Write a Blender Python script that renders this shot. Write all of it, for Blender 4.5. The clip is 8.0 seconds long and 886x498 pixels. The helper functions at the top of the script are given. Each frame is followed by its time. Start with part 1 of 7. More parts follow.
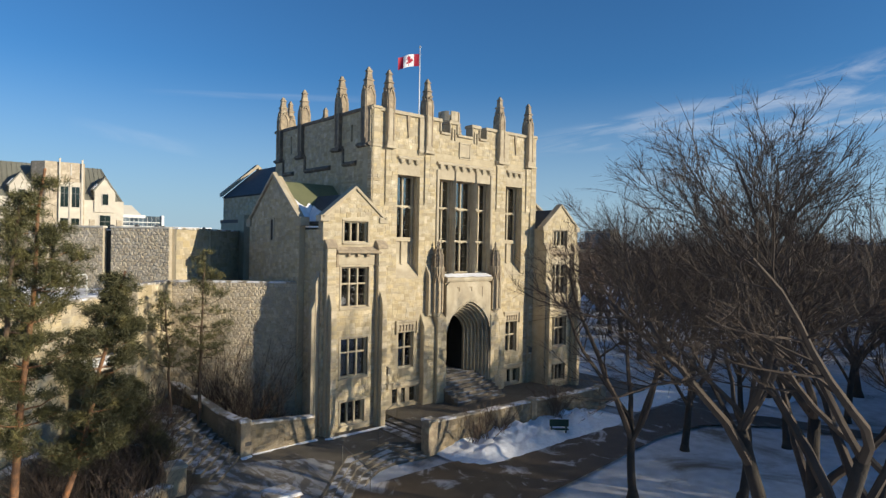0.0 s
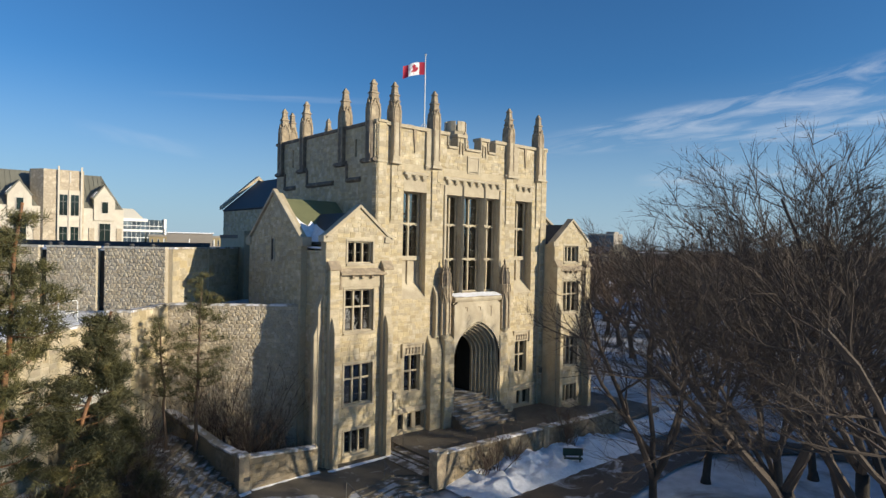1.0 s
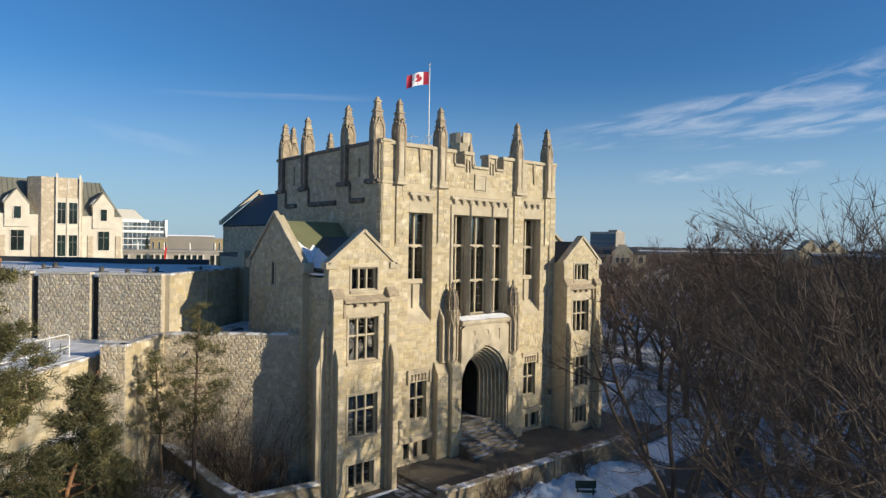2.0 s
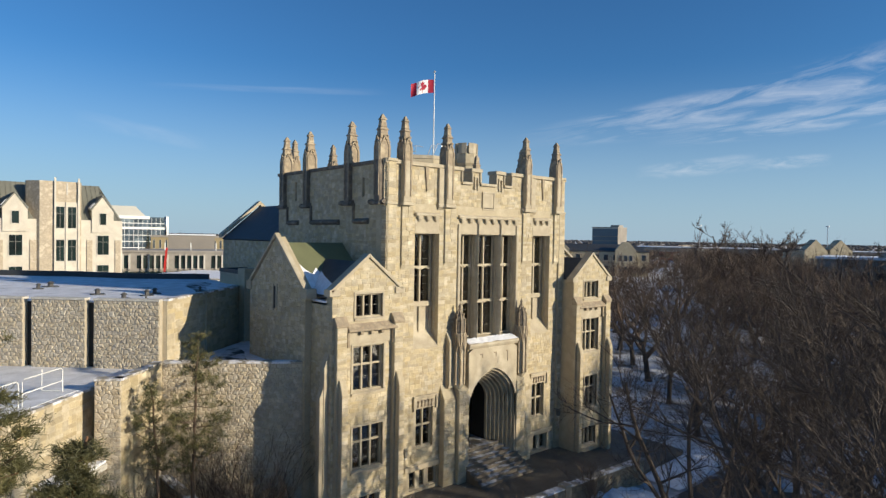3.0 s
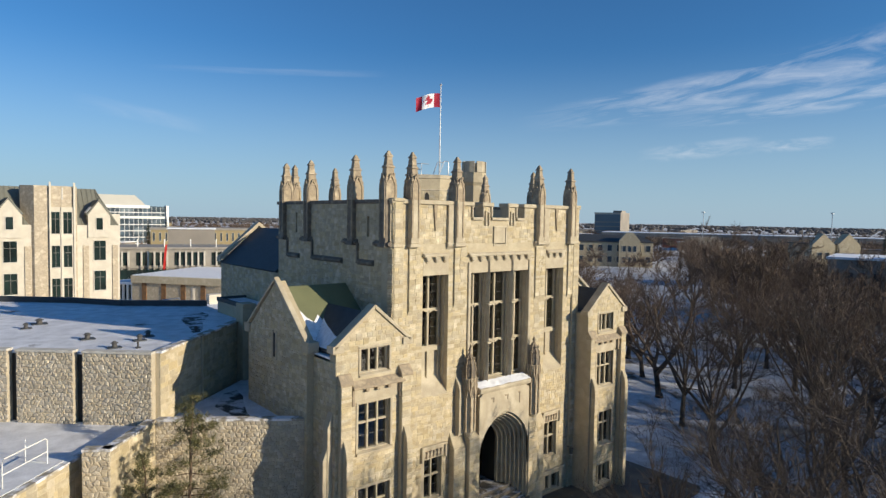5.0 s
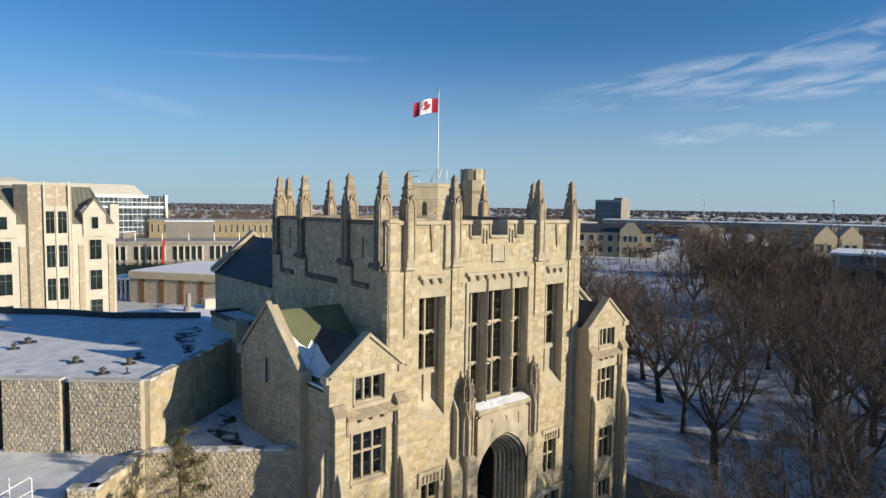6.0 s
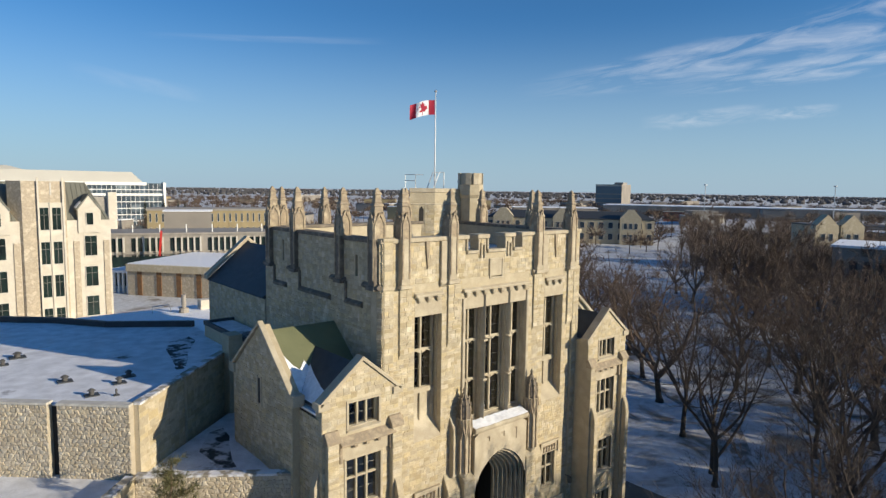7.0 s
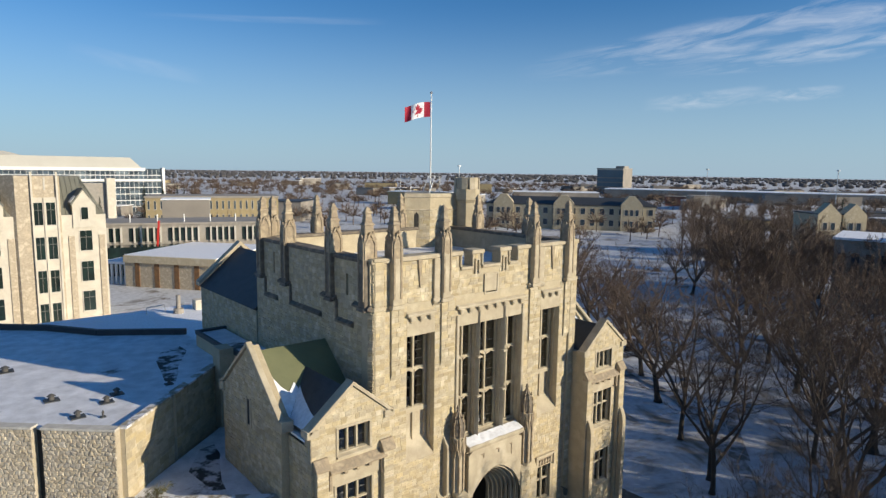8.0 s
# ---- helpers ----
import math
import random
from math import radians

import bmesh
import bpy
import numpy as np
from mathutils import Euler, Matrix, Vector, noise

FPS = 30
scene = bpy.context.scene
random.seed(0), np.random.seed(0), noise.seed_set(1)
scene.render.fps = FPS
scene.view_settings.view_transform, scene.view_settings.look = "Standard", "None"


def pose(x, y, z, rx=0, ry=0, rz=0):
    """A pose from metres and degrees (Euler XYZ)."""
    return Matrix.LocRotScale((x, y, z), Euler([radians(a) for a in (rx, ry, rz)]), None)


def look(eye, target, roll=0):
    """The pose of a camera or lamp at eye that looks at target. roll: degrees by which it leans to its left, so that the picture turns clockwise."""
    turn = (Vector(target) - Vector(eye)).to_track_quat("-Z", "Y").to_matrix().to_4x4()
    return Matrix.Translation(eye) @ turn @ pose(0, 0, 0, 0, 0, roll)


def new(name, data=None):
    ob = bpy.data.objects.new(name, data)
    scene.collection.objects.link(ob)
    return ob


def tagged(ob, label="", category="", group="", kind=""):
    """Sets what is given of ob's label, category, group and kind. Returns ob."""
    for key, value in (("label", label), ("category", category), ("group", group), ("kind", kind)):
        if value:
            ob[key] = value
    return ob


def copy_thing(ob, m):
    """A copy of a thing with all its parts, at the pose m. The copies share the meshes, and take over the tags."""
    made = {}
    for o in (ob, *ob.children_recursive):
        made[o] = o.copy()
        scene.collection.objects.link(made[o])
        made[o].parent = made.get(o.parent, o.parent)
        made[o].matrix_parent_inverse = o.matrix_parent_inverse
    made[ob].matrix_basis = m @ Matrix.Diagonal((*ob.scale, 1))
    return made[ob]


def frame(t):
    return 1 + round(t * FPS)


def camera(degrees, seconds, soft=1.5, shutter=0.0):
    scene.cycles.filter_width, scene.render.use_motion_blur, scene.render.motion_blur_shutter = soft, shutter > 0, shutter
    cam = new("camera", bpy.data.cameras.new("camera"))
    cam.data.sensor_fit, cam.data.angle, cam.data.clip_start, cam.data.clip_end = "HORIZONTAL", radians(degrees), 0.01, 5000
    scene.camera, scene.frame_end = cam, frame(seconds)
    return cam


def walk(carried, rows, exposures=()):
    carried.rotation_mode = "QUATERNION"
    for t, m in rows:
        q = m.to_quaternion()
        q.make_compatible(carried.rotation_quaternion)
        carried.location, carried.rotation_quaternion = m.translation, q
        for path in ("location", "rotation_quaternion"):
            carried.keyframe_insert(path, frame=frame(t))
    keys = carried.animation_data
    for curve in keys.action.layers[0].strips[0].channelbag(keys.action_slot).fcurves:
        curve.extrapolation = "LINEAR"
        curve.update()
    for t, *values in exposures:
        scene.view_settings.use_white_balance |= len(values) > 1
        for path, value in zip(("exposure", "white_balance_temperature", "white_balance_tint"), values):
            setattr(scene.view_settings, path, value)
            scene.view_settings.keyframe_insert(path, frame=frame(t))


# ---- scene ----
cam = camera(71.5, 8.0, soft=1.4)
PATH = [
    (0, (-20.309, -29.962, 10.877), (-18.996, -28.454, 10.859), 1.1),
    (0.5, (-19.912, -29.205, 11.321), (-18.601, -27.695, 11.308), 1.1),
    (1, (-19.536, -28.573, 11.906), (-18.229, -27.059, 11.893), 1.1),
    (1.5, (-19.223, -27.947, 12.593), (-17.918, -26.432, 12.577), 1.0),
    (3, (-18.412, -26.235, 14.899), (-17.112, -24.716, 14.856), 1.0),
    (3.5, (-18.223, -25.691, 15.584), (-16.923, -24.172, 15.528), 1.0),
    (4, (-18.005, -25.179, 16.338), (-16.706, -23.659, 16.267), 1.0),
    (4.5, (-17.757, -24.727, 17.078), (-16.459, -23.207, 16.997), 1.0),
    (6, (-16.662, -23.674, 19.675), (-15.368, -22.156, 19.53), 0.9),
    (6.5, (-16.324, -23.366, 20.39), (-15.03, -21.85, 20.225), 0.9),
    (7, (-15.923, -23.094, 21.248), (-14.632, -21.58, 21.05), 0.8),
    (7.5, (-15.507, -22.848, 22.055), (-14.217, -21.336, 21.829), 0.8),
    (8, (-15.032, -22.614, 22.865), (-13.747, -21.103, 22.61), 0.8),
]
walk(cam, [(t, look(eye, target, roll)) for t, eye, target, roll in PATH])

# ---- world, sun, exposure ----
SUN_EL, SUN_AZ = radians(16.5), math.atan2(0.48, -0.877)
SUN_DIR = Vector((math.sin(SUN_AZ) * math.cos(SUN_EL), math.cos(SUN_AZ) * math.cos(SUN_EL), math.sin(SUN_EL)))
world = bpy.data.worlds.new("sky")
scene.world = world
world.use_nodes = True
wn = world.node_tree
sky = wn.nodes.new("ShaderNodeTexSky")
sky.sky_type, sky.sun_disc = "NISHITA", False
sky.sun_elevation, sky.sun_rotation, sky.altitude = SUN_EL, SUN_AZ, 500
sky.air_density, sky.dust_density, sky.ozone_density = 1.0, 0.7, 4.6
tint = wn.nodes.new("ShaderNodeVectorMath")
tint.operation, tint.inputs[1].default_value = "MULTIPLY", (0.60, 1.04, 1.28)
wn.links.new(sky.outputs[0], tint.inputs[0])
# paler air towards the horizon
wco, wsep, wr, wmix = (wn.nodes.new("ShaderNode" + k) for k in ("TexCoord", "SeparateXYZ", "MapRange", "Mix"))
wr.inputs[1].default_value, wr.inputs[2].default_value, wr.inputs[3].default_value, wr.inputs[4].default_value = -0.03, 0.27, 0.80, 0.0
wr.interpolation_type = "SMOOTHSTEP"
wmix.data_type = "RGBA"
wn.links.new(wco.outputs["Generated"], wsep.inputs[0])
wn.links.new(wsep.outputs[2], wr.inputs[0])
wn.links.new(wr.outputs[0], wmix.inputs[0])
wn.links.new(tint.outputs[0], [q for q in wmix.inputs if q.name == "A" and q.type == "RGBA"][0])
[q for q in wmix.inputs if q.name == "B" and q.type == "RGBA"][0].default_value = (4.35, 5.75, 7.05, 1)
wn.links.new([q for q in wmix.outputs if q.type == "RGBA"][0], wn.nodes["Background"].inputs[0])
wn.nodes["Background"].inputs[1].default_value = 0.081
lamp = bpy.data.lights.new("sun", "SUN")
lamp.energy, lamp.angle, lamp.color = 5.0, radians(0.6), (1.0, 0.87, 0.66)
sun = new("sun", lamp)
sun.matrix_world = look(SUN_DIR * 200, (0, 0, 0))
scene.view_settings.exposure = 0.27


# ---- materials ----
def mat(name, base, var=(), rough=0.85, metal=0.0, scale=4.0, bump=0.25, fine=40.0, rand="", spread=0.25, extra=()):
    """A procedural surface: base colour, other tones mixed in at two scales, a bump, and tone by piece."""
    m = bpy.data.materials.new(name)
    m.use_nodes = True
    nt = m.node_tree
    b = nt.nodes["Principled BSDF"]
    b.inputs["Roughness"].default_value, b.inputs["Metallic"].default_value = rough, metal
    co = nt.nodes.new("ShaderNodeNewGeometry")
    big = nt.nodes.new("ShaderNodeTexNoise")
    big.inputs["Scale"].default_value, big.inputs["Detail"].default_value = scale, 5
    small = nt.nodes.new("ShaderNodeTexNoise")
    small.inputs["Scale"].default_value, small.inputs["Detail"].default_value = fine, 3
    for n in (big, small):
        nt.links.new(co.outputs["Position"], n.inputs["Vector"])
    ramp = nt.nodes.new("ShaderNodeValToRGB")
    tones = [base] + list(var)
    el = ramp.color_ramp.elements
    while len(el) < len(tones):
        el.new(0.5)
    for k, c in enumerate(tones):
        el[k].position = 0.3 + 0.4 * k / max(1, len(tones) - 1)
        el[k].color = (*c, 1)
    nt.links.new(big.outputs["Fac"], ramp.inputs[0])
    val = nt.nodes.new("ShaderNodeMath")
    val.operation, val.inputs[1].default_value, val.inputs[2].default_value = "MULTIPLY_ADD", 0.5, 0.75
    nt.links.new(small.outputs["Fac"], val.inputs[0])
    hsv = nt.nodes.new("ShaderNodeHueSaturation")
    nt.links.new(ramp.outputs[0], hsv.inputs["Color"])
    out = val.outputs[0]
    if rand:
        src = nt.nodes.new("ShaderNodeObjectInfo") if rand == "object" else co
        r = src.outputs["Random"] if rand == "object" else src.outputs["Random Per Island"]
        mul = nt.nodes.new("ShaderNodeMapRange")
        mul.inputs[3].default_value, mul.inputs[4].default_value = 1 - spread, 1 + spread
        nt.links.new(r, mul.inputs[0])
        both = nt.nodes.new("ShaderNodeMath")
        both.operation = "MULTIPLY"
        nt.links.new(mul.outputs[0], both.inputs[0])
        nt.links.new(out, both.inputs[1])
        out = both.outputs[0]
        sat = nt.nodes.new("ShaderNodeMath")
        sat.operation, sat.inputs[1].default_value = "MULTIPLY", 37.7
        fr = nt.nodes.new("ShaderNodeMath")
        fr.operation = "FRACT"
        s2 = nt.nodes.new("ShaderNodeMapRange")
        s2.inputs[3].default_value, s2.inputs[4].default_value = 0.82, 1.15
        nt.links.new(r, sat.inputs[0])
        nt.links.new(sat.outputs[0], fr.inputs[0])
        nt.links.new(fr.outputs[0], s2.inputs[0])
        nt.links.new(s2.outputs[0], hsv.inputs["Saturation"])
    nt.links.new(out, hsv.inputs["Value"])
    nt.links.new(hsv.outputs[0], b.inputs["Base Color"])
    if bump:
        bp = nt.nodes.new("ShaderNodeBump")
        bp.inputs["Strength"].default_value, bp.inputs["Distance"].default_value = bump, 0.03
        nt.links.new(small.outputs["Fac"], bp.inputs["Height"])
        nt.links.new(bp.outputs[0], b.inputs["Normal"])
    return m


def patched(name, a, b_, scale, at, soft=0.06, rough=0.85, second=0.0, bump=0.4, up=False, b_rough=0.0, squash=(1, 1, 1), turn=0.0):
    """Two surfaces in ragged patches: a where a noise lies under the threshold, b_ above it."""
    m = mat(name, a, [tuple(c * 0.7 for c in a)], rough, scale=1.3, bump=bump, fine=25)
    nt = m.node_tree
    b = nt.nodes["Principled BSDF"]
    old = b.inputs["Base Color"].links[0].from_socket
    g = nt.nodes.new("ShaderNodeNewGeometry")
    n = nt.nodes.new("ShaderNodeTexNoise")
    n.inputs["Scale"].default_value, n.inputs["Detail"].default_value, n.inputs["Roughness"].default_value = scale, 7, 0.62
    n.inputs["Distortion"].default_value = second
    pm = nt.nodes.new("ShaderNodeMapping")
    pm.inputs["Scale"].default_value, pm.inputs["Rotation"].default_value = squash, (0, 0, turn)
    nt.links.new(g.outputs["Position"], pm.inputs[0])
    nt.links.new(pm.outputs[0], n.inputs["Vector"])
    r = nt.nodes.new("ShaderNodeMapRange")
    r.inputs[1].default_value, r.inputs[2].default_value = at - soft, at + soft
    nt.links.new(n.outputs["Fac"], r.inputs[0])
    if up:
        # snow lies on level faces only
        sx = nt.nodes.new("ShaderNodeSeparateXYZ")
        lv = nt.nodes.new("ShaderNodeMapRange")
        lv.inputs[1].default_value, lv.inputs[2].default_value = 0.6, 0.85
        ml = nt.nodes.new("ShaderNodeMath")
        ml.operation = "MULTIPLY"
        nt.links.new(g.outputs["True Normal"], sx.inputs[0])
        nt.links.new(sx.outputs[2], lv.inputs[0])
        nt.links.new(lv.outputs[0], ml.inputs[0])
        nt.links.new(r.outputs[0], ml.inputs[1])
        r = ml
    mix = nt.nodes.new("ShaderNodeMix")
    mix.data_type = "RGBA"
    mix.inputs["B"].default_value = (*b_, 1)
    for s in mix.inputs:
        if s.name == "B" and s.type == "RGBA":
            s.default_value = (*b_, 1)
        if s.name == "A" and s.type == "RGBA":
            nt.links.new(old, s)
    nt.links.new(r.outputs[0], mix.inputs[0])
    res = [s for s in mix.outputs if s.type == "RGBA"][0]
    nt.links.new(res, b.inputs["Base Color"])
    return m


def glass_mat(name, tint):
    m = bpy.data.materials.new(name)
    m.use_nodes = True
    nt = m.node_tree
    nt.nodes.remove(nt.nodes["Principled BSDF"])
    tr, gl, mx, fr = (nt.nodes.new("ShaderNode" + k) for k in ("BsdfTransparent", "BsdfGlossy", "MixShader", "Fresnel"))
    tr.inputs[0].default_value = (*tint, 1)
    gl.inputs["Roughness"].default_value = 0.03
    fr.inputs[0].default_value = 2.9
    nt.links.new(fr.outputs[0], mx.inputs[0])
    nt.links.new(tr.outputs[0], mx.inputs[1])
    nt.links.new(gl.outputs[0], mx.inputs[2])
    nt.links.new(mx.outputs[0], nt.nodes["Material Output"].inputs[0])
    return m


STONE_TONES = [(0.475, 0.40, 0.258), (0.40, 0.335, 0.222), (0.545, 0.478, 0.34)]
stone_wall = mat("greystone wall", (0.46, 0.39, 0.265), [(0.40, 0.34, 0.235), (0.50, 0.435, 0.31)], scale=1.1, bump=0.5, fine=18)
stone_piece = mat("greystone block", *[STONE_TONES[0], STONE_TONES[1:]], scale=1.5, bump=0.6, fine=14, rand="object", spread=0.18)
stone_joined = mat("greystone blocks", *[STONE_TONES[0], STONE_TONES[1:]], scale=1.5, bump=0.6, fine=14, rand="island", spread=0.18)
OLD_TONES = [(0.27, 0.215, 0.135), (0.19, 0.155, 0.105), (0.35, 0.29, 0.20)]
old_piece = mat("weathered parapet block", OLD_TONES[0], OLD_TONES[1:], scale=1.5, bump=0.6, fine=14, rand="object", spread=0.2)
old_joined = mat("weathered parapet blocks", OLD_TONES[0], OLD_TONES[1:], scale=1.5, bump=0.6, fine=14, rand="island", spread=0.2)
old_wall = mat("weathered parapet core", OLD_TONES[1], [OLD_TONES[0]], scale=1.1, bump=0.5, fine=18)
trim_mat = mat("dressed limestone", (0.475, 0.415, 0.30), [(0.38, 0.325, 0.235), (0.515, 0.455, 0.34)], scale=0.9, bump=0.15, fine=30)
old_trim = mat("weathered limestone", (0.40, 0.32, 0.21), [(0.26, 0.21, 0.15), (0.46, 0.38, 0.26)], scale=2.2, bump=0.4, fine=22)
rubble_piece = mat("fieldstone", (0.52, 0.45, 0.33), [(0.42, 0.36, 0.27), (0.57, 0.50, 0.38)], scale=2.0, bump=0.8, fine=12, rand="object", spread=0.13)
rubble_joined = mat("fieldstones", (0.52, 0.45, 0.33), [(0.42, 0.36, 0.27), (0.57, 0.50, 0.38)], scale=2.0, bump=0.8, fine=12, rand="island", spread=0.13)
mortar = mat("mortar", (0.46, 0.405, 0.31), [(0.40, 0.35, 0.27)], scale=3, bump=0.5)
smooth_stone = mat("smooth sawn limestone", (0.55, 0.47, 0.33), [(0.47, 0.40, 0.28), (0.58, 0.51, 0.38)], scale=0.8, bump=0.2, fine=20)
coping_mat = mat("pale coping", (0.60, 0.57, 0.50), [(0.45, 0.42, 0.37)], scale=3)
green_roof = mat("olive standing roof", (0.16, 0.17, 0.09), [(0.13, 0.14, 0.075)], rough=0.55, scale=1, bump=0.1)
slate_roof = mat("dark slate", (0.045, 0.05, 0.055), [(0.03, 0.033, 0.036)], rough=0.6, scale=2, bump=0.3)
snow_mat = mat("snow", (0.82, 0.83, 0.86), [(0.76, 0.78, 0.82)], rough=0.7, scale=0.8, bump=0.5, fine=6)
roof_snow = patched("snow over roof gravel", (0.79, 0.80, 0.83), (0.10, 0.09, 0.085), 0.35, 0.66, 0.03, rough=0.75)
gravel_patch = patched("bare wet roof gravel", (0.06, 0.055, 0.05), (0.62, 0.63, 0.66), 1.1, 0.52, 0.05, rough=0.8)
lawn_snow = patched("trodden snow", (0.62, 0.63, 0.65), (0.17, 0.145, 0.115), 0.16, 0.60, 0.07, rough=0.75, second=1.0)
trodden = patched("trodden snow path", (0.46, 0.46, 0.48), (0.15, 0.125, 0.10), 0.8, 0.50, 0.08, rough=0.75, second=1.0)
asphalt = patched("thawing asphalt", (0.085, 0.062, 0.043), (0.46, 0.46, 0.48), 0.42, 0.60, 0.05, rough=0.6, second=1.5)
plaza_mat = patched("concrete paving with ice", (0.13, 0.113, 0.088), (0.33, 0.32, 0.31), 0.9, 0.66, 0.05, rough=0.7, second=2.0)
step_mat = patched("snowy concrete steps", (0.15, 0.13, 0.10), (0.55, 0.55, 0.56), 1.7, 0.53, 0.06, rough=0.75, up=True)
thin_ice = patched("trampled snow on paving", (0.42, 0.42, 0.42), (0.17, 0.15, 0.12), 1.1, 0.50, 0.05, rough=0.7, second=1.2, squash=(1.7, 0.55, 1), turn=radians(-25))
dark_twig = mat("dark elm limbs", (0.075, 0.055, 0.042), [(0.045, 0.034, 0.027)], scale=1, bump=0)
bark = mat("elm bark", (0.045, 0.036, 0.029), [(0.028, 0.023, 0.019)], scale=3, bump=0.9, fine=22)
twig_mat = mat("bare twigs", (0.145, 0.098, 0.067), [(0.090, 0.064, 0.047)], scale=1, bump=0)
dark_needles = mat("dark pine needles", (0.092, 0.086, 0.032), [(0.055, 0.056, 0.022), (0.14, 0.122, 0.042)], rough=0.6, scale=1.6, bump=0)
thin_bark = mat("grey brown pine bark", (0.13, 0.085, 0.055), [(0.08, 0.055, 0.04)], scale=3, bump=0.6)
dull_metal = mat("dull dark sheet metal", (0.09, 0.085, 0.08), [(0.06, 0.06, 0.06)], rough=0.7, bump=0.1)
bush_mat = mat("dead brown stems", (0.070, 0.048, 0.036), [(0.045, 0.034, 0.028)], scale=1, bump=0)
pine_bark = mat("orange pine bark", (0.36, 0.16, 0.06), [(0.15, 0.08, 0.045), (0.34, 0.17, 0.08)], scale=3, bump=0.8, fine=20)
needle_mat = mat("pine needles", (0.115, 0.105, 0.034), [(0.07, 0.070, 0.026), (0.17, 0.148, 0.05)], rough=0.6, scale=1.6, bump=0)
spruce_mat = mat("dark conifer needles", (0.03, 0.042, 0.022), [(0.02, 0.03, 0.017)], rough=0.7, scale=1.0, bump=0)
glass = glass_mat("window glass", (0.74, 0.80, 0.80))
# near-black colour that carries the shade of recesses and openings; doors share it
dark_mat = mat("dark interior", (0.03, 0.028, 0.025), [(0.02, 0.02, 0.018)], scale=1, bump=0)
frame_mat = mat("grey window metal", (0.14, 0.135, 0.12), [(0.11, 0.105, 0.095)], rough=0.5, bump=0)
blind_mat = mat("pale blind", (0.62, 0.60, 0.53), [(0.55, 0.53, 0.48)], scale=2, bump=0)
steel = mat("galvanised steel", (0.55, 0.56, 0.57), [(0.45, 0.46, 0.47)], rough=0.4, metal=0.6, bump=0)
white_paint = mat("white paint", (0.75, 0.75, 0.73), [(0.68, 0.68, 0.66)], rough=0.5, bump=0)
flag_red = mat("red bunting", (0.40, 0.012, 0.04), [(0.34, 0.01, 0.035)], rough=0.7, bump=0)
flag_white = mat("white bunting", (0.80, 0.80, 0.82), [(0.74, 0.74, 0.77)], rough=0.7, bump=0)
# one dark tone: stained shafts and caps, and painted shade for the side ledges
stain_shade = mat("soot-stained limestone", (0.19, 0.16, 0.12), [(0.12, 0.10, 0.08), (0.25, 0.21, 0.155)], scale=2.0, bump=0.4, fine=22)
cream = mat("cream precast panel", (0.60, 0.55, 0.46), [(0.52, 0.475, 0.395), (0.64, 0.59, 0.50)], scale=0.5, bump=0.1)
tyndall = mat("buff split stone", (0.50, 0.42, 0.31), [(0.38, 0.32, 0.24), (0.58, 0.50, 0.38)], scale=1.6, bump=0.8, fine=5)
metal_roof = mat("grey green ribbed roof", (0.17, 0.17, 0.14), [(0.14, 0.14, 0.115)], rough=0.5, scale=0.6, bump=0.05)
concrete = mat("grey concrete", (0.33, 0.30, 0.26), [(0.26, 0.24, 0.21)], scale=1.0)
yellow_brick = mat("yellow brick", (0.35, 0.28, 0.15), [(0.29, 0.23, 0.13)], scale=0.6)
teal_mat = mat("teal glass wall", (0.010, 0.014, 0.014), [(0.02, 0.038, 0.035)], rough=0.12, scale=0.4, bump=0)
blue_glass = mat("blue curtain wall glass", (0.03, 0.045, 0.06), [(0.05, 0.075, 0.10)], rough=0.08, scale=0.12, bump=0)
pale_glass = mat("pale blue far glass", (0.10, 0.15, 0.18), [(0.07, 0.11, 0.14)], rough=0.3, scale=0.05, bump=0)
sky_glass = mat("curtain wall glass", (0.10, 0.14, 0.18), [(0.04, 0.055, 0.07), (0.22, 0.27, 0.31)], rough=0.12, scale=0.16, bump=0)
cream_metal = mat("cream white roof metal", (0.50, 0.48, 0.42), [(0.44, 0.42, 0.37)], rough=0.5, scale=0.1, bump=0)
brick_red = mat("red brick", (0.25, 0.09, 0.06), [(0.20, 0.08, 0.06)], scale=0.5)
far_wall = mat("distant pale walls", (0.30, 0.27, 0.23), [(0.20, 0.18, 0.16)], scale=0.1, bump=0)
far_wood = mat("distant bare woods", (0.10, 0.094, 0.092), [(0.07, 0.066, 0.066)], scale=0.05, bump=0)
sign_mat = mat("dark green board", (0.02, 0.05, 0.035), [(0.015, 0.04, 0.03)], rough=0.4, bump=0)
rust_panel = mat("rust brown panel", (0.26, 0.13, 0.05), [(0.12, 0.07, 0.04)], scale=2.5, bump=0.2)
red_paint = mat("red painted steel", (0.55, 0.03, 0.025), [(0.48, 0.03, 0.02)], rough=0.5, bump=0)


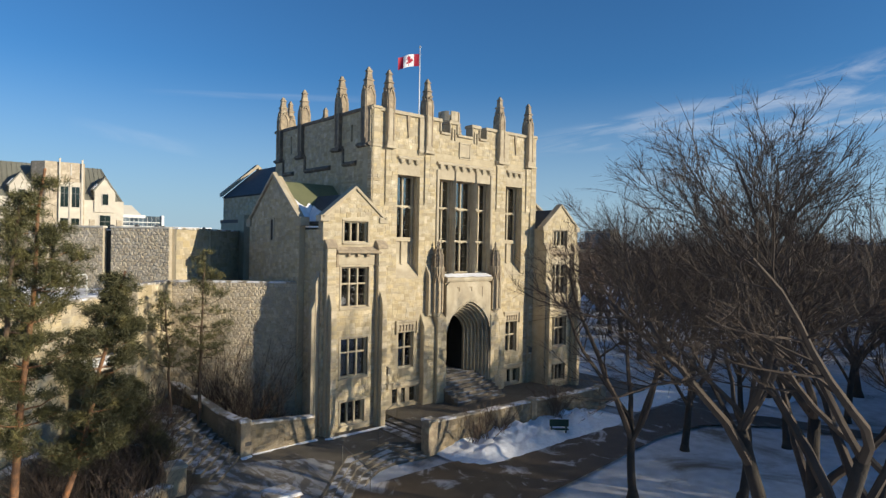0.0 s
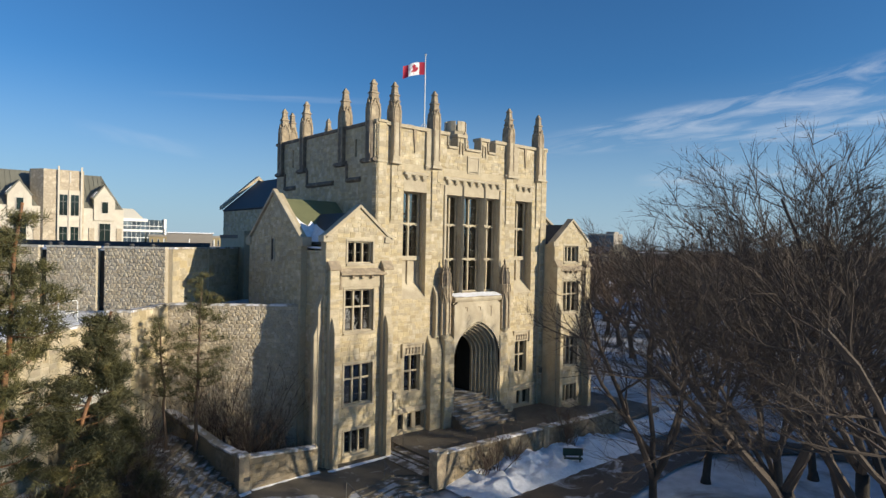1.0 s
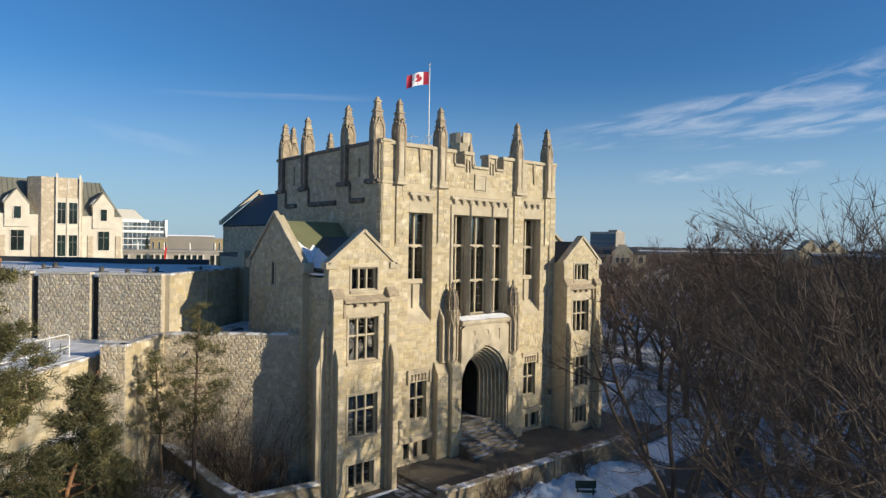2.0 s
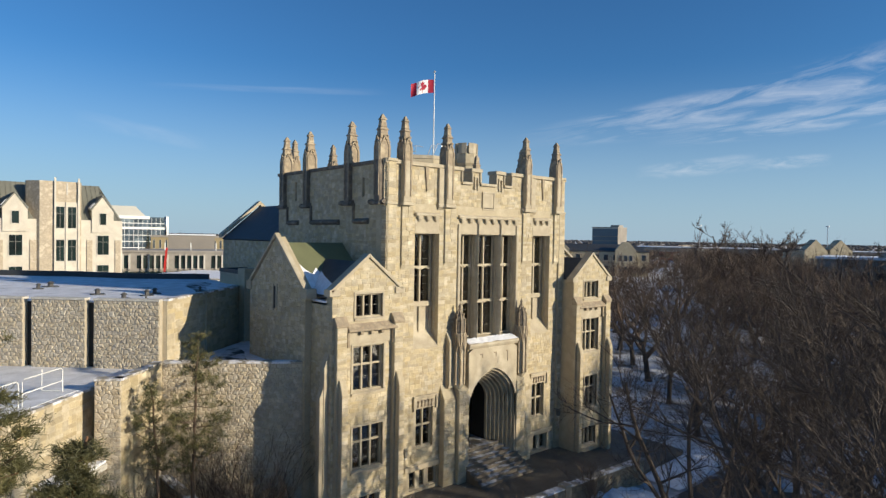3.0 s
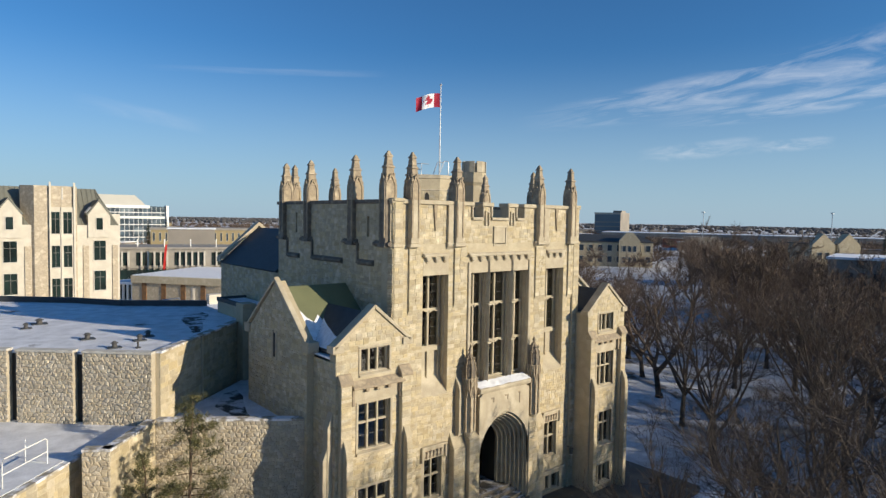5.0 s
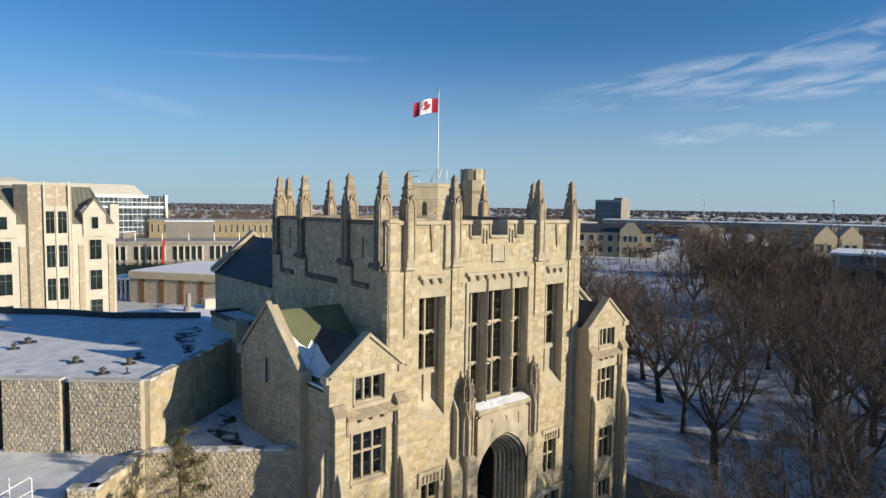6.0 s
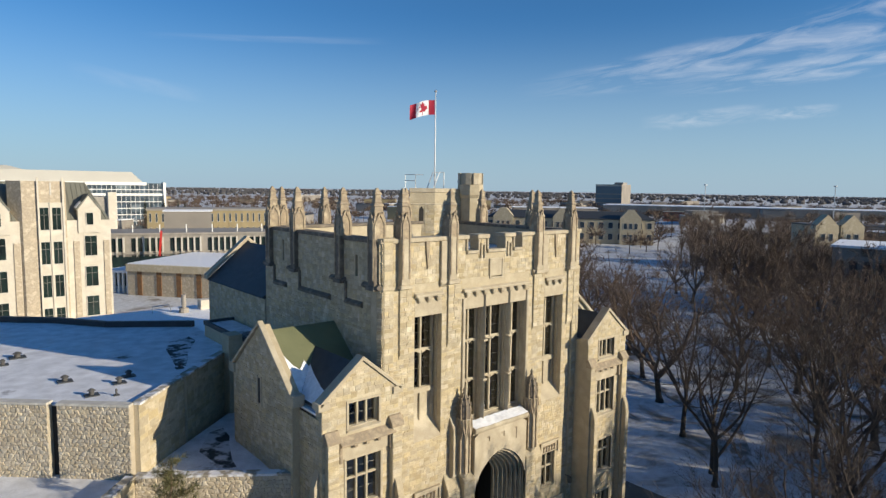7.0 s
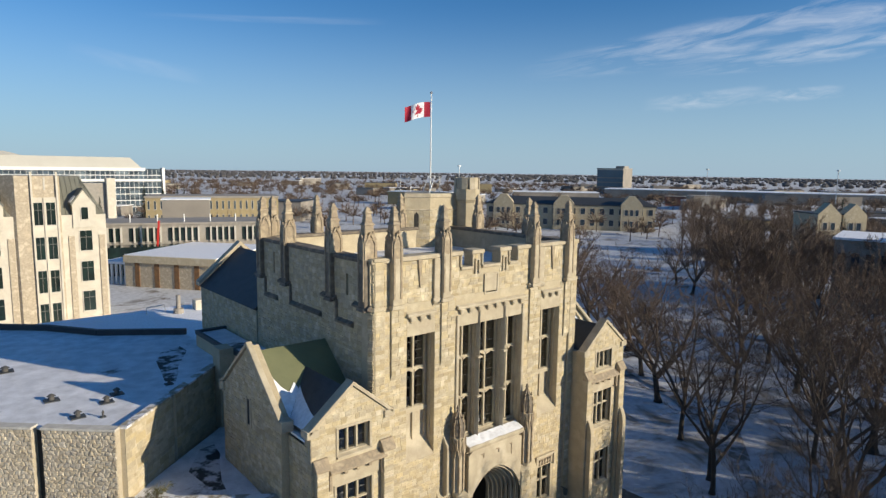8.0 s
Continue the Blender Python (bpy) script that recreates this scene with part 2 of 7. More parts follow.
# ---- building helpers ----
class M:
    """A mesh under construction."""

    def __init__(self):
        self.v, self.f = [], []

    def add(self, verts, faces):
        n = len(self.v)
        self.v += [tuple(p) for p in verts]
        self.f += [tuple(n + i for i in f) for f in faces]
        return self

    def box(self, x0, y0, z0, x1, y1, z1):
        x0, x1, y0, y1, z0, z1 = min(x0, x1), max(x0, x1), min(y0, y1), max(y0, y1), min(z0, z1), max(z0, z1)
        return self.prism([(x0, y0), (x1, y0), (x1, y1), (x0, y1)], z0, z1)

    def prism(self, pts, z0, z1, top=None):
        """An upright prism over a counter-clockwise outline; top: another outline for the upper end."""
        n, up = len(pts), top or pts
        v = [(x, y, z0) for x, y in pts] + [(x, y, z1) for x, y in up]
        f = [tuple(range(n - 1, -1, -1)), tuple(range(n, 2 * n))] + [(i, (i + 1) % n, n + (i + 1) % n, n + i) for i in range(n)]
        return self.add(v, f)

    def taper(self, cx, cy, z0, w0, d0, z1, w1, d1):
        r = lambda w, d: [(cx - w / 2, cy - d / 2), (cx + w / 2, cy - d / 2), (cx + w / 2, cy + d / 2), (cx - w / 2, cy + d / 2)]
        return self.prism(r(w0, d0), z0, z1, r(w1, d1))

    def ngon(self, cx, cy, z0, r0, z1, r1, n=8, turn=0.0):
        c = lambda r: [(cx + r * math.cos(2 * math.pi * (k + turn) / n), cy + r * math.sin(2 * math.pi * (k + turn) / n)) for k in range(n)]
        return self.prism(c(r0), z0, z1, c(max(r1, 0.004)))

    def along(self, pts, d):
        """A flat outline of 3D points pushed along the vector d."""
        n, d = len(pts), Vector(d)
        v = [Vector(p) for p in pts] + [Vector(p) + d for p in pts]
        return self.add(v, [tuple(range(n - 1, -1, -1)), tuple(range(n, 2 * n))] + [(i, (i + 1) % n, n + (i + 1) % n, n + i) for i in range(n)])

    def beam(self, a, b, w, h=None):
        """A straight bar of rectangular section from a to b."""
        a, b = Vector(a), Vector(b)
        d = (b - a).normalized()
        s = d.cross(Vector((0, 0, 1)))
        s = s.normalized() if s.length > 1e-4 else Vector((1, 0, 0))
        u = s.cross(d)
        s, u = s * w / 2, u * (h or w) / 2
        return self.along([a - s - u, a + s - u, a + s + u, a - s + u], b - a)

    def tube(self, pts, radii, n=6):
        base = len(self.v)
        for k, (p, r) in enumerate(zip(pts, radii)):
            d = (pts[min(k + 1, len(pts) - 1)] - pts[max(k - 1, 0)]).normalized()
            s = d.cross(Vector((0.31, 0.17, 0.93)))
            s.normalize()
            u = d.cross(s)
            for i in range(n):
                a = 2 * math.pi * i / n
                self.v.append(tuple(p + s * (r * math.cos(a)) + u * (r * math.sin(a))))
        for k in range(len(pts) - 1):
            for i in range(n):
                j = (i + 1) % n
                self.f.append((base + k * n + i, base + k * n + j, base + k * n + n + j, base + k * n + n + i))
        if n > 3:
            self.f.append(tuple(base + (len(pts) - 1) * n + i for i in range(n)))
        return self

    def wall(self, org, u, n, width, z0, z1, holes=(), thick=0.5):
        """A wall of that thickness behind the plane through org, running along u with outward normal n, with rectangular openings (u0, u1, z0, z1)."""
        org, u, n = Vector(org), Vector(u), Vector(n)
        us = sorted({0.0, width, *[min(max(h[k], 0), width) for h in holes for k in (0, 1)]})
        zs = sorted({z0, z1, *[min(max(h[k], z0), z1) for h in holes for k in (2, 3)]})
        solid = {}
        for i in range(len(us) - 1):
            for j in range(len(zs) - 1):
                cu, cz = (us[i] + us[i + 1]) / 2, (zs[j] + zs[j + 1]) / 2
                solid[i, j] = not any(h[0] < cu < h[1] and h[2] < cz < h[3] for h in holes)
        P = lambda a, z, back: org + u * a + Vector((0, 0, z)) - n * (thick if back else 0)
        for (i, j), s in solid.items():
            if not s:
                continue
            a, b, c, d = us[i], us[i + 1], zs[j], zs[j + 1]
            self.add([P(a, c, 0), P(b, c, 0), P(b, d, 0), P(a, d, 0)], [(0, 1, 2, 3)])
            self.add([P(a, c, 1), P(b, c, 1), P(b, d, 1), P(a, d, 1)], [(3, 2, 1, 0)])
            for di, dj, e in ((-1, 0, (a, c, a, d)), (1, 0, (b, c, b, d)), (0, -1, (a, c, b, c)), (0, 1, (a, d, b, d))):
                if not solid.get((i + di, j + dj)):
                    self.add([P(e[0], e[1], 0), P(e[2], e[3], 0), P(e[2], e[3], 1), P(e[0], e[1], 1)], [(0, 1, 2, 3)])
        return self

    def mirrored(self, about):
        self.v = [(2 * about - x, y, z) for x, y, z in self.v]
        self.f = [tuple(reversed(f)) for f in self.f]
        return self

    def mesh(self, name, material):
        me = bpy.data.meshes.new(name)
        me.from_pydata(self.v, [], self.f)
        me.materials.append(material)
        me.update()
        return me


def thing(name, label, category, group="", kind="", at=(0, 0, 0)):
    ob = new(name)
    ob.location = at
    return tagged(ob, label, category, group, kind)


def part(name, m, material, parent=None, label="", bevel=0.0, fix=True, smooth=False):
    """Links a mesh under construction as one mesh object under a thing or a part."""
    me = m.mesh(name, material)
    if fix:
        bm = bmesh.new()
        bm.from_mesh(me)
        bmesh.ops.recalc_face_normals(bm, faces=bm.faces)
        bm.to_mesh(me)
        bm.free()
    if smooth:
        me.polygons.foreach_set("use_smooth", [True] * len(me.polygons))
    ob = new(name, me)
    ob.parent = parent
    if parent is not None:
        if parent.type == "EMPTY":
            ob.matrix_parent_inverse = Matrix.Translation(-parent.location)
    if label:
        ob["label"] = label
    if bevel:
        bv = ob.modifiers.new("edges", "BEVEL")
        bv.width, bv.segments, bv.limit_method = bevel, 1, "ANGLE"
    return ob


def solid_thing(name, m, material, label, category, group="", kind="", bevel=0.0, smooth=False):
    return tagged(part(name, m, material, None, "", bevel, True, smooth), label, category, group, kind)


# unit stones with slightly different worn faces
def unit_stone(seed):
    r = random.Random(seed)
    e = 0.032
    v = [(sx * r.uniform(0.44, 0.54), 0, sz * r.uniform(0.42, 0.56)) for sx, sz in ((-1, -1), (1, -1), (1, 1), (-1, 1))]
    for x, y, z in list(v):
        v.append((x * (1 - e * r.uniform(0.8, 2.6)), -r.uniform(0.6, 1.05), z * (1 - e * r.uniform(1.2, 4.0))))
    return v, [(4, 5, 6, 7), (0, 1, 5, 4), (1, 2, 6, 5), (2, 3, 7, 6), (3, 0, 4, 7)]


UNIT = [unit_stone(k) for k in range(10)]
UNIT_MESH = []
for uv, uf in UNIT:
    me = bpy.data.meshes.new("stone")
    me.from_pydata(uv, [], uf)
    me.materials.append(stone_piece)
    UNIT_MESH.append(me)
UNIT_OLD = []
for me in UNIT_MESH:
    mo = me.copy()
    mo.materials[0] = old_piece
    UNIT_OLD.append(mo)
PENDING = []


def ashlar(parent, org, u, n, width, z0, z1, holes=(), seed=1, lim=None, h=(0.11, 0.24), w=(0.16, 0.5), proud=0.014, count=300, first=None, old=False):
    """Squared rubble over a wall face: uneven courses of stones of uneven length, standing proud of recessed joints."""
    PENDING.append((parent, Vector(org), Vector(u), Vector(n), width, z0, z1, list(holes), seed, lim, h, w, proud, count, first, old))


def lay_ashlar(parent, org, u, n, width, z0, z1, holes, seed, lim, h, w, proud, count, first, old):
    r = random.Random(seed)
    stones, z, row = [], z0, 0
    while z < z1 - 0.1:
        zb = min(z1, z + r.uniform(*h))
        if z1 - zb < 0.14:
            zb = z1
        lo, hi = lim((z + zb) / 2) if lim else (0.0, width)
        free = [(lo, hi)]
        for a, b, c, d in holes:
            if c < zb - 0.015 and d > z + 0.015:
                free = [q for f0, f1 in free for q in ((f0, min(f1, a)), (max(f0, b), f1)) if q[1] - q[0] > 0.05]
        for f0, f1 in free:
            x = f0
            while x < f1 - 0.02:
                xb = x + r.uniform(*w)
                if f1 - xb < 0.2:
                    xb = f1
                shift = lambda j: 0.09 * math.sin(12.9 * j + 7.3 * int((x + xb) / 1.7 + 0.4 * j))
                lo_z = z + (shift(row) if z > z0 + 0.01 else 0)
                hi_z = zb + (shift(row + 1) if zb < z1 - 0.01 else 0)
                if any(a < xb and b > x and (c < hi_z and d > lo_z) for a, b, c, d in holes):
                    lo_z, hi_z = z, zb
                if hi_z - lo_z > 0.3 and r.random() < 0.4:
                    zm = lo_z + (hi_z - lo_z) * r.uniform(0.35, 0.65)
                    xm = x + (xb - x) * r.uniform(0.35, 0.65) if xb - x > 0.5 else xb
                    stones += [(x, xb, lo_z, zm), (x, xm, zm, hi_z)] + ([(xm, xb, zm, hi_z)] if xm < xb else [])
                else:
                    stones.append((x, xb, lo_z, hi_z))
                x = xb
        z, row = zb, row + 1
    gap = 0.004
    key = first or (lambda s: s[2])
    stones.sort(key=key)
    turn = Matrix((u, -n, Vector((0, 0, 1)))).transposed().to_4x4()
    rest = M()
    for k, (a, b, c, d) in enumerate(stones):
        mid = org + u * ((a + b) / 2) + Vector((0, 0, (c + d) / 2))
        size = (b - a - gap, proud * r.uniform(0.6, 1.3), d - c - gap)
        g = r.randrange(10)
        if k < count:
            ob = new("stone", (UNIT_OLD if old else UNIT_MESH)[g])
            ob.parent = parent
            ob.matrix_basis = Matrix.Translation(mid) @ turn @ Matrix.Diagonal((*size, 1))
        else:
            uv, uf = UNIT[g]
            rest.add([mid + u * (p[0] * size[0]) - n * (p[1] * size[1]) + Vector((0, 0, p[2] * size[2])) for p in uv], uf)
    if rest.v:
        tagged(part("stonework", rest, old_joined if old else stone_joined, parent, fix=False), kind="stuff")


def fieldstone(parent, a, b, z0, z1, seed=1, sw=0.42, sh=0.3, proud=0.042, count=300, holes=()):
    """Irregular rounded fieldstones over a wall face from a to b (outward normal to the right of a to b)."""
    PENDING.append(("field", parent, a, b, z0, z1, seed, sw, sh, proud, count, list(holes)))


def lay_fieldstone(parent, a, b, z0, z1, seed, sw, sh, proud, count, holes):
    r = random.Random(seed)
    a, b = Vector((*a, 0)), Vector((*b, 0))
    u = (b - a).normalized()
    nrm = Vector((u.y, -u.x, 0))
    width = (b - a).length
    nx, nz = max(1, round(width / sw)), max(1, round((z1 - z0) / sh))
    sx, sz = width / nx, (z1 - z0) / nz
    jit = {}

    def pt(i, j):
        if (i, j) not in jit:
            edge = i <= 0 or i >= 2 * nx
            jit[i, j] = (min(max(i * sx / 2 + (0 if edge else r.uniform(-0.3, 0.3) * sx), 0), width), z0 + j * sz + (0 if j in (0, nz) else r.uniform(-0.36, 0.36) * sz))
        return jit[i, j]

    rest, k = M(), 0
    for j in range(nz):
        off = j % 2
        for i in range(-1 if off else 0, 2 * nx, 2):
            i0, i1 = max(i, 0), min(i + 2, 2 * nx)
            if i1 <= i0:
                continue
            im = [i + 1] if i0 < i + 1 < i1 else []
            ring = [pt(q, j) for q in [i0] + im + [i1]] + [pt(q, j + 1) for q in [i1] + im[::-1] + [i0]]
            cu, cz = sum(p[0] for p in ring) / len(ring), sum(p[1] for p in ring) / len(ring)
            if any(hu0 - 0.1 < cu < hu1 + 0.1 and hz0 < cz < hz1 for hu0, hu1, hz0, hz1 in holes):
                continue
            P = lambda p, s, d: a + u * (cu + (p[0] - cu) * s) + Vector((0, 0, cz + (p[1] - cz) * s)) + nrm * d
            dep = proud * r.uniform(0.6, 1.3)
            n = len(ring)
            v = [P(p, 0.94, 0) for p in ring] + [P(p, 0.80, dep * r.uniform(0.55, 0.8)) for p in ring] + [P(p, 0.45, dep * r.uniform(0.85, 1.1)) for p in ring]
            f = [(q, (q + 1) % n, n + (q + 1) % n, n + q) for q in range(n)] + [(n + q, n + (q + 1) % n, 2 * n + (q + 1) % n, 2 * n + q) for q in range(n)] + [tuple(range(2 * n, 3 * n))]
            if k < count:
                me = bpy.data.meshes.new("stone")
                me.from_pydata([p for p in v], [], f)
                me.materials.append(rubble_piece)
                ob = new("stone", me)
                ob.parent = parent
            else:
                rest.add(v, f)
            k += 1
    if rest.v:
        tagged(part("stonework", rest, rubble_joined, parent, fix=False), kind="stuff")


def window(parent, org, u, n, u0, u1, z0, z1, cols, transoms, depth, name="window", bar=0.09, frame=None, label="", edge=0.07, cusped=False):
    """A mullioned window set back in its opening: stone frame, mullions, transoms and a pane in each light."""
    org, u, n = Vector(org), Vector(u), Vector(n)
    back = org - n * depth
    fm = frame or trim_mat

    def bar_box(m, a, b, c, d, d0, d1):
        p = [back + u * a + n * d0, back + u * b + n * d0, back + u * b + n * d1, back + u * a + n * d1]
        return m.along([q + Vector((0, 0, c)) for q in p], (0, 0, d - c))

    fr = M()
    bar_box(fr, u0 - 0.03, u0 + edge, z0, z1, -0.06, 0.14)
    bar_box(fr, u1 - edge, u1 + 0.03, z0, z1, -0.06, 0.14)
    bar_box(fr, u0 + edge, u1 - edge, z1 - edge, z1, -0.06, 0.14)
    bar_box(fr, u0 + edge, u1 - edge, z0, z0 + edge, -0.06, 0.2)
    win = part(name, fr, fm, parent, label)
    a0, a1 = u0 + edge, u1 - edge
    zs = [z0 + edge, *transoms, z1 - edge]
    cw = (a1 - a0) / cols
    for k in range(1, cols):
        part("mullion", bar_box(M(), a0 + cw * k - bar / 2, a0 + cw * k + bar / 2, z0 + edge, z1 - edge, -0.05, 0.12), fm, win)
    for z in transoms:
        for k in range(cols):
            part("transom", bar_box(M(), a0 + cw * k + bar / 2 * (k > 0), a0 + cw * (k + 1) - bar / 2 * (k < cols - 1), z - bar / 2, z + bar / 2, -0.05, 0.10), fm, win)
    if cusped:
        # small cusps under each transom
        for z in transoms:
            for k in range(cols):
                c0, c1, zt = a0 + cw * k + bar / 2, a0 + cw * (k + 1) - bar / 2, z - bar / 2
                hd = M()
                for e0, e1 in ((c0, (c0 + c1) / 2 - 0.02), (c1, (c0 + c1) / 2 + 0.02)):
                    hd.along([back + u * e0 + n * 0.02 + Vector((0, 0, zt)), back + u * e1 + n * 0.02 + Vector((0, 0, zt)), back + u * e0 + n * 0.02 + Vector((0, 0, zt - 0.12))], n * 0.16)
                part("cusped_head", hd, fm, win)
    for k in range(cols):
        for j in range(len(zs) - 1):
            pa, pb, pc, pd = a0 + cw * k, a0 + cw * (k + 1), zs[j], zs[j + 1]
            pane = part("pane", bar_box(M(), pa, pb, pc, pd, -0.004, 0.004), glass, win)
            pane.visible_shadow = False
            lead = M()
            nh = max(1, round((pd - pc) / 0.5))
            for q in range(1, nh):
                zz = pc + (pd - pc) * q / nh
                bar_box(lead, pa, pb, zz - 0.007, zz + 0.007, 0.006, 0.016)
            if lead.v:
                tagged(part("leadwork", lead, frame_mat, win), kind="stuff")
    return win


# ---- ground ----
def grid(m, x0, x1, y0, y1, nx, ny, zf):
    n = len(m.v)
    for j in range(ny + 1):
        for i in range(nx + 1):
            x, y = x0 + (x1 - x0) * i / nx, y0 + (y1 - y0) * j / ny
            m.v.append((x, y, zf(x, y)))
    for j in range(ny):
        for i in range(nx):
            k = n + j * (nx + 1) + i
            m.f.append((k, k + 1, k + nx + 2, k + nx + 1))
    return m


def rel(x, y, s, k=0.0):
    return noise.noise(Vector((x * s, y * s, k)))


# one sheet of snow that reaches the horizon: finer near the building
m = M()
lines = sorted({*range(-60, 121, 3), -4500, -1500, -500, -200, -100, 170, 260, 500, 1000, 2000, 4500})
for y in lines:
    for x in lines:
        m.v.append((x, y, (rel(x, y, 0.11) * 0.12 - 0.05 if -60 < x < 121 and -60 < y < 121 else -0.05) - 0.02))
for j in range(len(lines) - 1):
    for i in range(len(lines) - 1):
        k = j * len(lines) + i
        m.f.append((k, k + 1, k + len(lines) + 1, k + len(lines)))
solid_thing("ground", m, lawn_snow, "trodden snow over lawns with thawed brown patches", "ground", kind="structure", smooth=True)


def ribbon(m, pts, w, z):
    """A flat path along points, with two ragged edges."""
    left, right = [], []
    for k, p in enumerate(pts):
        a, b = Vector(pts[max(k - 1, 0)]), Vector(pts[min(k + 1, len(pts) - 1)])
        d = (b - a).normalized()
        s = Vector((-d.y, d.x))
        ww = w[k] if isinstance(w, (list, tuple)) else w
        left.append(Vector(p) + s * ww / 2)
        right.append(Vector(p) - s * ww / 2)
    n = len(m.v)
    m.v += [(q.x, q.y, z) for q in left] + [(q.x, q.y, z) for q in right]
    k = len(pts)
    m.f += [(n + i, n + k + i, n + k + i + 1, n + i + 1) for i in range(k - 1)]
    return m


road = M()
ribbon(road, [(-40, -14), (-20, -11.5), (-8, -10.6), (0, -10.2), (6, -10.7), (12, -10.0), (18, -10.3), (24, -9.0), (27, -7.2)], [7, 7, 6.5, 5.6, 3.5, 3.6, 4.0, 2.6, 1.9], 0.055)
ribbon(road, [(18, -11), (21, -14.6), (22.6, -20), (24, -32), (28, -48)], [3.6, 2.2, 1.8, 1.6, 1.6], 0.06)
trail = M()
ribbon(trail, [(26.6, -7.4), (29.7, -5.3), (34.6, -1.6), (39.4, 3.0), (43.6, 9.8), (47, 17), (54, 27), (64, 42)], [1.8, 1.4, 1.1, 1.0, 1.0, 0.9, 0.9, 0.9], 0.05)
ribbon(trail, [(34, -2.6), (42, 2.2), (48.4, 2.4), (50.7, -4.0), (56, -12)], [1.1, 0.9, 0.9, 0.9, 0.9], 0.056)
ribbon(trail, [(47, 44), (58, 30), (69.8, 15.2), (78.8, 4.7), (92, -10)], [1.3] * 5, 0.05)
solid_thing("footpath", trail, trodden, "narrow trodden snow path across the park", "path", kind="structure")
solid_thing("road", road, asphalt, "wet thawing asphalt walk with brown slush", "path", kind="structure")

TERR, PLAZA = 0.80, 0.45
m = M()
m.prism([(1.0, -5.6), (15.0, -5.6), (15.0, 0.4), (1.0, 0.4)], -0.2, TERR)
m.prism([(15.0, -5.6), (22, -5.0), (22, 3), (15.0, 3)], -0.2, 0.35)
solid_thing("terrace", m, plaza_mat, "concrete entrance terrace with slush", "terrace", kind="structure")
TOP_EDGE = [(-11.8, -12.2), (-9.3, -10.3), (-7.5, -8.06), (-5.8, -6.25), (-4.1, -4.57), (-2.9, -4.45), (-1.4, -4.0), (-0.22, -4.75)]
FOOT_EDGE = [(-9.8, -13.2), (-7.6, -10.8), (-5.8, -8.25), (-5.0, -7.4), (-4.25, -6.65), (-3.2, -6.0), (-2.2, -5.75), (-0.22, -6.0)]
m = M()
m.prism(TOP_EDGE + [(0.3, -5.3), (0.3, 0.0), (-11.9, 0.0), (-11.9, -4.2), (-15.0, -6.2), (-16.0, -13.0)], -0.2, PLAZA)
solid_thing("plaza", m, plaza_mat, "icy concrete forecourt beside the steps", "pavement", kind="structure")

m = M()
sheet = [(-11.7, -12.0), (-9.4, -10.2), (-7.7, -8.1), (-5.9, -6.2), (-5.0, -4.9), (-5.2, -4.2), (-5.7, -3.7), (-6.5, -3.4), (-7.2, -2.8), (-8.2, -2.5), (-8.9, -2.0), (-9.6, -2.5), (-11.8, -4.8), (-14.5, -6.6), (-15.5, -12.5)]
m.prism(sheet, PLAZA - 0.05, PLAZA + 0.012)
solid_thing("snow_sheet", m, thin_ice, "thin trampled snow over the forecourt paving", "snow", kind="stuff")

# steps: terrace to plaza, plaza to path, portal steps, side stair
def flight(name, label, quads, parent=None):
    st = thing(name, label, "steps", kind="structure")
    for pts, z0, z1 in quads:
        part("step", M().prism(pts, z0, z1), step_mat, st, bevel=0.015)
    return st


flight("terrace_steps", "grey concrete steps from terrace to forecourt", [([(0.3 + 0.24 * k, -5.25), (1.0, -5.25), (1.0, -1.2), (0.3 + 0.24 * k, -1.2)], -0.1, PLAZA + 0.117 * (k + 1)) for k in range(2)] + [([(-0.35, -5.25), (0.3, -5.25), (0.3, -1.9), (-0.35, -1.9)], -0.1, PLAZA + 0.06)])
q = []
for k in range(4):
    f0, f1 = (k + 1) / 4, k / 4
    fr_ = [tuple(Vector(a).lerp(Vector(b), f0)) for a, b in zip(TOP_EDGE, FOOT_EDGE)]
    bk_ = [tuple(Vector(a).lerp(Vector(b), f1 - 0.04)) for a, b in zip(TOP_EDGE, FOOT_EDGE)]
    q.append((fr_ + bk_[::-1], -0.25, PLAZA - 0.1 * (k + 1)))
flight("forecourt_steps", "broad snowy concrete steps down to the walk", q)
q = []
for k in range(8):
    q.append(([(5.5, -2.0 + 0.32 * k), (9.8, -2.0 + 0.32 * k), (9.8, 1.2), (5.5, 1.2)], TERR - 0.05 + 0.18 * k, TERR + 0.18 * (k + 1)))
flight("portal_steps", "snow-dusted stone steps into the arched porch", q)
q = []
UPW, ACR = Vector((-0.70, 0.714)), Vector((0.62, 0.785))
for k in range(10):
    c = Vector((-8.15, -1.5)) + UPW * (0.37 * k)
    e = (-7.95 - 0.225 * (c.y + 1.35) - c.x) / (0.62 + 0.225 * 0.785)
    far_ = c - ACR * 3.5
    q.append(([tuple(far_), tuple(c + ACR * e), tuple(c + ACR * e + UPW * 0.42), tuple(far_ + UPW * 0.42)], 0.2, PLAZA + 0.15 * (k + 1)))
c = Vector((-8.15, -1.5)) + UPW * 3.7
q.append(([tuple(c - ACR * 3.5), tuple(c + ACR * 2.2), (-9.0, 3.0), (-9.5, 4.6), (-11.6, 2.3), (-14.6, 1.7)], 0.2, PLAZA + 1.5))
flight("side_stair", "snow-streaked concrete stair beside the stone wall", q)

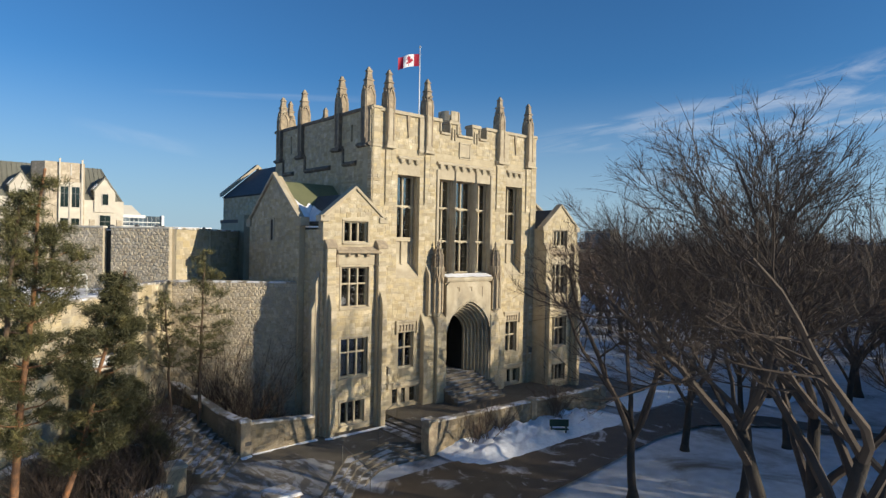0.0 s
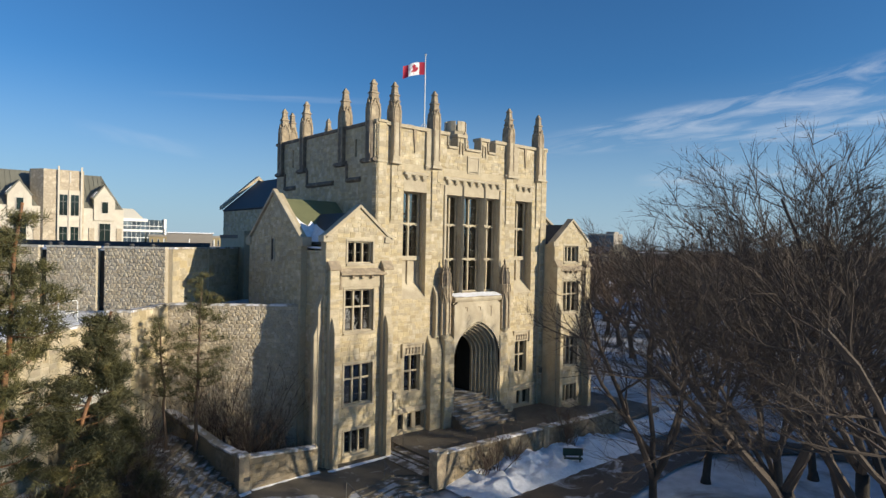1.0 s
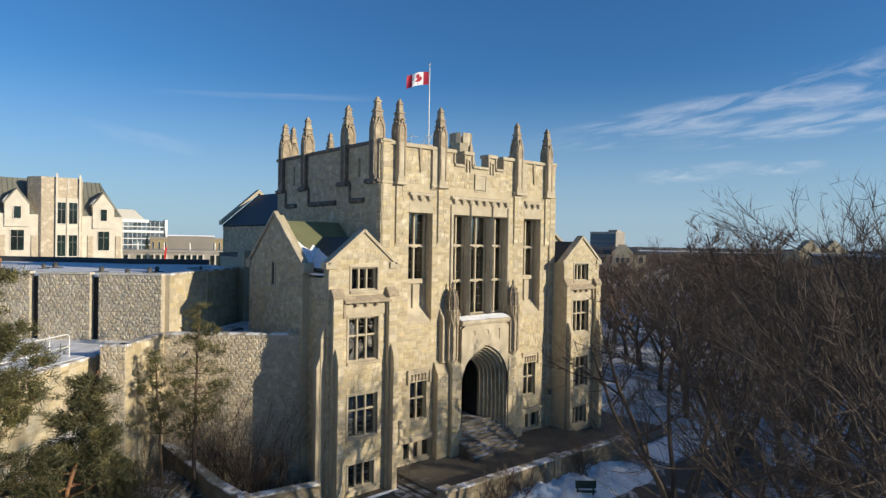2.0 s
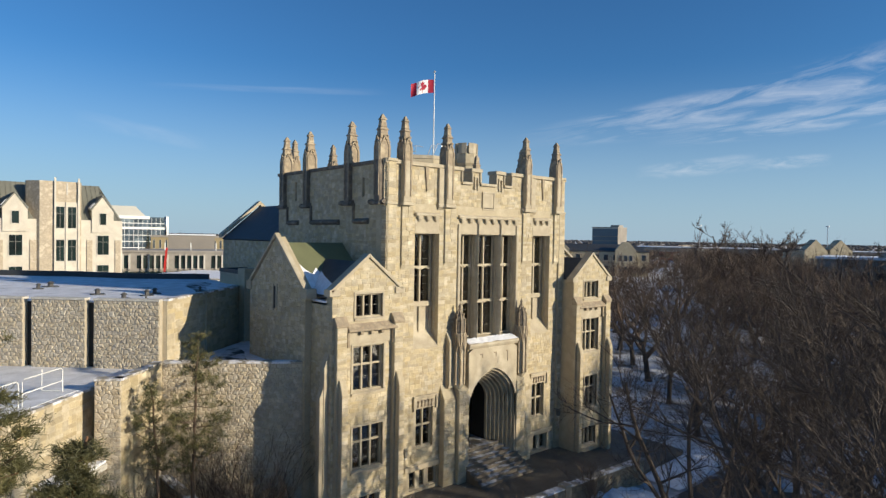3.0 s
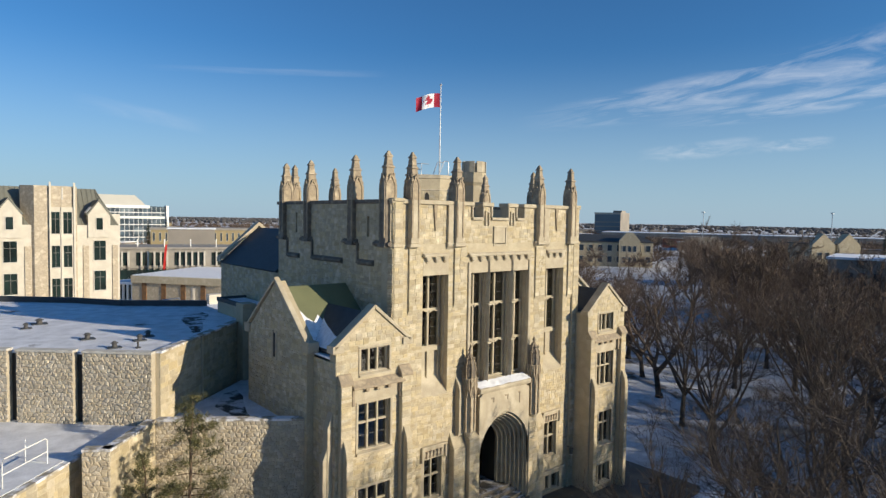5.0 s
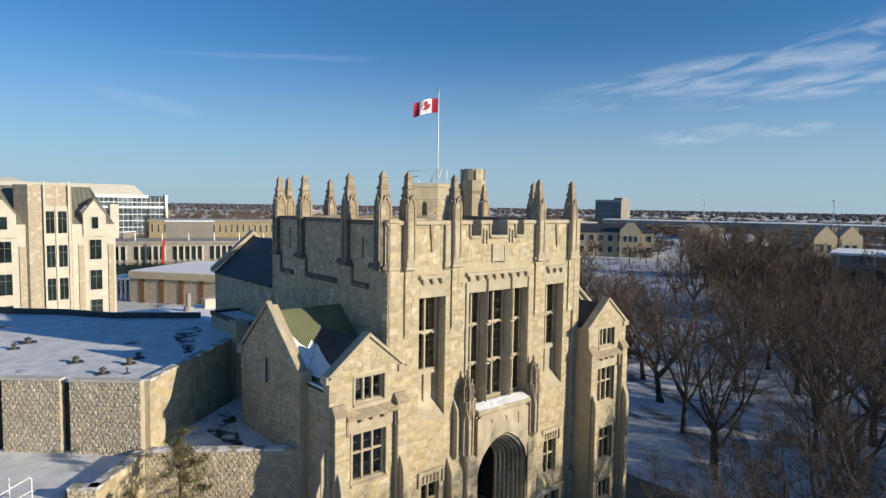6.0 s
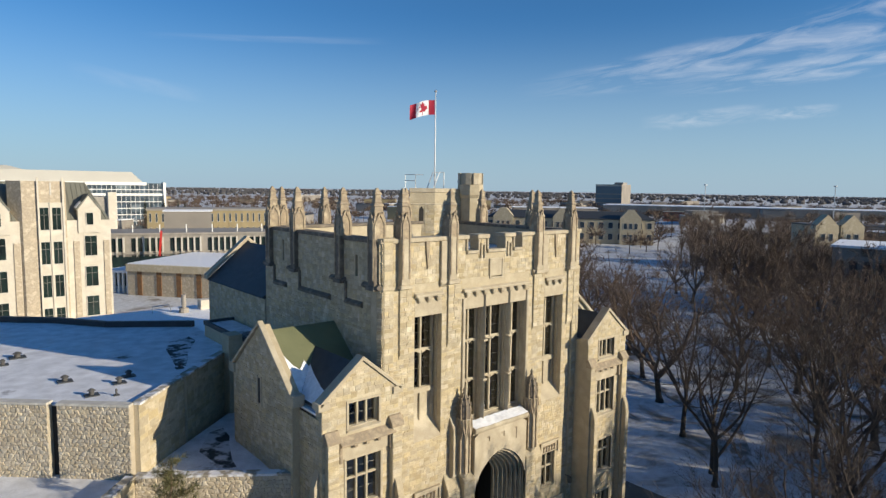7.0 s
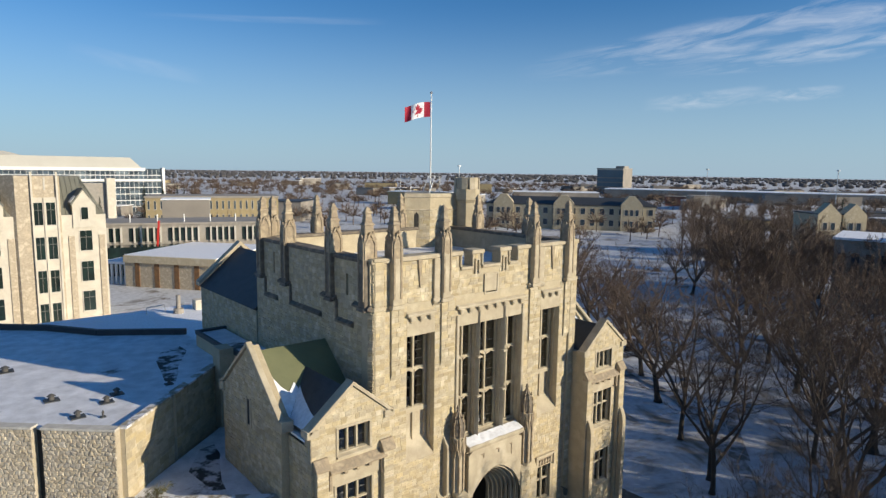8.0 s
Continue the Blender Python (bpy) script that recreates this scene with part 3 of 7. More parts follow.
# low stone walls
def low_wall(name, pts, z0s, z1s, t, label, seed):
    """A stone parapet along points, with a sloping top, coping and snow on it."""
    w = thing(name, label, "wall", kind="structure", at=(*pts[0], z0s[0]))
    for k in range(len(pts) - 1):
        a, b = Vector(pts[k]), Vector(pts[k + 1])
        d = (b - a).normalized()
        s = Vector((-d.y, d.x)) * t / 2
        body, cap = M(), M()
        for mm, e, (za, zb), (zc, zd) in ((body, 1.0, (z0s[k], z0s[k + 1]), (z1s[k], z1s[k + 1])), (cap, 1.2, (z1s[k], z1s[k + 1]), (z1s[k] + 0.1, z1s[k + 1] + 0.1))):
            p = [a - s * e, b - s * e, b + s * e, a + s * e]
            v = [(*p[0], za), (*p[1], zb), (*p[2], zb), (*p[3], za), (*p[0], zc), (*p[1], zd), (*p[2], zd), (*p[3], zc)]
            mm.add(v, [(3, 2, 1, 0), (4, 5, 6, 7), (0, 1, 5, 4), (1, 2, 6, 5), (2, 3, 7, 6), (3, 0, 4, 7)])
        bp = part("wall_body", body, old_wall, w)
        part("coping", cap, coping_snow, w, "snow-streaked coping", bevel=0.02)
        if abs(z1s[k] - z1s[k + 1]) < 0.5:
            zt = min(z1s[k], z1s[k + 1])
            zb = max(z0s[k], z0s[k + 1])
            ashlar(bp, (*(a - s), 0), (*d, 0), (d.y, -d.x, 0), (b - a).length, zb, zt, seed=seed + k, count=60, old=True)
    return w


coping_snow = patched("coping under snow", (0.36, 0.32, 0.25), (0.72, 0.72, 0.75), 1.4, 0.52, 0.05)
low_wall("forecourt_wall", [(-7.95, -1.35), (-4.1, -1.2)], [0.3, 0.3], [1.95, 1.62], 0.4, "buff stone parapet with snow on its coping", 11)
low_wall("stair_wall", [(-9.3, 5.0), (-9.0, 3.4), (-8.35, 0.4), (-7.95, -1.35)], [0.3, 0.3, 0.3, 0.3], [3.0, 2.75, 2.15, 2.0], 0.42, "buff stone wall sloping along the side stair", 15)
low_wall("terrace_wall", [(0.35, -5.75), (7.8, -5.75), (14.9, -5.75)], [0, 0, 0], [1.62, 1.5, 1.35], 0.4, "buff stone terrace parapet above a snow bank", 19)
low_wall("lower_wall", [(-20.2, -4.9), (-16.92, -1.3), (-14.42, 1.4)], [-0.2, -0.2, -0.2], [1.85, 1.9, 1.9], 0.45, "low stone wall with snowy coping", 23)
low_wall("corner_wall", [(-17.0, -6.9), (-13.75, -5.2), (-12.4, -4.45)], [-0.2, -0.2, 0], [0.95, 1.0, 1.0], 0.5, "low buff wall with thick snow on top", 27)


def pier(x, y, z0, z1, w, label):
    p = thing("wall_pier", label, "pier", at=(x, y, z0))
    part("shaft", M().box(x - w / 2, y - w / 2, z0, x + w / 2, y + w / 2, z1), old_trim, p, bevel=0.02)
    part("cap", M().taper(x, y, z1, w * 1.15, w * 1.15, z1 + 0.12, w * 1.05, w * 1.05), coping_snow, p, "snow-topped stone cap", bevel=0.02)
    return p


pier(0.1, -5.75, 0, 1.72, 0.62, "square stone pier ending the terrace wall")
pier(8.0, -5.8, 0, 1.62, 0.5, "square stone pier in the terrace wall")
pier(15.0, -5.8, 0, 1.45, 0.55, "square stone pier at the terrace wall end")
pier(-8.0, -1.45, 0.2, 2.1, 0.5, "stone pier at the forecourt wall corner")
pier(-9.4, -8.2, 0, 1.13, 1.1, "short stone pier with snow on its cap")
pier(-12.05, -4.0, 0, 1.58, 0.8, "stone pier at the foot of the stair")
vp = thing("wall_vent", "small dark vent plate on the pier face", "vent", at=(-8.2, -1.7, 1.1))
part("plate", M().box(-8.02, -1.73, 0.98, -7.72, -1.70, 1.16), dull_metal, vp)

for a, b in (((-7.6, -1.5), (-4.0, -1.45)), ((-3.7, -1.75), (0.4, -1.72)), ((-8.3, -1.85), (-7.7, -1.72))):
    a, b = Vector(a), Vector(b)
    m = M()
    n = 24
    for k in range(n + 1):
        p = a.lerp(b, k / n)
        w_ = 0.16 + 0.16 * rel(p.x, p.y, 2.3, 4) + 0.06 * rel(p.x, p.y, 7.0, 1)
        m.v += [(p.x, p.y + 0.05, PLAZA + 0.05), (p.x, p.y - max(w_, 0.03), PLAZA + 0.004)]
        if k:
            m.f.append((2 * k - 2, 2 * k - 1, 2 * k + 1, 2 * k))
    solid_thing("snow_drift", m, snow_mat, "thin line of snow at the wall foot", "snow", kind="stuff", smooth=True)

# snow bank before the terrace wall
m = M()
def bank(x, y):
    u, v = (x - 0.3) / 14.1, (y + 9.0) / 3.1
    e = max(0.0, min(1.0, 6 * u, 6 * (1 - u))) * max(0.0, min(1.0, 3 * v + 0.1 * rel(x, 3, 0.9)))
    return 0.03 + e * (0.36 + 0.32 * rel(x, y, 0.7, 2) + 0.22 * rel(x, y, 2.1, 5) + 0.10 * rel(x, y, 5.0, 8)) * (0.6 + 0.6 * v)
grid(m, 0.3, 14.4, -9.0, -5.9, 110, 28, bank)
solid_thing("snow_bank", m, snow_mat, "lumpy ploughed snow bank against the terrace wall", "snow", kind="stuff", smooth=True)
for k, (x0, y0, x1, y1) in enumerate([(16, -8, 26, -5), (25, -13.4, 34, -11.6)]):
    m = M()
    grid(m, x0, x1, y0, y1, 40, 10, lambda x, y: 0.02 + max(0, min(1, (x - x0), (x1 - x))) * max(0, min(1, 1.6 * (y - y0), 1.6 * (y1 - y))) * (0.16 + 0.3 * max(0, rel(x, y, 0.8, k)) + 0.1 * rel(x, y, 2.5, k)))
    solid_thing("snow_ridge", m, snow_mat, "low ridge of ploughed snow beside the walk", "snow", kind="stuff", smooth=True)

# ---- the tower building ----
XC, W, DEPTH, XB = 7.65, 14.8, 12.2, 7.40
building = thing("collegiate_stone_building", "buff greystone collegiate gothic building with pinnacled tower", "building")
X, NX, Y, NY, UP = Vector((1, 0, 0)), Vector((-1, 0, 0)), Vector((0, 1, 0)), Vector((0, -1, 0)), Vector((0, 0, 1))

# tower front wall, with its openings mirrored about the centre
slotL = (2.03, 3.75, 8.75, 15.6)
cwin = (5.3, 10.0, 8.8, 15.5)
mir = lambda h: (2 * XC - h[1], 2 * XC - h[0], h[2], h[3])
gwin, bwin = (2.3, 3.5, 3.2, 5.4), (1.9, 3.9, 0.95, 1.98)
door = (6.3, 9.0, 0.6, 5.2)
holes = [slotL, mir(slotL), cwin, gwin, mir(gwin), bwin, mir(bwin), (5.9, 9.4, 0, 7.15)]
m = M()
m.wall((0, 0, 0), X, NY, W, 0, 16.6, holes, 0.7)
front = part("wall_front", m, stone_wall, building)
trim_zone = [(slotL[0] - 0.0, slotL[1] + 0.0, slotL[2], 16.2), (2 * XC - slotL[1], 2 * XC - slotL[0], 8.75, 16.2), (5.1, 10.2, 8.5, 16.2),
             (2.1, 3.75, 3.0, 6.1), (2 * XC - 3.75, 2 * XC - 2.1, 3.0, 6.1), (1.7, 4.1, 0, 2.35), (2 * XC - 4.1, 2 * XC - 1.7, 0, 2.35), (4.7, 10.6, 0, 9.0), (3.85, 4.75, 0, 0.1)]
ashlar(front, (0.75, 0, 0), X, NY, W - 1.5, 0.8, 16.5, [(a - 0.75, b - 0.75, c, d) for a, b, c, d in trim_zone], seed=3, first=lambda s: -s[2])

# attic storey above the string course
TOP = 18.64
crenels = [(5.45, 6.15), (6.92, 8.16), (8.93, 9.5)]
m = M()
m.wall((0, 0.05, 0), X, NY, W, 16.6, TOP, [(a, b, 18.0, 19) for a, b in crenels], 0.55)
attic = part("attic_wall", m, stone_wall, building)
ashlar(attic, (0.75, 0.05, 0), X, NY, W - 1.5, 16.62, TOP - 0.04, [(a - 0.85, b - 0.65, 17.8, 19) for a, b in crenels] + [(7.05 - 0.85, 8.1 - 0.65, 16.3, 17.65)], seed=5)
cop = M()
edges = [0.0] + [e for c in crenels for e in c] + [W]
for k in range(0, len(edges), 2):
    cop.box(edges[k] - (0.06 if k else 0), -0.08, TOP, edges[k + 1] + (0.06 if k + 2 < len(edges) else 0), 0.7, TOP + 0.22)
for a, b in crenels:
    cop.box(a - 0.06, -0.08, 17.88, b + 0.06, 0.7, 18.04)
    cop.box(a - 0.12, -0.06, 18.04, a, 0.1, TOP)
    cop.box(b, -0.06, 18.04, b + 0.12, 0.1, TOP)
part("parapet_coping", cop, trim_mat, building, bevel=0.03)
for a, b in ((6.36, 6.70), (8.37, 8.71)):
    part("merlon_slot", M().box(a, -0.055, 17.6, a + 0.09, 0.06, 18.3).box(b - 0.09, -0.055, 17.6, b, 0.06, 18.3).box(a, -0.055, 18.3, b, 0.06, 18.4), trim_mat, building, bevel=0.015)
pl = M()
for e in ((7.05, 7.15, 16.45, 17.55), (7.98, 8.08, 16.45, 17.55), (7.15, 7.98, 17.45, 17.55), (7.15, 7.98, 16.45, 16.55)):
    pl.box(e[0], -0.04, e[2], e[1], 0.05, e[3])
pq = part("plaque", M().box(7.1, 0.0, 16.5, 8.03, 0.08, 17.5), trim_mat, building, "plain recessed limestone plaque")
part("plaque_frame", pl, trim_mat, pq, bevel=0.01)
for nx in (2.8, 12.5):
    part("waterspout", M().add([(nx - 0.13, -0.04, 18.68), (nx + 0.13, -0.04, 18.68), (nx, -0.04, 17.3), (nx - 0.13, 0.1, 18.68), (nx + 0.13, 0.1, 18.68), (nx, 0.1, 17.3), ], [(0, 2, 1), (3, 4, 5), (0, 1, 4, 3), (1, 2, 5, 4), (2, 0, 3, 5)]), old_trim, building, "dark weathered drip stone")

# stepped ledges on the side of the tower; underside shade is put into their colour
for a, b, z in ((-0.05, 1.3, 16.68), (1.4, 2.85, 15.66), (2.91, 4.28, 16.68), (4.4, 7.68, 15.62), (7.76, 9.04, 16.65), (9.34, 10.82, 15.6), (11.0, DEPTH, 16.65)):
    part("stepped_ledge", M().along([(0.0, a, z - 0.2), (-0.2, a, z - 0.1), (-0.2, a, z), (0.0, a, z + 0.12)], (0, b - a, 0)), stain_shade, building, "stepped ledge with underside shade in its dark colour", bevel=0.01)
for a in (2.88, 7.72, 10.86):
    part("ledge_riser", M().box(-0.12, a - 0.07, 15.6, 0.0, a + 0.07, 16.6), stain_shade, building, bevel=0.01)

# side and back walls of the tower
slits = [(1.88, 2.1, 16.95, 17.98), (9.68, 9.9, 16.95, 18.15)]
m = M()
m.wall((0, DEPTH, 0), NY, NX, DEPTH - 0.7, 0, TOP, [(DEPTH - b, DEPTH - a, c, d) for a, b, c, d in slits], 0.6)
side = part("wall_side", m, stone_wall, building)
ashlar(side, (0, DEPTH, 0), NY, NX, DEPTH - 0.75, 7.5, TOP - 0.05, [(DEPTH - b - 0.1, DEPTH - a + 0.1, c - 0.1, d + 0.1) for a, b, c, d in slits], seed=8, first=lambda s: -s[2])
m = M()
m.wall((W, 0.7, 0), Y, X, DEPTH - 0.7, 0, TOP, [], 0.6)
m.wall((W, DEPTH, 0), NX, Y, W, 0, TOP, [], 0.6)
part("wall_rear", m, stone_wall, building)
m = M()
m.box(-0.1, 0.75, TOP, 0.7, DEPTH + 0.1, TOP + 0.2)
m.box(W - 0.7, 0.75, TOP, W + 0.1, DEPTH + 0.1, TOP + 0.2)
m.box(0.7, DEPTH - 0.7, TOP, W - 0.7, DEPTH + 0.1, TOP + 0.2)
part("side_coping", m, stain_shade, building, "dark side parapet coping", bevel=0.03)
part("tower_roof", M().box(0.5, 0.6, 17.2, W - 0.5, DEPTH - 0.5, 17.4), roof_snow, building, "flat tower roof under patchy snow")

# corner shafts: a carved chamfer and a squared face at each front corner
for s in (0, 1):
    m = M()
    m.prism([(-0.06, 0.55), (-0.06, 0.2), (0.12, -0.12), (0.72, -0.12), (0.72, 0.55)], 0.0, 16.5)
    m.prism([(0.02, 0.5), (0.02, 0.22), (0.16, -0.08), (0.68, -0.08), (0.68, 0.5)], 16.5, TOP + 0.1)
    m.prism([(-0.06, 0.58), (-0.06, 0.18), (0.1, -0.15), (0.74, -0.15), (0.74, 0.58)], TOP + 0.1, TOP + 0.26)
    m.prism([(-0.12, 0.6), (-0.12, 0.16), (0.08, -0.18), (0.76, -0.18), (0.76, 0.6)], 16.5, 16.66, [(-0.02, 0.55), (-0.02, 0.2), (0.14, -0.1), (0.7, -0.1), (0.7, 0.55)])
    if s:
        m.mirrored(W / 2)
    cs = part("corner_shaft", m, stone_wall, building, "pale corner shaft with carved chamfer", bevel=0.02)
    x0 = 0.16 if not s else W - 0.68
    ashlar(cs, (x0, -0.12, 0), X, NY, 0.52, 0.6, 16.45, seed=31 + s, count=70, w=(0.24, 0.52), h=(0.16, 0.34), proud=0.02, first=lambda q: -q[2])
    ashlar(cs, (x0 + 0.02, -0.08, 0), X, NY, 0.48, 16.7, TOP + 0.08, seed=33 + s, count=20, w=(0.24, 0.48), h=(0.16, 0.34), proud=0.015)
    if not s:
        cd, cn_ = Vector((0.18, -0.32, 0)).normalized(), Vector((-0.32, -0.18, 0)).normalized()
        ashlar(cs, (-0.04, 0.16, 0), cd, cn_, 0.28, 6.0, 16.4, seed=35, count=120, w=(0.07, 0.2), h=(0.07, 0.17), proud=0.07, first=lambda q: -q[2])
        ashlar(cs, (0.04, 0.18, 0), cd, cn_, 0.24, 16.75, TOP + 0.05, seed=36, count=40, w=(0.07, 0.2), h=(0.07, 0.17), proud=0.07)


def pinnacle(cx, cy, axis, base=16.6, top=21.2, w=0.52, d=0.66, long=True, shaft=None):
    """A tall crocketed pinnacle on its shaft. axis: the outward normal of the wall it stands on; w along the wall, d across it."""
    m = M()
    if axis[0]:
        w, d = d, w
    low = M()
    if long:
        low.taper(cx, cy, base - 0.12, w + 0.2, d + 0.16, base + 0.06, w + 0.1, d + 0.08)
        low.taper(cx, cy, base + 0.06, w, d, TOP + 0.2, w, d)
    z = TOP + 0.18
    hgt = top - z
    m.taper(cx, cy, z, w, d, z + 0.40 * hgt, w * 0.98, d * 0.98)
    m.taper(cx, cy, z + 0.38 * hgt, w * 1.1, d * 1.08, z + 0.46 * hgt, w * 0.8, d * 0.8)
    m.taper(cx, cy, z + 0.46 * hgt, w * 0.78, d * 0.76, z + 0.66 * hgt, w * 0.68, d * 0.66)
    m.taper(cx, cy, z + 0.65 * hgt, w * 0.92, d * 0.88, z + 0.71 * hgt, w * 0.62, d * 0.6)
    m.taper(cx, cy, z + 0.71 * hgt, w * 0.6, d * 0.58, z + 0.88 * hgt, w * 0.46, d * 0.42)
    m.taper(cx, cy, z + 0.87 * hgt, w * 0.66, d * 0.6, z + 0.92 * hgt, w * 0.48, d * 0.44)
    m.taper(cx, cy, z + 0.92 * hgt, w * 0.46, d * 0.42, top, w * 0.16, d * 0.14)
    pin = part("pinnacle", m, old_trim, building, bevel=0.02)
    if long:
        part("pilaster_shaft", low, shaft or trim_mat, pin, bevel=0.02)
    # raised mouldings with a pointed hood on each broad face
    for nx, ny in ((0, -1), (-1, 0), (1, 0), (0, 1)):
        t = Vector((-ny, nx, 0))
        nn = Vector((nx, ny, 0))
        half = (d if nx == 0 else w) / 2
        span = (w if nx == 0 else d) / 2
        rib = M()
        c = Vector((cx, cy, 0)) + nn * half
        zt = z + 0.42 * hgt
        lo = (base + 0.35) if (long and (nx, ny) == axis) else z + 0.05
        for sgn in (-1, 1):
            rib.beam(c + t * (sgn * (span - 0.06)) + UP * lo, c + t * (sgn * (span - 0.06)) + UP * (zt - 0.3), 0.09, 0.07)
            rib.beam(c + t * (sgn * (span - 0.06)) + UP * (zt - 0.3), c + UP * (zt + 0.25), 0.07, 0.08)
            for q in range(3):
                zz = z + (0.50 + 0.14 * q) * hgt
                rib.box(*(c + t * (sgn * span * (0.72 - 0.2 * q)) - nn * (0.12 + 0.05 * q) + UP * zz - Vector((0.05, 0.05, 0))), *(c + t * (sgn * span * (0.72 - 0.2 * q)) - nn * (0.12 + 0.05 * q) + UP * (zz + 0.1) + Vector((0.05, 0.05, 0))))
        tagged(part("tracery", rib, old_trim, pin), kind="stuff")
    return pin


for x in (1.32, 4.30, 10.86, 13.86):
    pinnacle(x, 0.08, (0, -1))
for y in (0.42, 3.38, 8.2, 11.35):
    pinnacle(0.1, y, (-1, 0), shaft=stain_shade)
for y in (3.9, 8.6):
    pinnacle(W - 0.1, y, (1, 0), shaft=stain_shade)
for x in (1.05, 4.0, 10.55, 13.9):
    pinnacle(x, DEPTH - 0.1, (0, 1), long=False)

# shallow piers under the pinnacle shafts, and attic piers beside the centre
for k, (x0, x1, low_z) in enumerate(((1.08, 1.8, 13.3), (4.1, 4.95, 13.4), (10.55, 11.45, 13.4), (13.62, 14.2, 13.3))):
    m = M().along([(x0, 0.0, low_z - 0.25), (x0, -0.09, low_z), (x0, -0.09, 16.45), (x0, 0.0, 16.45)], (x1 - x0, 0, 0))
    pr_ = part("shaft_pier", m, stone_wall, building, bevel=0.01)
    ashlar(pr_, (x0, -0.09, 0), X, NY, x1 - x0, low_z, 16.4, seed=140 + k, count=40, proud=0.022, w=(0.2, 0.5))
for s in (0, 1):
    m = M()
    m.box(3.62, -0.1, 16.6, 4.02, 0.1, TOP)
    m.along([(3.56, 0.0, 16.3), (3.56, -0.16, 16.5), (3.56, -0.16, 16.6), (3.56, -0.08, 16.7), (3.56, 0.0, 16.7)], (1.3, 0, 0))
    if s:
        m.mirrored(XC)
    part("attic_pier", m, trim_mat, building, bevel=0.02)


def corbel_table(x0, x1, z, n):
    m = M()
    m.along([(x0, 0.0, z + 0.2), (x0, -0.19, z + 0.24), (x0, -0.2, z + 0.36), (x0, 0.0, z + 0.46)], (x1 - x0, 0, 0))
    ct = part("corbel_table", m, trim_mat, building, "carved limestone corbel table", bevel=0.03)
    for k in range(n):
        x = x0 + (x1 - x0) * (k + 0.5) / n
        c = M()
        c.taper(x, -0.08, z + 0.0, 0.2, 0.12, z + 0.25, 0.36, 0.24)
        c.taper(x, -0.05, z - 0.08, 0.1, 0.06, z + 0.0, 0.26, 0.1)
        part("corbel", c, trim_mat, ct, bevel=0.03)
    return ct


corbel_table(2.0, 3.75, 15.72, 3)
corbel_table(2 * XC - 3.75, 2 * XC - 2.0, 15.72, 3)
corbel_table(5.12, 10.18, 15.68, 8)
for a, b in ((2.03, 3.75), (2 * XC - 3.75, 2 * XC - 2.03), (5.3, 10.0)):
    part("frieze_panel", M().box(a, -0.012, 15.0, b, 0.4, 15.75), trim_mat, building, "plain limestone frieze panel", bevel=0.01)

# tall side lights: two lights with a transom, blind panel, sloping sill
for s in (0, 1):
    u0, u1 = (2.03, 3.75) if not s else (2 * XC - 3.75, 2 * XC - 2.03)
    window(building, (0, 0, 0), X, NY, u0 + 0.1, u1 - 0.1, 11.15, 15.0, 2, [13.15], 0.72, "tall_window", bar=0.1, cusped=True, label="tall two-light stone window with leaded panes")
    m = M().box(u0, 0.66, 8.75, u1, 0.8, 11.15)
    bp = part("blind_panel", m, trim_mat, building)
    m = M()
    for e in (u0 + 0.02, (u0 + u1) / 2 - 0.07, u1 - 0.16):
        m.box(e, 0.55, 9.5, e + 0.14, 0.66, 11.0)
    m.box(u0, 0.5, 10.95, u1, 0.66, 11.15)
    part("panel_rib", m, trim_mat, bp, bevel=0.01)
    m = M().along([(u0, 0.66, 8.7), (u0, -0.02, 8.7), (u0, -0.02, 8.75), (u0, 0.66, 9.6)], (u1 - u0, 0, 0))
    part("sloping_sill", m, trim_mat, building)
    for e in (u0, u1):
        part("reveal_shaft", M().ngon(e, 0.36, 9.25, 0.05, 15.0, 0.05, 6), trim_mat, building)

# great centre window: three bays between deep fins
for k, (a, b) in enumerate(((5.3, 6.64), (6.78, 8.52), (8.66, 10.0))):
    window(building, (0, 0, 0), X, NY, a + 0.05, b - 0.05, 8.95, 15.0, 2, [11.05, 13.2], 0.56, "great_window", bar=0.09, cusped=True, label="great three-tier stone window with leaded panes")
for x in (6.71, 8.59):
    m = M()
    m.prism([(x - 0.075, 0.7), (x - 0.075, 0.0), (x, -0.14), (x + 0.075, 0.0), (x + 0.075, 0.7)], 8.6, 15.75)
    for z in (11.0, 13.15):
        m.box(x - 0.16, -0.2, z, x + 0.16, 0.1, z + 0.1)
    wf = part("window_fin", m, trim_mat, building, bevel=0.015)
    for sg in (-1, 1):
        part("fin_shaft", M().ngon(x + sg * 0.085, 0.27, 8.75, 0.045, 15.0, 0.045, 6), trim_mat, wf)
        part("fin_shaft", M().ngon(x + sg * 0.085, 0.08, 8.75, 0.03, 15.0, 0.03, 6), trim_mat, wf)
for x in (5.22, 10.08):
    wj = part("window_jamb", M().box(x - 0.1, -0.1, 8.6, x + 0.1, 0.6, 15.6), trim_mat, building, bevel=0.03)
    part("jamb_shaft", M().ngon(x + (0.11 if x < XC else -0.11), 0.2, 8.75, 0.045, 15.0, 0.045, 6), trim_mat, wj)
part("great_sill", M().along([(5.3, 0.86, 8.6), (5.3, -0.1, 8.6), (5.3, -0.1, 8.68), (5.3, 0.86, 9.05)], (4.7, 0, 0)), trim_mat, building)

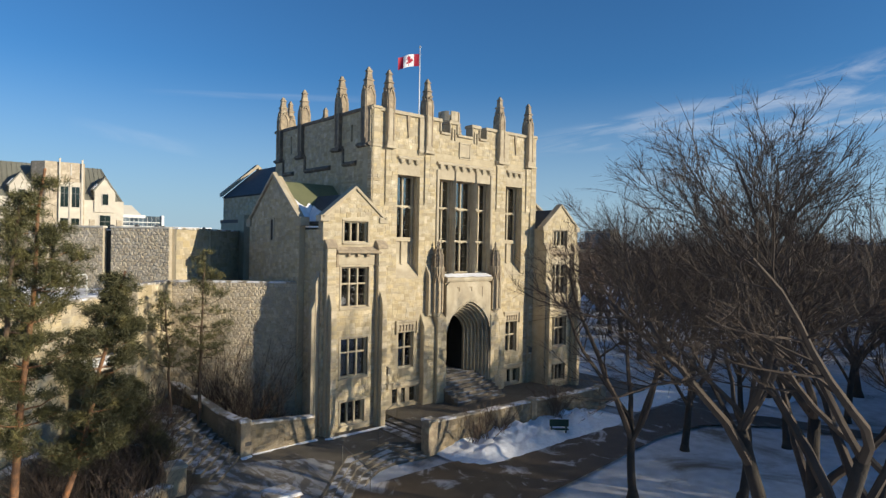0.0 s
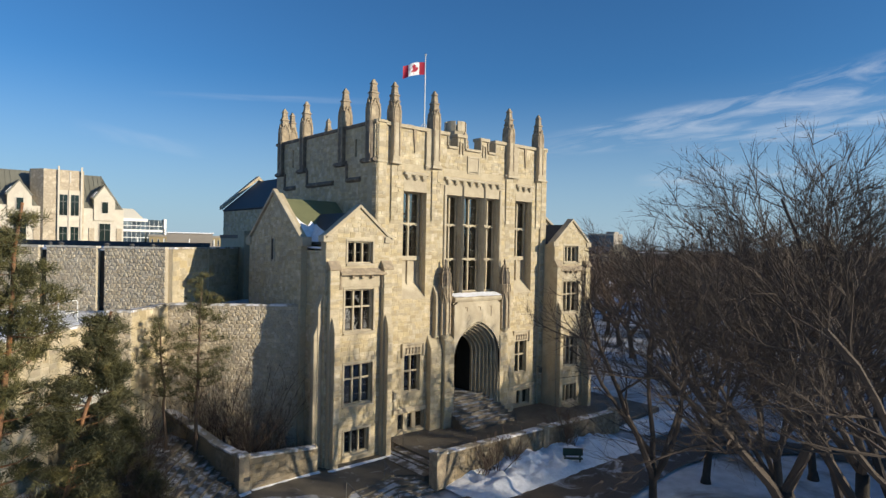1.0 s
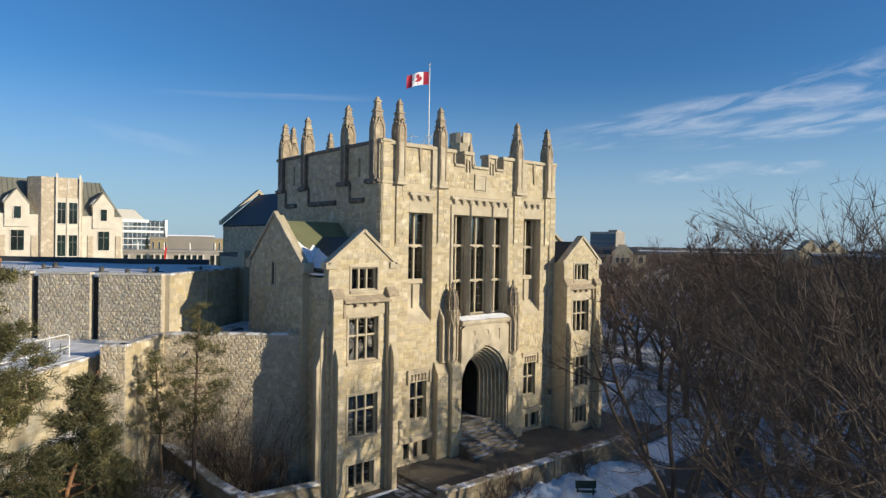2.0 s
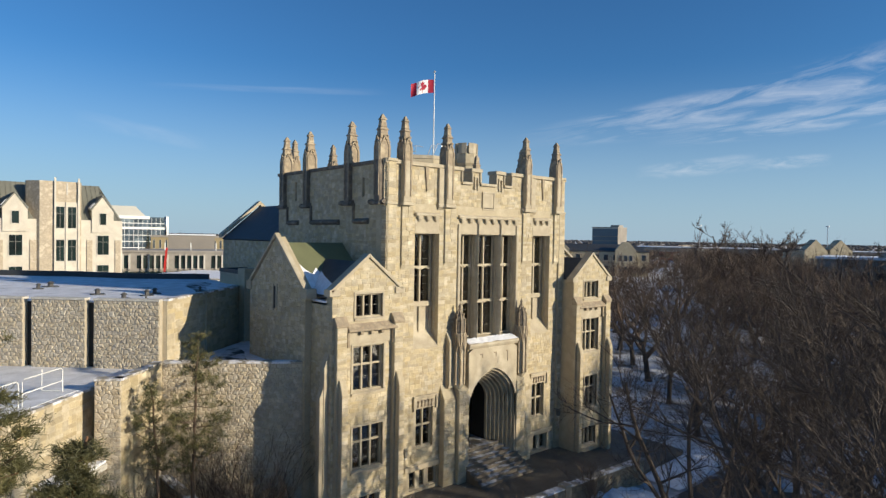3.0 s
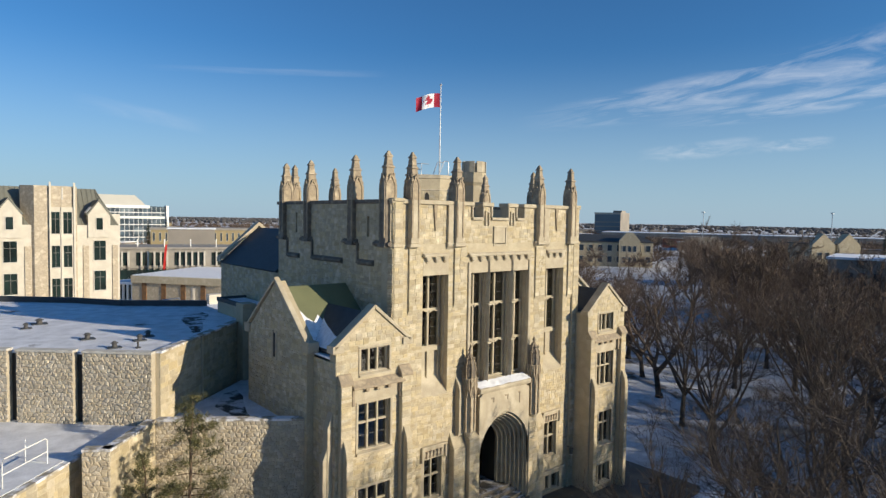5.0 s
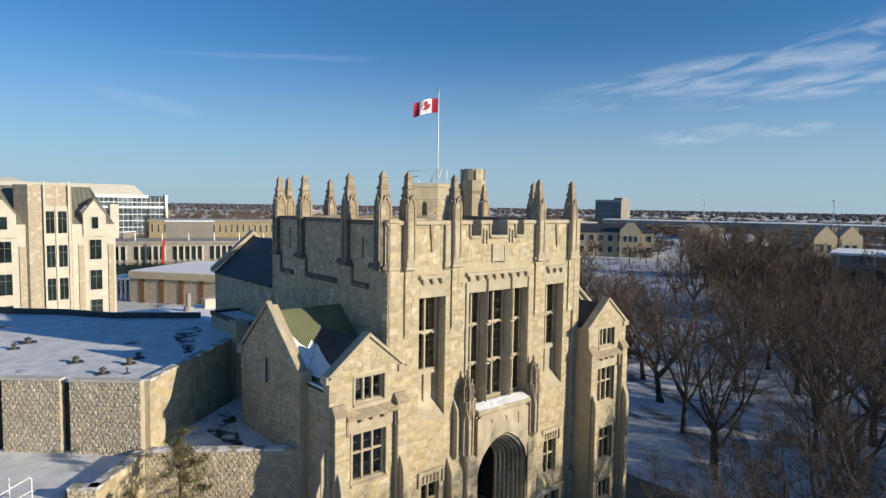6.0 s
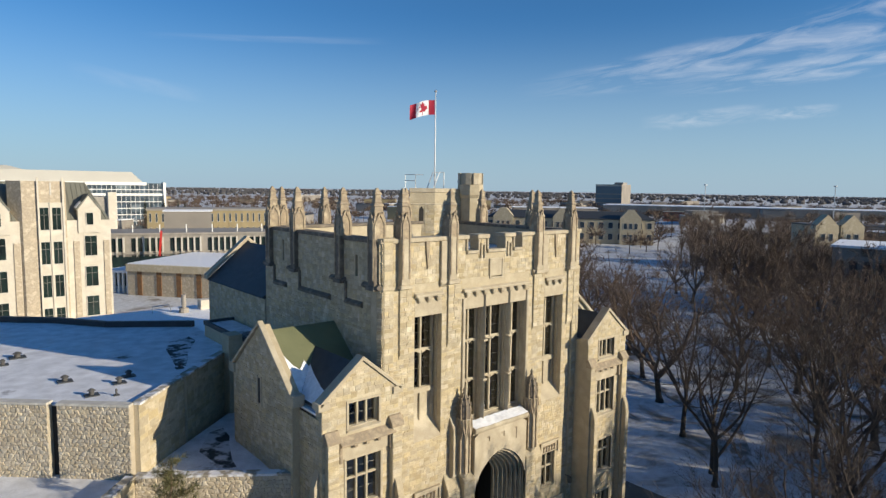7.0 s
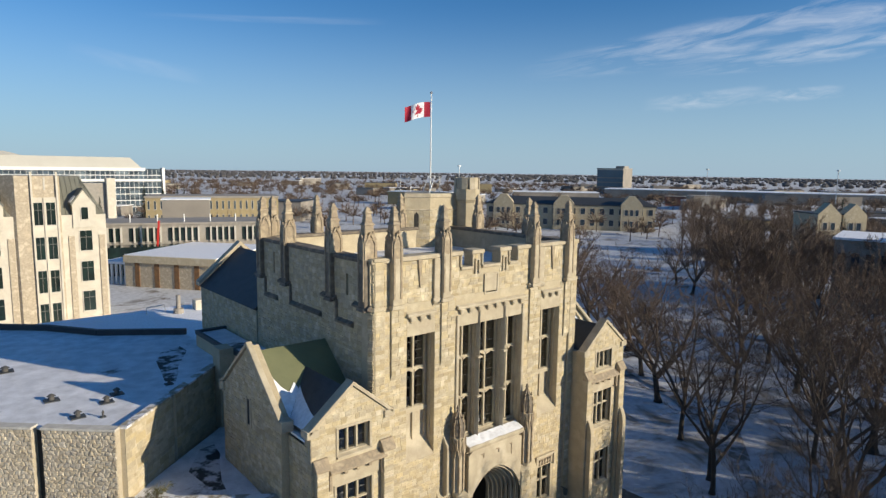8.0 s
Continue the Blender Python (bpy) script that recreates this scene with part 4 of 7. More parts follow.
# ground-floor windows beside the portal with carved heads, basement lights under
for s in (0, 1):
    f = (lambda x: 2 * XC - x) if s else (lambda x: x)
    u0, u1 = sorted((f(2.3), f(3.5)))
    window(building, (0, 0, 0), X, NY, u0, u1, 3.2, 5.4, 2, [4.42], 0.3, "small_window", label="two-light stone window with carved head")
    m = M().box(u0 - 0.12, -0.05, 5.4, u1 + 0.12, 0.2, 6.0)
    ch = part("carved_head", m, trim_mat, building, "carved limestone window head")
    for k in range(5):
        x = u0 + (u1 - u0) * (k + 0.5) / 5
        part("rosette", M().ngon(x, -0.06, 5.5, 0.09, 5.68, 0.05, 6).ngon(x, -0.06, 5.66, 0.05, 5.85, 0.09, 6), old_trim, ch)
    part("hood_mould", M().box(u0 - 0.25, -0.16, 6.0, u1 + 0.25, 0.0, 6.12).box(u0 - 0.25, -0.14, 5.3, u0 - 0.13, 0, 6.0).box(u1 + 0.13, -0.14, 5.3, u1 + 0.25, 0, 6.0), trim_mat, ch, bevel=0.02)
    u0, u1 = sorted((f(1.9), f(3.9)))
    window(building, (0, 0, 0), X, NY, u0, u1, 0.95, 1.98, 3, [], 0.3, "basement_window", bar=0.3, label="three small basement lights in stone")
    part("plinth_band", M().box(u0 - 0.4, -0.12, 2.05, u1 + 0.5, 0.0, 2.35), trim_mat, building, bevel=0.04)

# ---- portal ----
def arch_pts(hw, spring, rise, n=18):
    out = []
    for k in range(n + 1):
        a = math.pi * k / n
        c = math.cos(a)
        out.append((-hw * c, spring + rise * (max(0.0, 1 - abs(c) ** 1.5)) ** 0.58))
    return out


PY = -0.6
def arch_block(m, y0, y1, x0, x1, z0, z1, hw, spring, rise):
    """A slab with an arched opening standing on the floor."""
    pts = arch_pts(hw, spring, rise)
    pts = [(XC + a, b) for a, b in pts]
    loop_in = [(XC - hw, z0)] + pts + [(XC + hw, z0)]
    for y in (y0, y1):
        n = len(m.v)
        outer = []
        for x, z in loop_in:
            if z <= z0 + 1e-6:
                outer.append((x0 if x < XC else x1, z0))
            else:
                t = (x - (XC - hw)) / (2 * hw)
                if t < 0.12:
                    outer.append((x0, z0 + (z1 - z0) * (t / 0.12) if t > 0 else z))
                elif t > 0.88:
                    outer.append((x1, z0 + (z1 - z0) * ((1 - t) / 0.12) if t < 1 else z))
                else:
                    outer.append((x0 + (x1 - x0) * (t - 0.12) / 0.76, z1))
        m.v += [(x, y, z) for x, z in loop_in] + [(x, y, z) for x, z in outer]
        k = len(loop_in)
        for i in range(k - 1):
            m.f.append((n + i, n + i + 1, n + k + i + 1, n + k + i))
    k = len(loop_in)
    n = len(m.v) - 4 * k
    for i in range(k - 1):
        m.f.append((n + i, n + i + 1, n + 2 * k + i + 1, n + 2 * k + i))
        m.f.append((n + k + i, n + k + i + 1, n + 3 * k + i + 1, n + 3 * k + i))
    return m


m = M()
arch_block(m, PY, PY + 0.18, 5.65, 9.65, TERR - 0.1, 8.4, 1.9, 5.3, 1.8)
part("portal_front", m, trim_mat, building, "smooth limestone portal front with pointed arch")
for k in range(7):
    hw = 1.82 - 0.14 * k
    m = M()
    arch_block(m, PY + 0.18 + 0.22 * k, PY + 0.40 + 0.22 * k, 5.68, 9.62, TERR - 0.1, 7.6, hw, 5.25 - 0.05 * k, 1.72 - 0.1 * k)
    part("arch_order", m, trim_mat, building, "moulded arch order")
    rim = M()
    pts = [Vector((XC + a, PY + 0.2 + 0.22 * k, b)) for a, b in [(-hw, 1.2)] + arch_pts(hw, 5.25 - 0.05 * k, 1.72 - 0.1 * k) + [(hw, 1.2)]]
    rim.tube(pts, [0.05] * len(pts), 6)
    part("arch_moulding", rim, trim_mat, building, smooth=True)
m = M()
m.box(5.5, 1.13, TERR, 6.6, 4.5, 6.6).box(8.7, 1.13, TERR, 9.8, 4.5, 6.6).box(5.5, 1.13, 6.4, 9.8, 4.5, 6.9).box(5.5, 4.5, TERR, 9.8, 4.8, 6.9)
# the lining is coloured near-black to hold the porch's deep shade
part("porch_wall", m, dark_mat, building, "porch lining with deep shade in its colour")
part("porch_floor", M().box(6.7, 1.2, TERR, 8.6, 4.5, TERR + 1.43), step_mat, building)
m = M()
m.box(6.75, 3.9, 2.2, 7.6, 3.98, 4.6).box(7.7, 3.9, 2.2, 8.55, 3.98, 4.6)
part("entrance_door", m, dark_mat, building, "dark double entrance doors deep in the porch", bevel=0.02)
# entablature over the arch, with a snowy ledge
part("portal_block", M().box(5.68, PY + 0.18, 7.6, 9.62, 0.0, 8.4), trim_mat, building)
part("portal_cornice", M().along([(5.6, 0, 8.4), (5.6, PY - 0.05, 8.4), (5.6, PY - 0.12, 8.56), (5.6, PY - 0.12, 8.68), (5.6, 0, 8.86)], (4.1, 0, 0)), trim_mat, building, bevel=0.02)
m = M()
grid(m, 5.6, 9.7, PY - 0.08, 0.0, 40, 8, lambda x, y: 8.70 + 0.28 * (y - PY) + 0.05 + 0.05 * rel(x, y, 2.5))
solid_thing("ledge_snow", m, snow_mat, "strip of snow lying on the portal ledge", "snow", kind="stuff", smooth=True)
for a, b, c, d in ((6.55, 6.75, 7.8, 8.06), (7.65, 7.87, 7.8, 8.06), (8.7, 8.86, 7.4, 8.06)):
    part("panel_mark", M().box(a, PY - 0.03, d - 0.06, b, PY, d).box(b - 0.05, PY - 0.03, c, b, PY, d), old_trim, building, "small carved corner moulding")


def turret(s):
    """A portal flank: squared pier, stepped buttress, panelled niche shaft and carved dome."""
    mm = (lambda m: m.mirrored(XC)) if s else (lambda m: m)
    cx, cy = 5.05, -0.36
    t = part("portal_turret", mm(M().ngon(cx, cy, 6.15, 0.16, 6.5, 0.36, 8, 0.5).ngon(cx, cy, 6.5, 0.33, 9.2, 0.33, 8, 0.5).ngon(cx, cy, 9.15, 0.34, 9.4, 0.42, 8, 0.5)), trim_mat, building, "octagonal carved portal turret with domed cap", bevel=0.015)
    c = M()
    prof = [(9.4, 0.33), (9.7, 0.36), (10.0, 0.34), (10.3, 0.27), (10.52, 0.17), (10.68, 0.08)]
    for (za, ra), (zb, rb) in zip(prof, prof[1:]):
        c.ngon(cx, cy, za, ra, zb, rb, 10)
    c.ngon(cx, cy, 10.66, 0.08, 10.86, 0.045, 6)
    c.ngon(cx, cy, 10.84, 0.1, 11.05, 0.02, 6)
    part("dome_cap", mm(c), stain_shade, t, "weathered domed turret cap")
    for k in range(8):
        a = 2 * math.pi * (k + 0.5) / 8
        ca, sa = math.cos(a), math.sin(a)
        rb_ = M().tube([Vector((cx + ra * 1.03 * ca, cy + ra * 1.03 * sa, za)) for za, ra in prof], [0.03] * len(prof), 5)
        for za, ra in prof[:4]:
            rb_.ngon(cx + ra * 1.06 * ca, cy + ra * 1.06 * sa, za + 0.1, 0.035, za + 0.2, 0.05, 5)
        part("dome_rib", mm(rb_), old_trim, t)
    r = M()
    for k in range(8):
        a, a2 = 2 * math.pi * (k + 0.5) / 8, 2 * math.pi * k / 8
        p = Vector((cx + 0.36 * math.cos(a), cy + 0.36 * math.sin(a), 0))
        b = Vector((cx + 0.36 * math.cos(a2 * 2 - a), cy + 0.36 * math.sin(a2 * 2 - a), 0))
        e = Vector((cx + 0.42 * math.cos(a2), cy + 0.42 * math.sin(a2), 0))
        r.beam(p + UP * 6.5, p + UP * 9.2, 0.08, 0.08)
        r.beam(p + UP * 8.3, e + UP * 9.0, 0.07, 0.07).beam(b + UP * 8.3, e + UP * 9.0, 0.07, 0.07)
        r.ngon(e.x, e.y, 8.95, 0.05, 9.4, 0.03, 5).ngon(p.x, p.y, 9.2, 0.08, 9.75, 0.02, 5)
    tagged(part("tracery", mm(r), old_trim, t), kind="stuff")
    # pier beside the arch, panelled half shaft, stepped outer buttress
    b = M().box(4.88, PY - 0.06, 0.3, 5.66, 0.0, 6.1)
    b.along([(4.88, 0.0, 6.1), (4.88, PY - 0.06, 6.1), (4.88, -0.2, 6.45), (4.88, 0.0, 6.45)], (0.78, 0, 0))
    pr_ = part("portal_pier", mm(b), stone_wall, building, bevel=0.03)
    x0 = 4.9 if not s else 2 * XC - 5.64
    ashlar(pr_, (x0, PY - 0.06, 0), X, NY, 0.74, 0.9, 6.05, seed=160 + s, count=50, w=(0.25, 0.6), h=(0.18, 0.34), proud=0.015)
    h = M().box(4.36, -0.3, 6.3, 4.78, 0.0, 9.0).along([(4.36, 0, 9.0), (4.36, -0.3, 9.0), (4.36, 0, 9.5)], (0.42, 0, 0))
    for e in (4.36, 4.70):
        h.box(e, -0.36, 6.4, e + 0.08, -0.3, 8.9)
    part("half_shaft", mm(h), trim_mat, building, bevel=0.02)
    o = M().box(3.98, -0.42, 0.3, 4.88, 0.0, 5.7).along([(3.98, 0, 5.7), (3.98, -0.42, 5.7), (3.98, 0, 6.5)], (0.9, 0, 0))
    ob_ = part("buttress", mm(o), stone_wall, building, bevel=0.03)
    x0 = 4.0 if not s else 2 * XC - 4.86
    ashlar(ob_, (x0, -0.42, 0), X, NY, 0.86, 0.9, 5.65, seed=164 + s, count=50, w=(0.25, 0.6), h=(0.18, 0.34), proud=0.015)


turret(0)
turret(1)

# ---- gabled wings left and right of the tower ----
def wing(s):
    """The projecting gabled bay and its side gable; s mirrors it to the other side."""
    mm = (lambda m: m.mirrored(XB)) if s else (lambda m: m)
    fx = (lambda x: 2 * XB - x) if s else (lambda x: x)
    FY, BX0, BX1 = -1.1, -3.65, 0.3
    w1, w0, wa, wb = (-2.47, -0.71, 7.25, 9.48), (-2.45, -0.7, 3.4, 5.55), (-2.35, -0.81, 10.85, 12.0), (-2.39, -0.86, 0.8, 2.06)
    rects = [w1, w0, wa, wb]
    m = M()
    org, u = ((BX0, FY, 0), X) if not s else ((fx(BX1), FY, 0), X)
    base = BX0 if not s else fx(BX1)
    rel_holes = [(min(fx(a), fx(b)) - base, max(fx(a), fx(b)) - base, c, d) for a, b, c, d in rects]
    m.wall(org, X, NY, BX1 - BX0, 0, 12.15, rel_holes, 0.5)
    m.along([(fx(-3.65), FY, 12.15), (fx(0.3), FY, 12.15), (fx(-1.65), FY, 13.75)], (0, 0.5, 0))
    bay = part("bay_front", m, stone_wall, building)
    apex_u = fx(-1.65) - base
    lim = lambda z: (0.02, BX1 - BX0 - 0.02) if z < 12.15 else (apex_u - (13.7 - z) * 1.2 + 0.05, apex_u + (13.7 - z) * 1.2 - 0.05)
    label_band = (min(fx(-2.9), fx(-0.05)) - base, max(fx(-2.9), fx(-0.05)) - base, 9.48, 10.6)
    zone = [(a - 0.12, b + 0.12, c - 0.12, d + 0.1) for a, b, c, d in rel_holes] + [label_band]
    for bx in (-3.25, 0.05):
        e = fx(bx) - base
        zone.append((e - 0.27, e + 0.27, 0, 10.7))
    ashlar(bay, org, X, NY, BX1 - BX0, 0.5, 13.5, zone, seed=50 + s, lim=lim, first=lambda q: -q[2])
    for (a, b, c, d), cols, tr, nm, lb in ((w1, 3, [8.55], "window", "three-light stone window with transom"), (w0, 3, [4.75], "window", "three-light stone window with transom"),
                                           (wa, 3, [], "attic_window", "three small attic lights under the gable"), (wb, 3, [], "basement_window", "three basement lights near the ground")):
        u0, u1 = sorted((fx(a), fx(b)))
        wn_ = window(building, (0, FY, 0), X, NY, u0, u1, c, d, cols, tr, 0.28, nm, label=lb, bar=0.085)
        sill = M().along([(u0 - 0.1, FY - 0.1, c - 0.12), (u0 - 0.1, FY - 0.1, c - 0.04), (u0 - 0.1, FY + 0.2, c + 0.06), (u0 - 0.1, FY + 0.2, c - 0.12)], (u1 - u0 + 0.2, 0, 0))
        part("window_sill", sill, trim_mat, wn_)
        sur = M().box(u0 - 0.13, FY - 0.045, c, u0, FY + 0.1, d).box(u1, FY - 0.045, c, u1 + 0.13, FY + 0.1, d).box(u0 - 0.13, FY - 0.045, d, u1 + 0.13, FY + 0.1, d + 0.12)
        part("surround", sur, trim_mat, wn_, bevel=0.02)
        if nm == "attic_window":
            for k in range(3):
                x = u0 + 0.1 + (u1 - u0 - 0.2) * (k + 0.5) / 3
                part("blind", M().box(x - 0.13, FY + 0.34, d - 0.34, x + 0.13, FY + 0.36, d - 0.12), blind_mat, wn_, "small pale blind")
        if (a, b, c, d) == w0:
            for k in (1, 2):
                x = u0 + 0.1 + (u1 - u0 - 0.2) * (k + 0.5) / 3
                part("blind", M().box(x - 0.2, FY + 0.34, 3.55, x + 0.2, FY + 0.36, 4.65), blind_mat, wn_, "pale roller blind")
        if (a, b, c, d) == wb:
            for k in (0, 1):
                x = u0 + 0.1 + (u1 - u0 - 0.2) * (k + 0.5) / 3
                part("blind", M().box(x - 0.17, FY + 0.34, 0.95, x + 0.17, FY + 0.36, 1.9), blind_mat, wn_, "pale roller blind")
    # frieze, label mould and brackets over the first-floor window
    m = mm(M().box(-2.75, FY - 0.06, 9.6, -0.3, FY, 10.3))
    fz = part("frieze", m, trim_mat, building, bevel=0.01)
    m = mm(M().along([(-2.9, FY, 10.62), (-2.9, FY - 0.34, 10.34), (-2.9, FY - 0.34, 10.24), (-2.9, FY, 10.24)], (2.85, 0, 0)).box(-2.9, FY - 0.2, 9.5, -2.76, FY, 10.24).box(-0.29, FY - 0.2, 9.5, -0.1, FY, 10.24))
    part("label_mould", m, old_trim, fz, "weathered sloping label mould", bevel=0.02)
    for x in (-2.1, -1.5, -0.9):
        part("bracket", mm(M().box(x - 0.09, FY - 0.24, 10.06, x + 0.09, FY - 0.06, 10.24)), old_trim, fz, bevel=0.02)
    # buttresses with gabled caps
    for bx in (-3.25, 0.05):
        b = M()
        b.box(bx - 0.27, FY - 0.28, 0.2, bx + 0.27, FY, 10.55)
        b.box(bx - 0.17, FY - 0.6, 0.2, bx + 0.17, FY - 0.28, 7.3)
        b.along([(bx - 0.17, FY - 0.28, 8.1), (bx - 0.17, FY - 0.4, 7.95), (bx - 0.17, FY - 0.54, 7.6), (bx - 0.17, FY - 0.6, 7.3), (bx - 0.17, FY - 0.28, 7.3)], (0.34, 0, 0))
        bt = part("buttress", mm(b), stone_wall, building, bevel=0.02)
        e0, e1 = sorted((fx(bx - 0.27), fx(bx + 0.27)))
        ashlar(bt, (e0, FY - 0.28, 0), X, NY, e1 - e0, 8.1, 10.5, seed=60 + s + int(10 * bx), count=40, w=(0.3, 0.66))
        ashlar(bt, (e0 + 0.1, FY - 0.6, 0), X, NY, e1 - e0 - 0.2, 0.6, 7.2, seed=64 + s + int(10 * bx), count=60, w=(0.3, 0.56))
        c = M()
        c.along([(bx - 0.34, FY - 0.36, 10.5), (bx - 0.34, FY - 0.36, 10.62), (bx - 0.34, FY - 0.1, 10.98), (bx - 0.34, FY + 0.05, 10.98), (bx - 0.34, FY + 0.05, 10.5)], (0.68, 0, 0))
        part("buttress_cap", mm(c), old_trim, bt, "weathered sloping buttress cap", bevel=0.02)
    # gable coping
    c = M()
    for x0, x1 in ((-3.75, -1.65), (0.4, -1.65)):
        c.along([(x0, FY - 0.1, 12.08), (x1, FY - 0.1, 13.78), (x1, FY - 0.1, 13.98), (x0, FY - 0.1, 12.28)], (0, 0.55, 0))
    c.box(-3.85, FY - 0.1, 11.95, -3.3, FY + 0.45, 12.28).box(-0.05, FY - 0.1, 11.95, 0.5, FY + 0.45, 12.28)
    part("gable_coping", mm(c), trim_mat, building, bevel=0.02)
    # bay side wall and side buttresses
    m = M()
    m.box(-3.65, FY + 0.5, 0, -3.15, 0.9, 11.6)
    sw = part("bay_side", mm(m), stone_wall, building)
    part("bay_return", mm(M().box(-0.2, FY + 0.5, 0, 0.3, 0.2, 12.1)), stone_wall, building)
    if not s:
        ashlar(sw, (-3.65, 0.9, 0), NY, NX, 2.0, 0.5, 11.5, seed=71, count=150)
    b = M()
    b.box(-3.92, -0.9, 0, -3.65, -0.5, 8.6).along([(-3.92, -0.9, 8.6), (-3.65, -0.9, 8.6), (-3.65, -0.9, 9.3)], (0, 0.4, 0))
    b.box(-4.12, -0.87, 0, -3.92, -0.53, 7.2).along([(-4.12, -0.87, 7.2), (-3.92, -0.87, 7.2), (-3.92, -0.87, 7.7)], (0, 0.34, 0))
    part("side_buttress", mm(b), trim_mat, building, bevel=0.02)
    # side gable
    SX = -4.0
    y0, y1, ya = 0.85, 7.4, 4.1
    m = M()
    m.box(SX, y0, 0, SX + 0.5, y1, 11.9)
    g = part("side_gable", mm(m), stone_wall, building)
    t = M().along([(SX, y0, 11.9), (SX, y1, 11.9), (SX, ya, 14.7)], (0.5, 0, 0))
    part("gable_peak", mm(t), stone_wall, g)
    c = M()
    for a in (y0 - 0.15, y1 + 0.15):
        c.along([(SX - 0.12, a, 11.95), (SX - 0.12, ya, 14.72), (SX - 0.12, ya, 14.92), (SX - 0.12, a, 12.1)], (0.28, 0, 0))
    c.box(SX - 0.12, y0 - 0.3, 11.7, SX + 0.45, y0 + 0.3, 12.2).box(SX - 0.12, y1 - 0.3, 11.7, SX + 0.45, y1 + 0.3, 12.2)
    part("side_gable_coping", mm(c), trim_mat, building, bevel=0.02)
    part("slit_window", mm(M().box(SX - 0.02, 4.05, 10.9, SX + 0.02, 4.35, 12.1)), dark_mat, building, "narrow dark slit window")
    part("slit_surround", mm(M().box(SX - 0.05, 3.92, 10.8, SX, 4.05, 12.2).box(SX - 0.05, 4.35, 10.8, SX, 4.48, 12.2)), trim_mat, building)
    if not s:
        lim2 = lambda z: (0.02, 6.53) if z < 11.9 else (y1 - ya - (14.65 - z) * 1.16, y1 - ya + (14.65 - z) * 1.14)
        ashlar(g, (SX, y1, 0), NY, NX, y1 - y0, 7.6, 14.5, [(y1 - 4.5, y1 - 3.9, 10.75, 12.25)], seed=77, lim=lim2, first=lambda q: -q[2])
    # roofs
    r = M()
    r.along([(SX + 0.45, y0 + 0.05, 11.75), (SX + 0.45, ya, 14.4), (SX + 0.45, ya, 14.3), (SX + 0.45, y0 + 0.05, 11.65)], (3.7 + 0.1, 0, 0))
    part("side_roof_front", mm(r), green_roof, building, "olive green sheet roof")
    r = M()
    r.along([(SX + 0.45, y1 - 0.05, 11.75), (SX + 0.45, ya, 14.4), (SX + 0.45, ya, 14.3), (SX + 0.45, y1 - 0.05, 11.65)], (3.8, 0, 0))
    part("side_roof_back", mm(r), slate_roof, building)
    r = M()
    for x0 in (-3.5, 0.2):
        r.along([(x0, FY + 0.4, 11.9), (-1.65, FY + 0.4, 13.55), (-1.65, FY + 0.4, 13.45), (x0, FY + 0.4, 11.8)], (0, 4.2, 0))
    part("bay_roof", mm(r), slate_roof, building, "dark slate bay roof")
    part("valley_gutter", mm(M().box(-3.65, -0.6, 11.5, -3.2, 1.0, 11.7)), snow_mat, building, "snow-filled roof gutter")
    on_green = lambda x, y: (x, y, 11.75 + (y - y0 - 0.05) * 0.828 + 0.05)
    on_slate = lambda x, y: (x, y, 11.9 + (x + 3.5) * 0.892 + 0.05)
    ragged = [(-3.62, 1.0), (-3.5, 1.08), (-2.45, 2.2), (-2.55, 2.5), (-2.95, 2.15), (-3.2, 2.4), (-3.4, 2.8), (-3.62, 3.5)]
    part("roof_snow", mm(M().add([on_green(*p) for p in ragged], [tuple(range(8))])), snow_mat, building, "wedge of snow against the gable coping")
    ragged = [(-3.5, -0.65), (-3.05, -0.65), (-2.98, -0.2), (-2.9, 0.3), (-2.75, 0.9), (-2.6, 1.5), (-2.35, 2.3), (-3.5, 1.06)]
    part("roof_snow", mm(M().add([on_slate(*p) for p in ragged], [tuple(range(8))])), snow_mat, building, "snow lying in the roof valley")
    # body behind
    m = M()
    m.box(-3.5, 0.9, 0, 0.0, 7.0, 11.6)
    part("wing_body", mm(m), stone_wall, building)
    # lantern on the buttress
    if not s:
        la = part("wall_lantern", M().ngon(1.32, -0.35, 3.05, 0.12, 3.4, 0.16, 6).beam((1.32, 0, 3.45), (1.32, -0.36, 3.45), 0.06), frame_mat, building, "black iron wall lantern")
    else:
        la = part("wall_lantern", M().ngon(14.1, -0.35, 3.05, 0.12, 3.4, 0.16, 6).beam((14.1, 0, 3.45), (14.1, -0.36, 3.45), 0.06), frame_mat, building, "black iron wall lantern")
    part("lamp_glass", M().ngon(1.32 if not s else 14.1, -0.35, 2.95, 0.08, 3.05, 0.11, 6), blind_mat, la)


wing(0)
wing(1)

# rooftop stair house and round turret
HOUSE = [(10.85, 12.05), (12.4, 11.1), (15.2, 11.05), (15.2, 15.0), (13.2, 15.0)]
wider = lambda e: [(13.0 + (x - 13.0) * e, 13.0 + (y - 13.0) * e) for x, y in HOUSE]
m = M().prism(HOUSE, 17.2, 20.9)
ph = part("stair_house", m, stone_wall, building)
hd_, hn_ = Vector((1.55, -1.0, 0)).normalized(), Vector((-1.0, -1.55, 0)).normalized()
ashlar(ph, (10.8, 12.1, 0), hd_, hn_, 1.84, 17.4, 20.0, [(0.7, 1.15, 18.6, 19.9)], seed=90, count=60)
ashlar(ph, (12.35, 11.1, 0), Vector((2.85, -0.05, 0)).normalized(), Vector((-0.05, -2.85, 0)).normalized(), 2.85, 17.4, 20.0, seed=91, count=80)
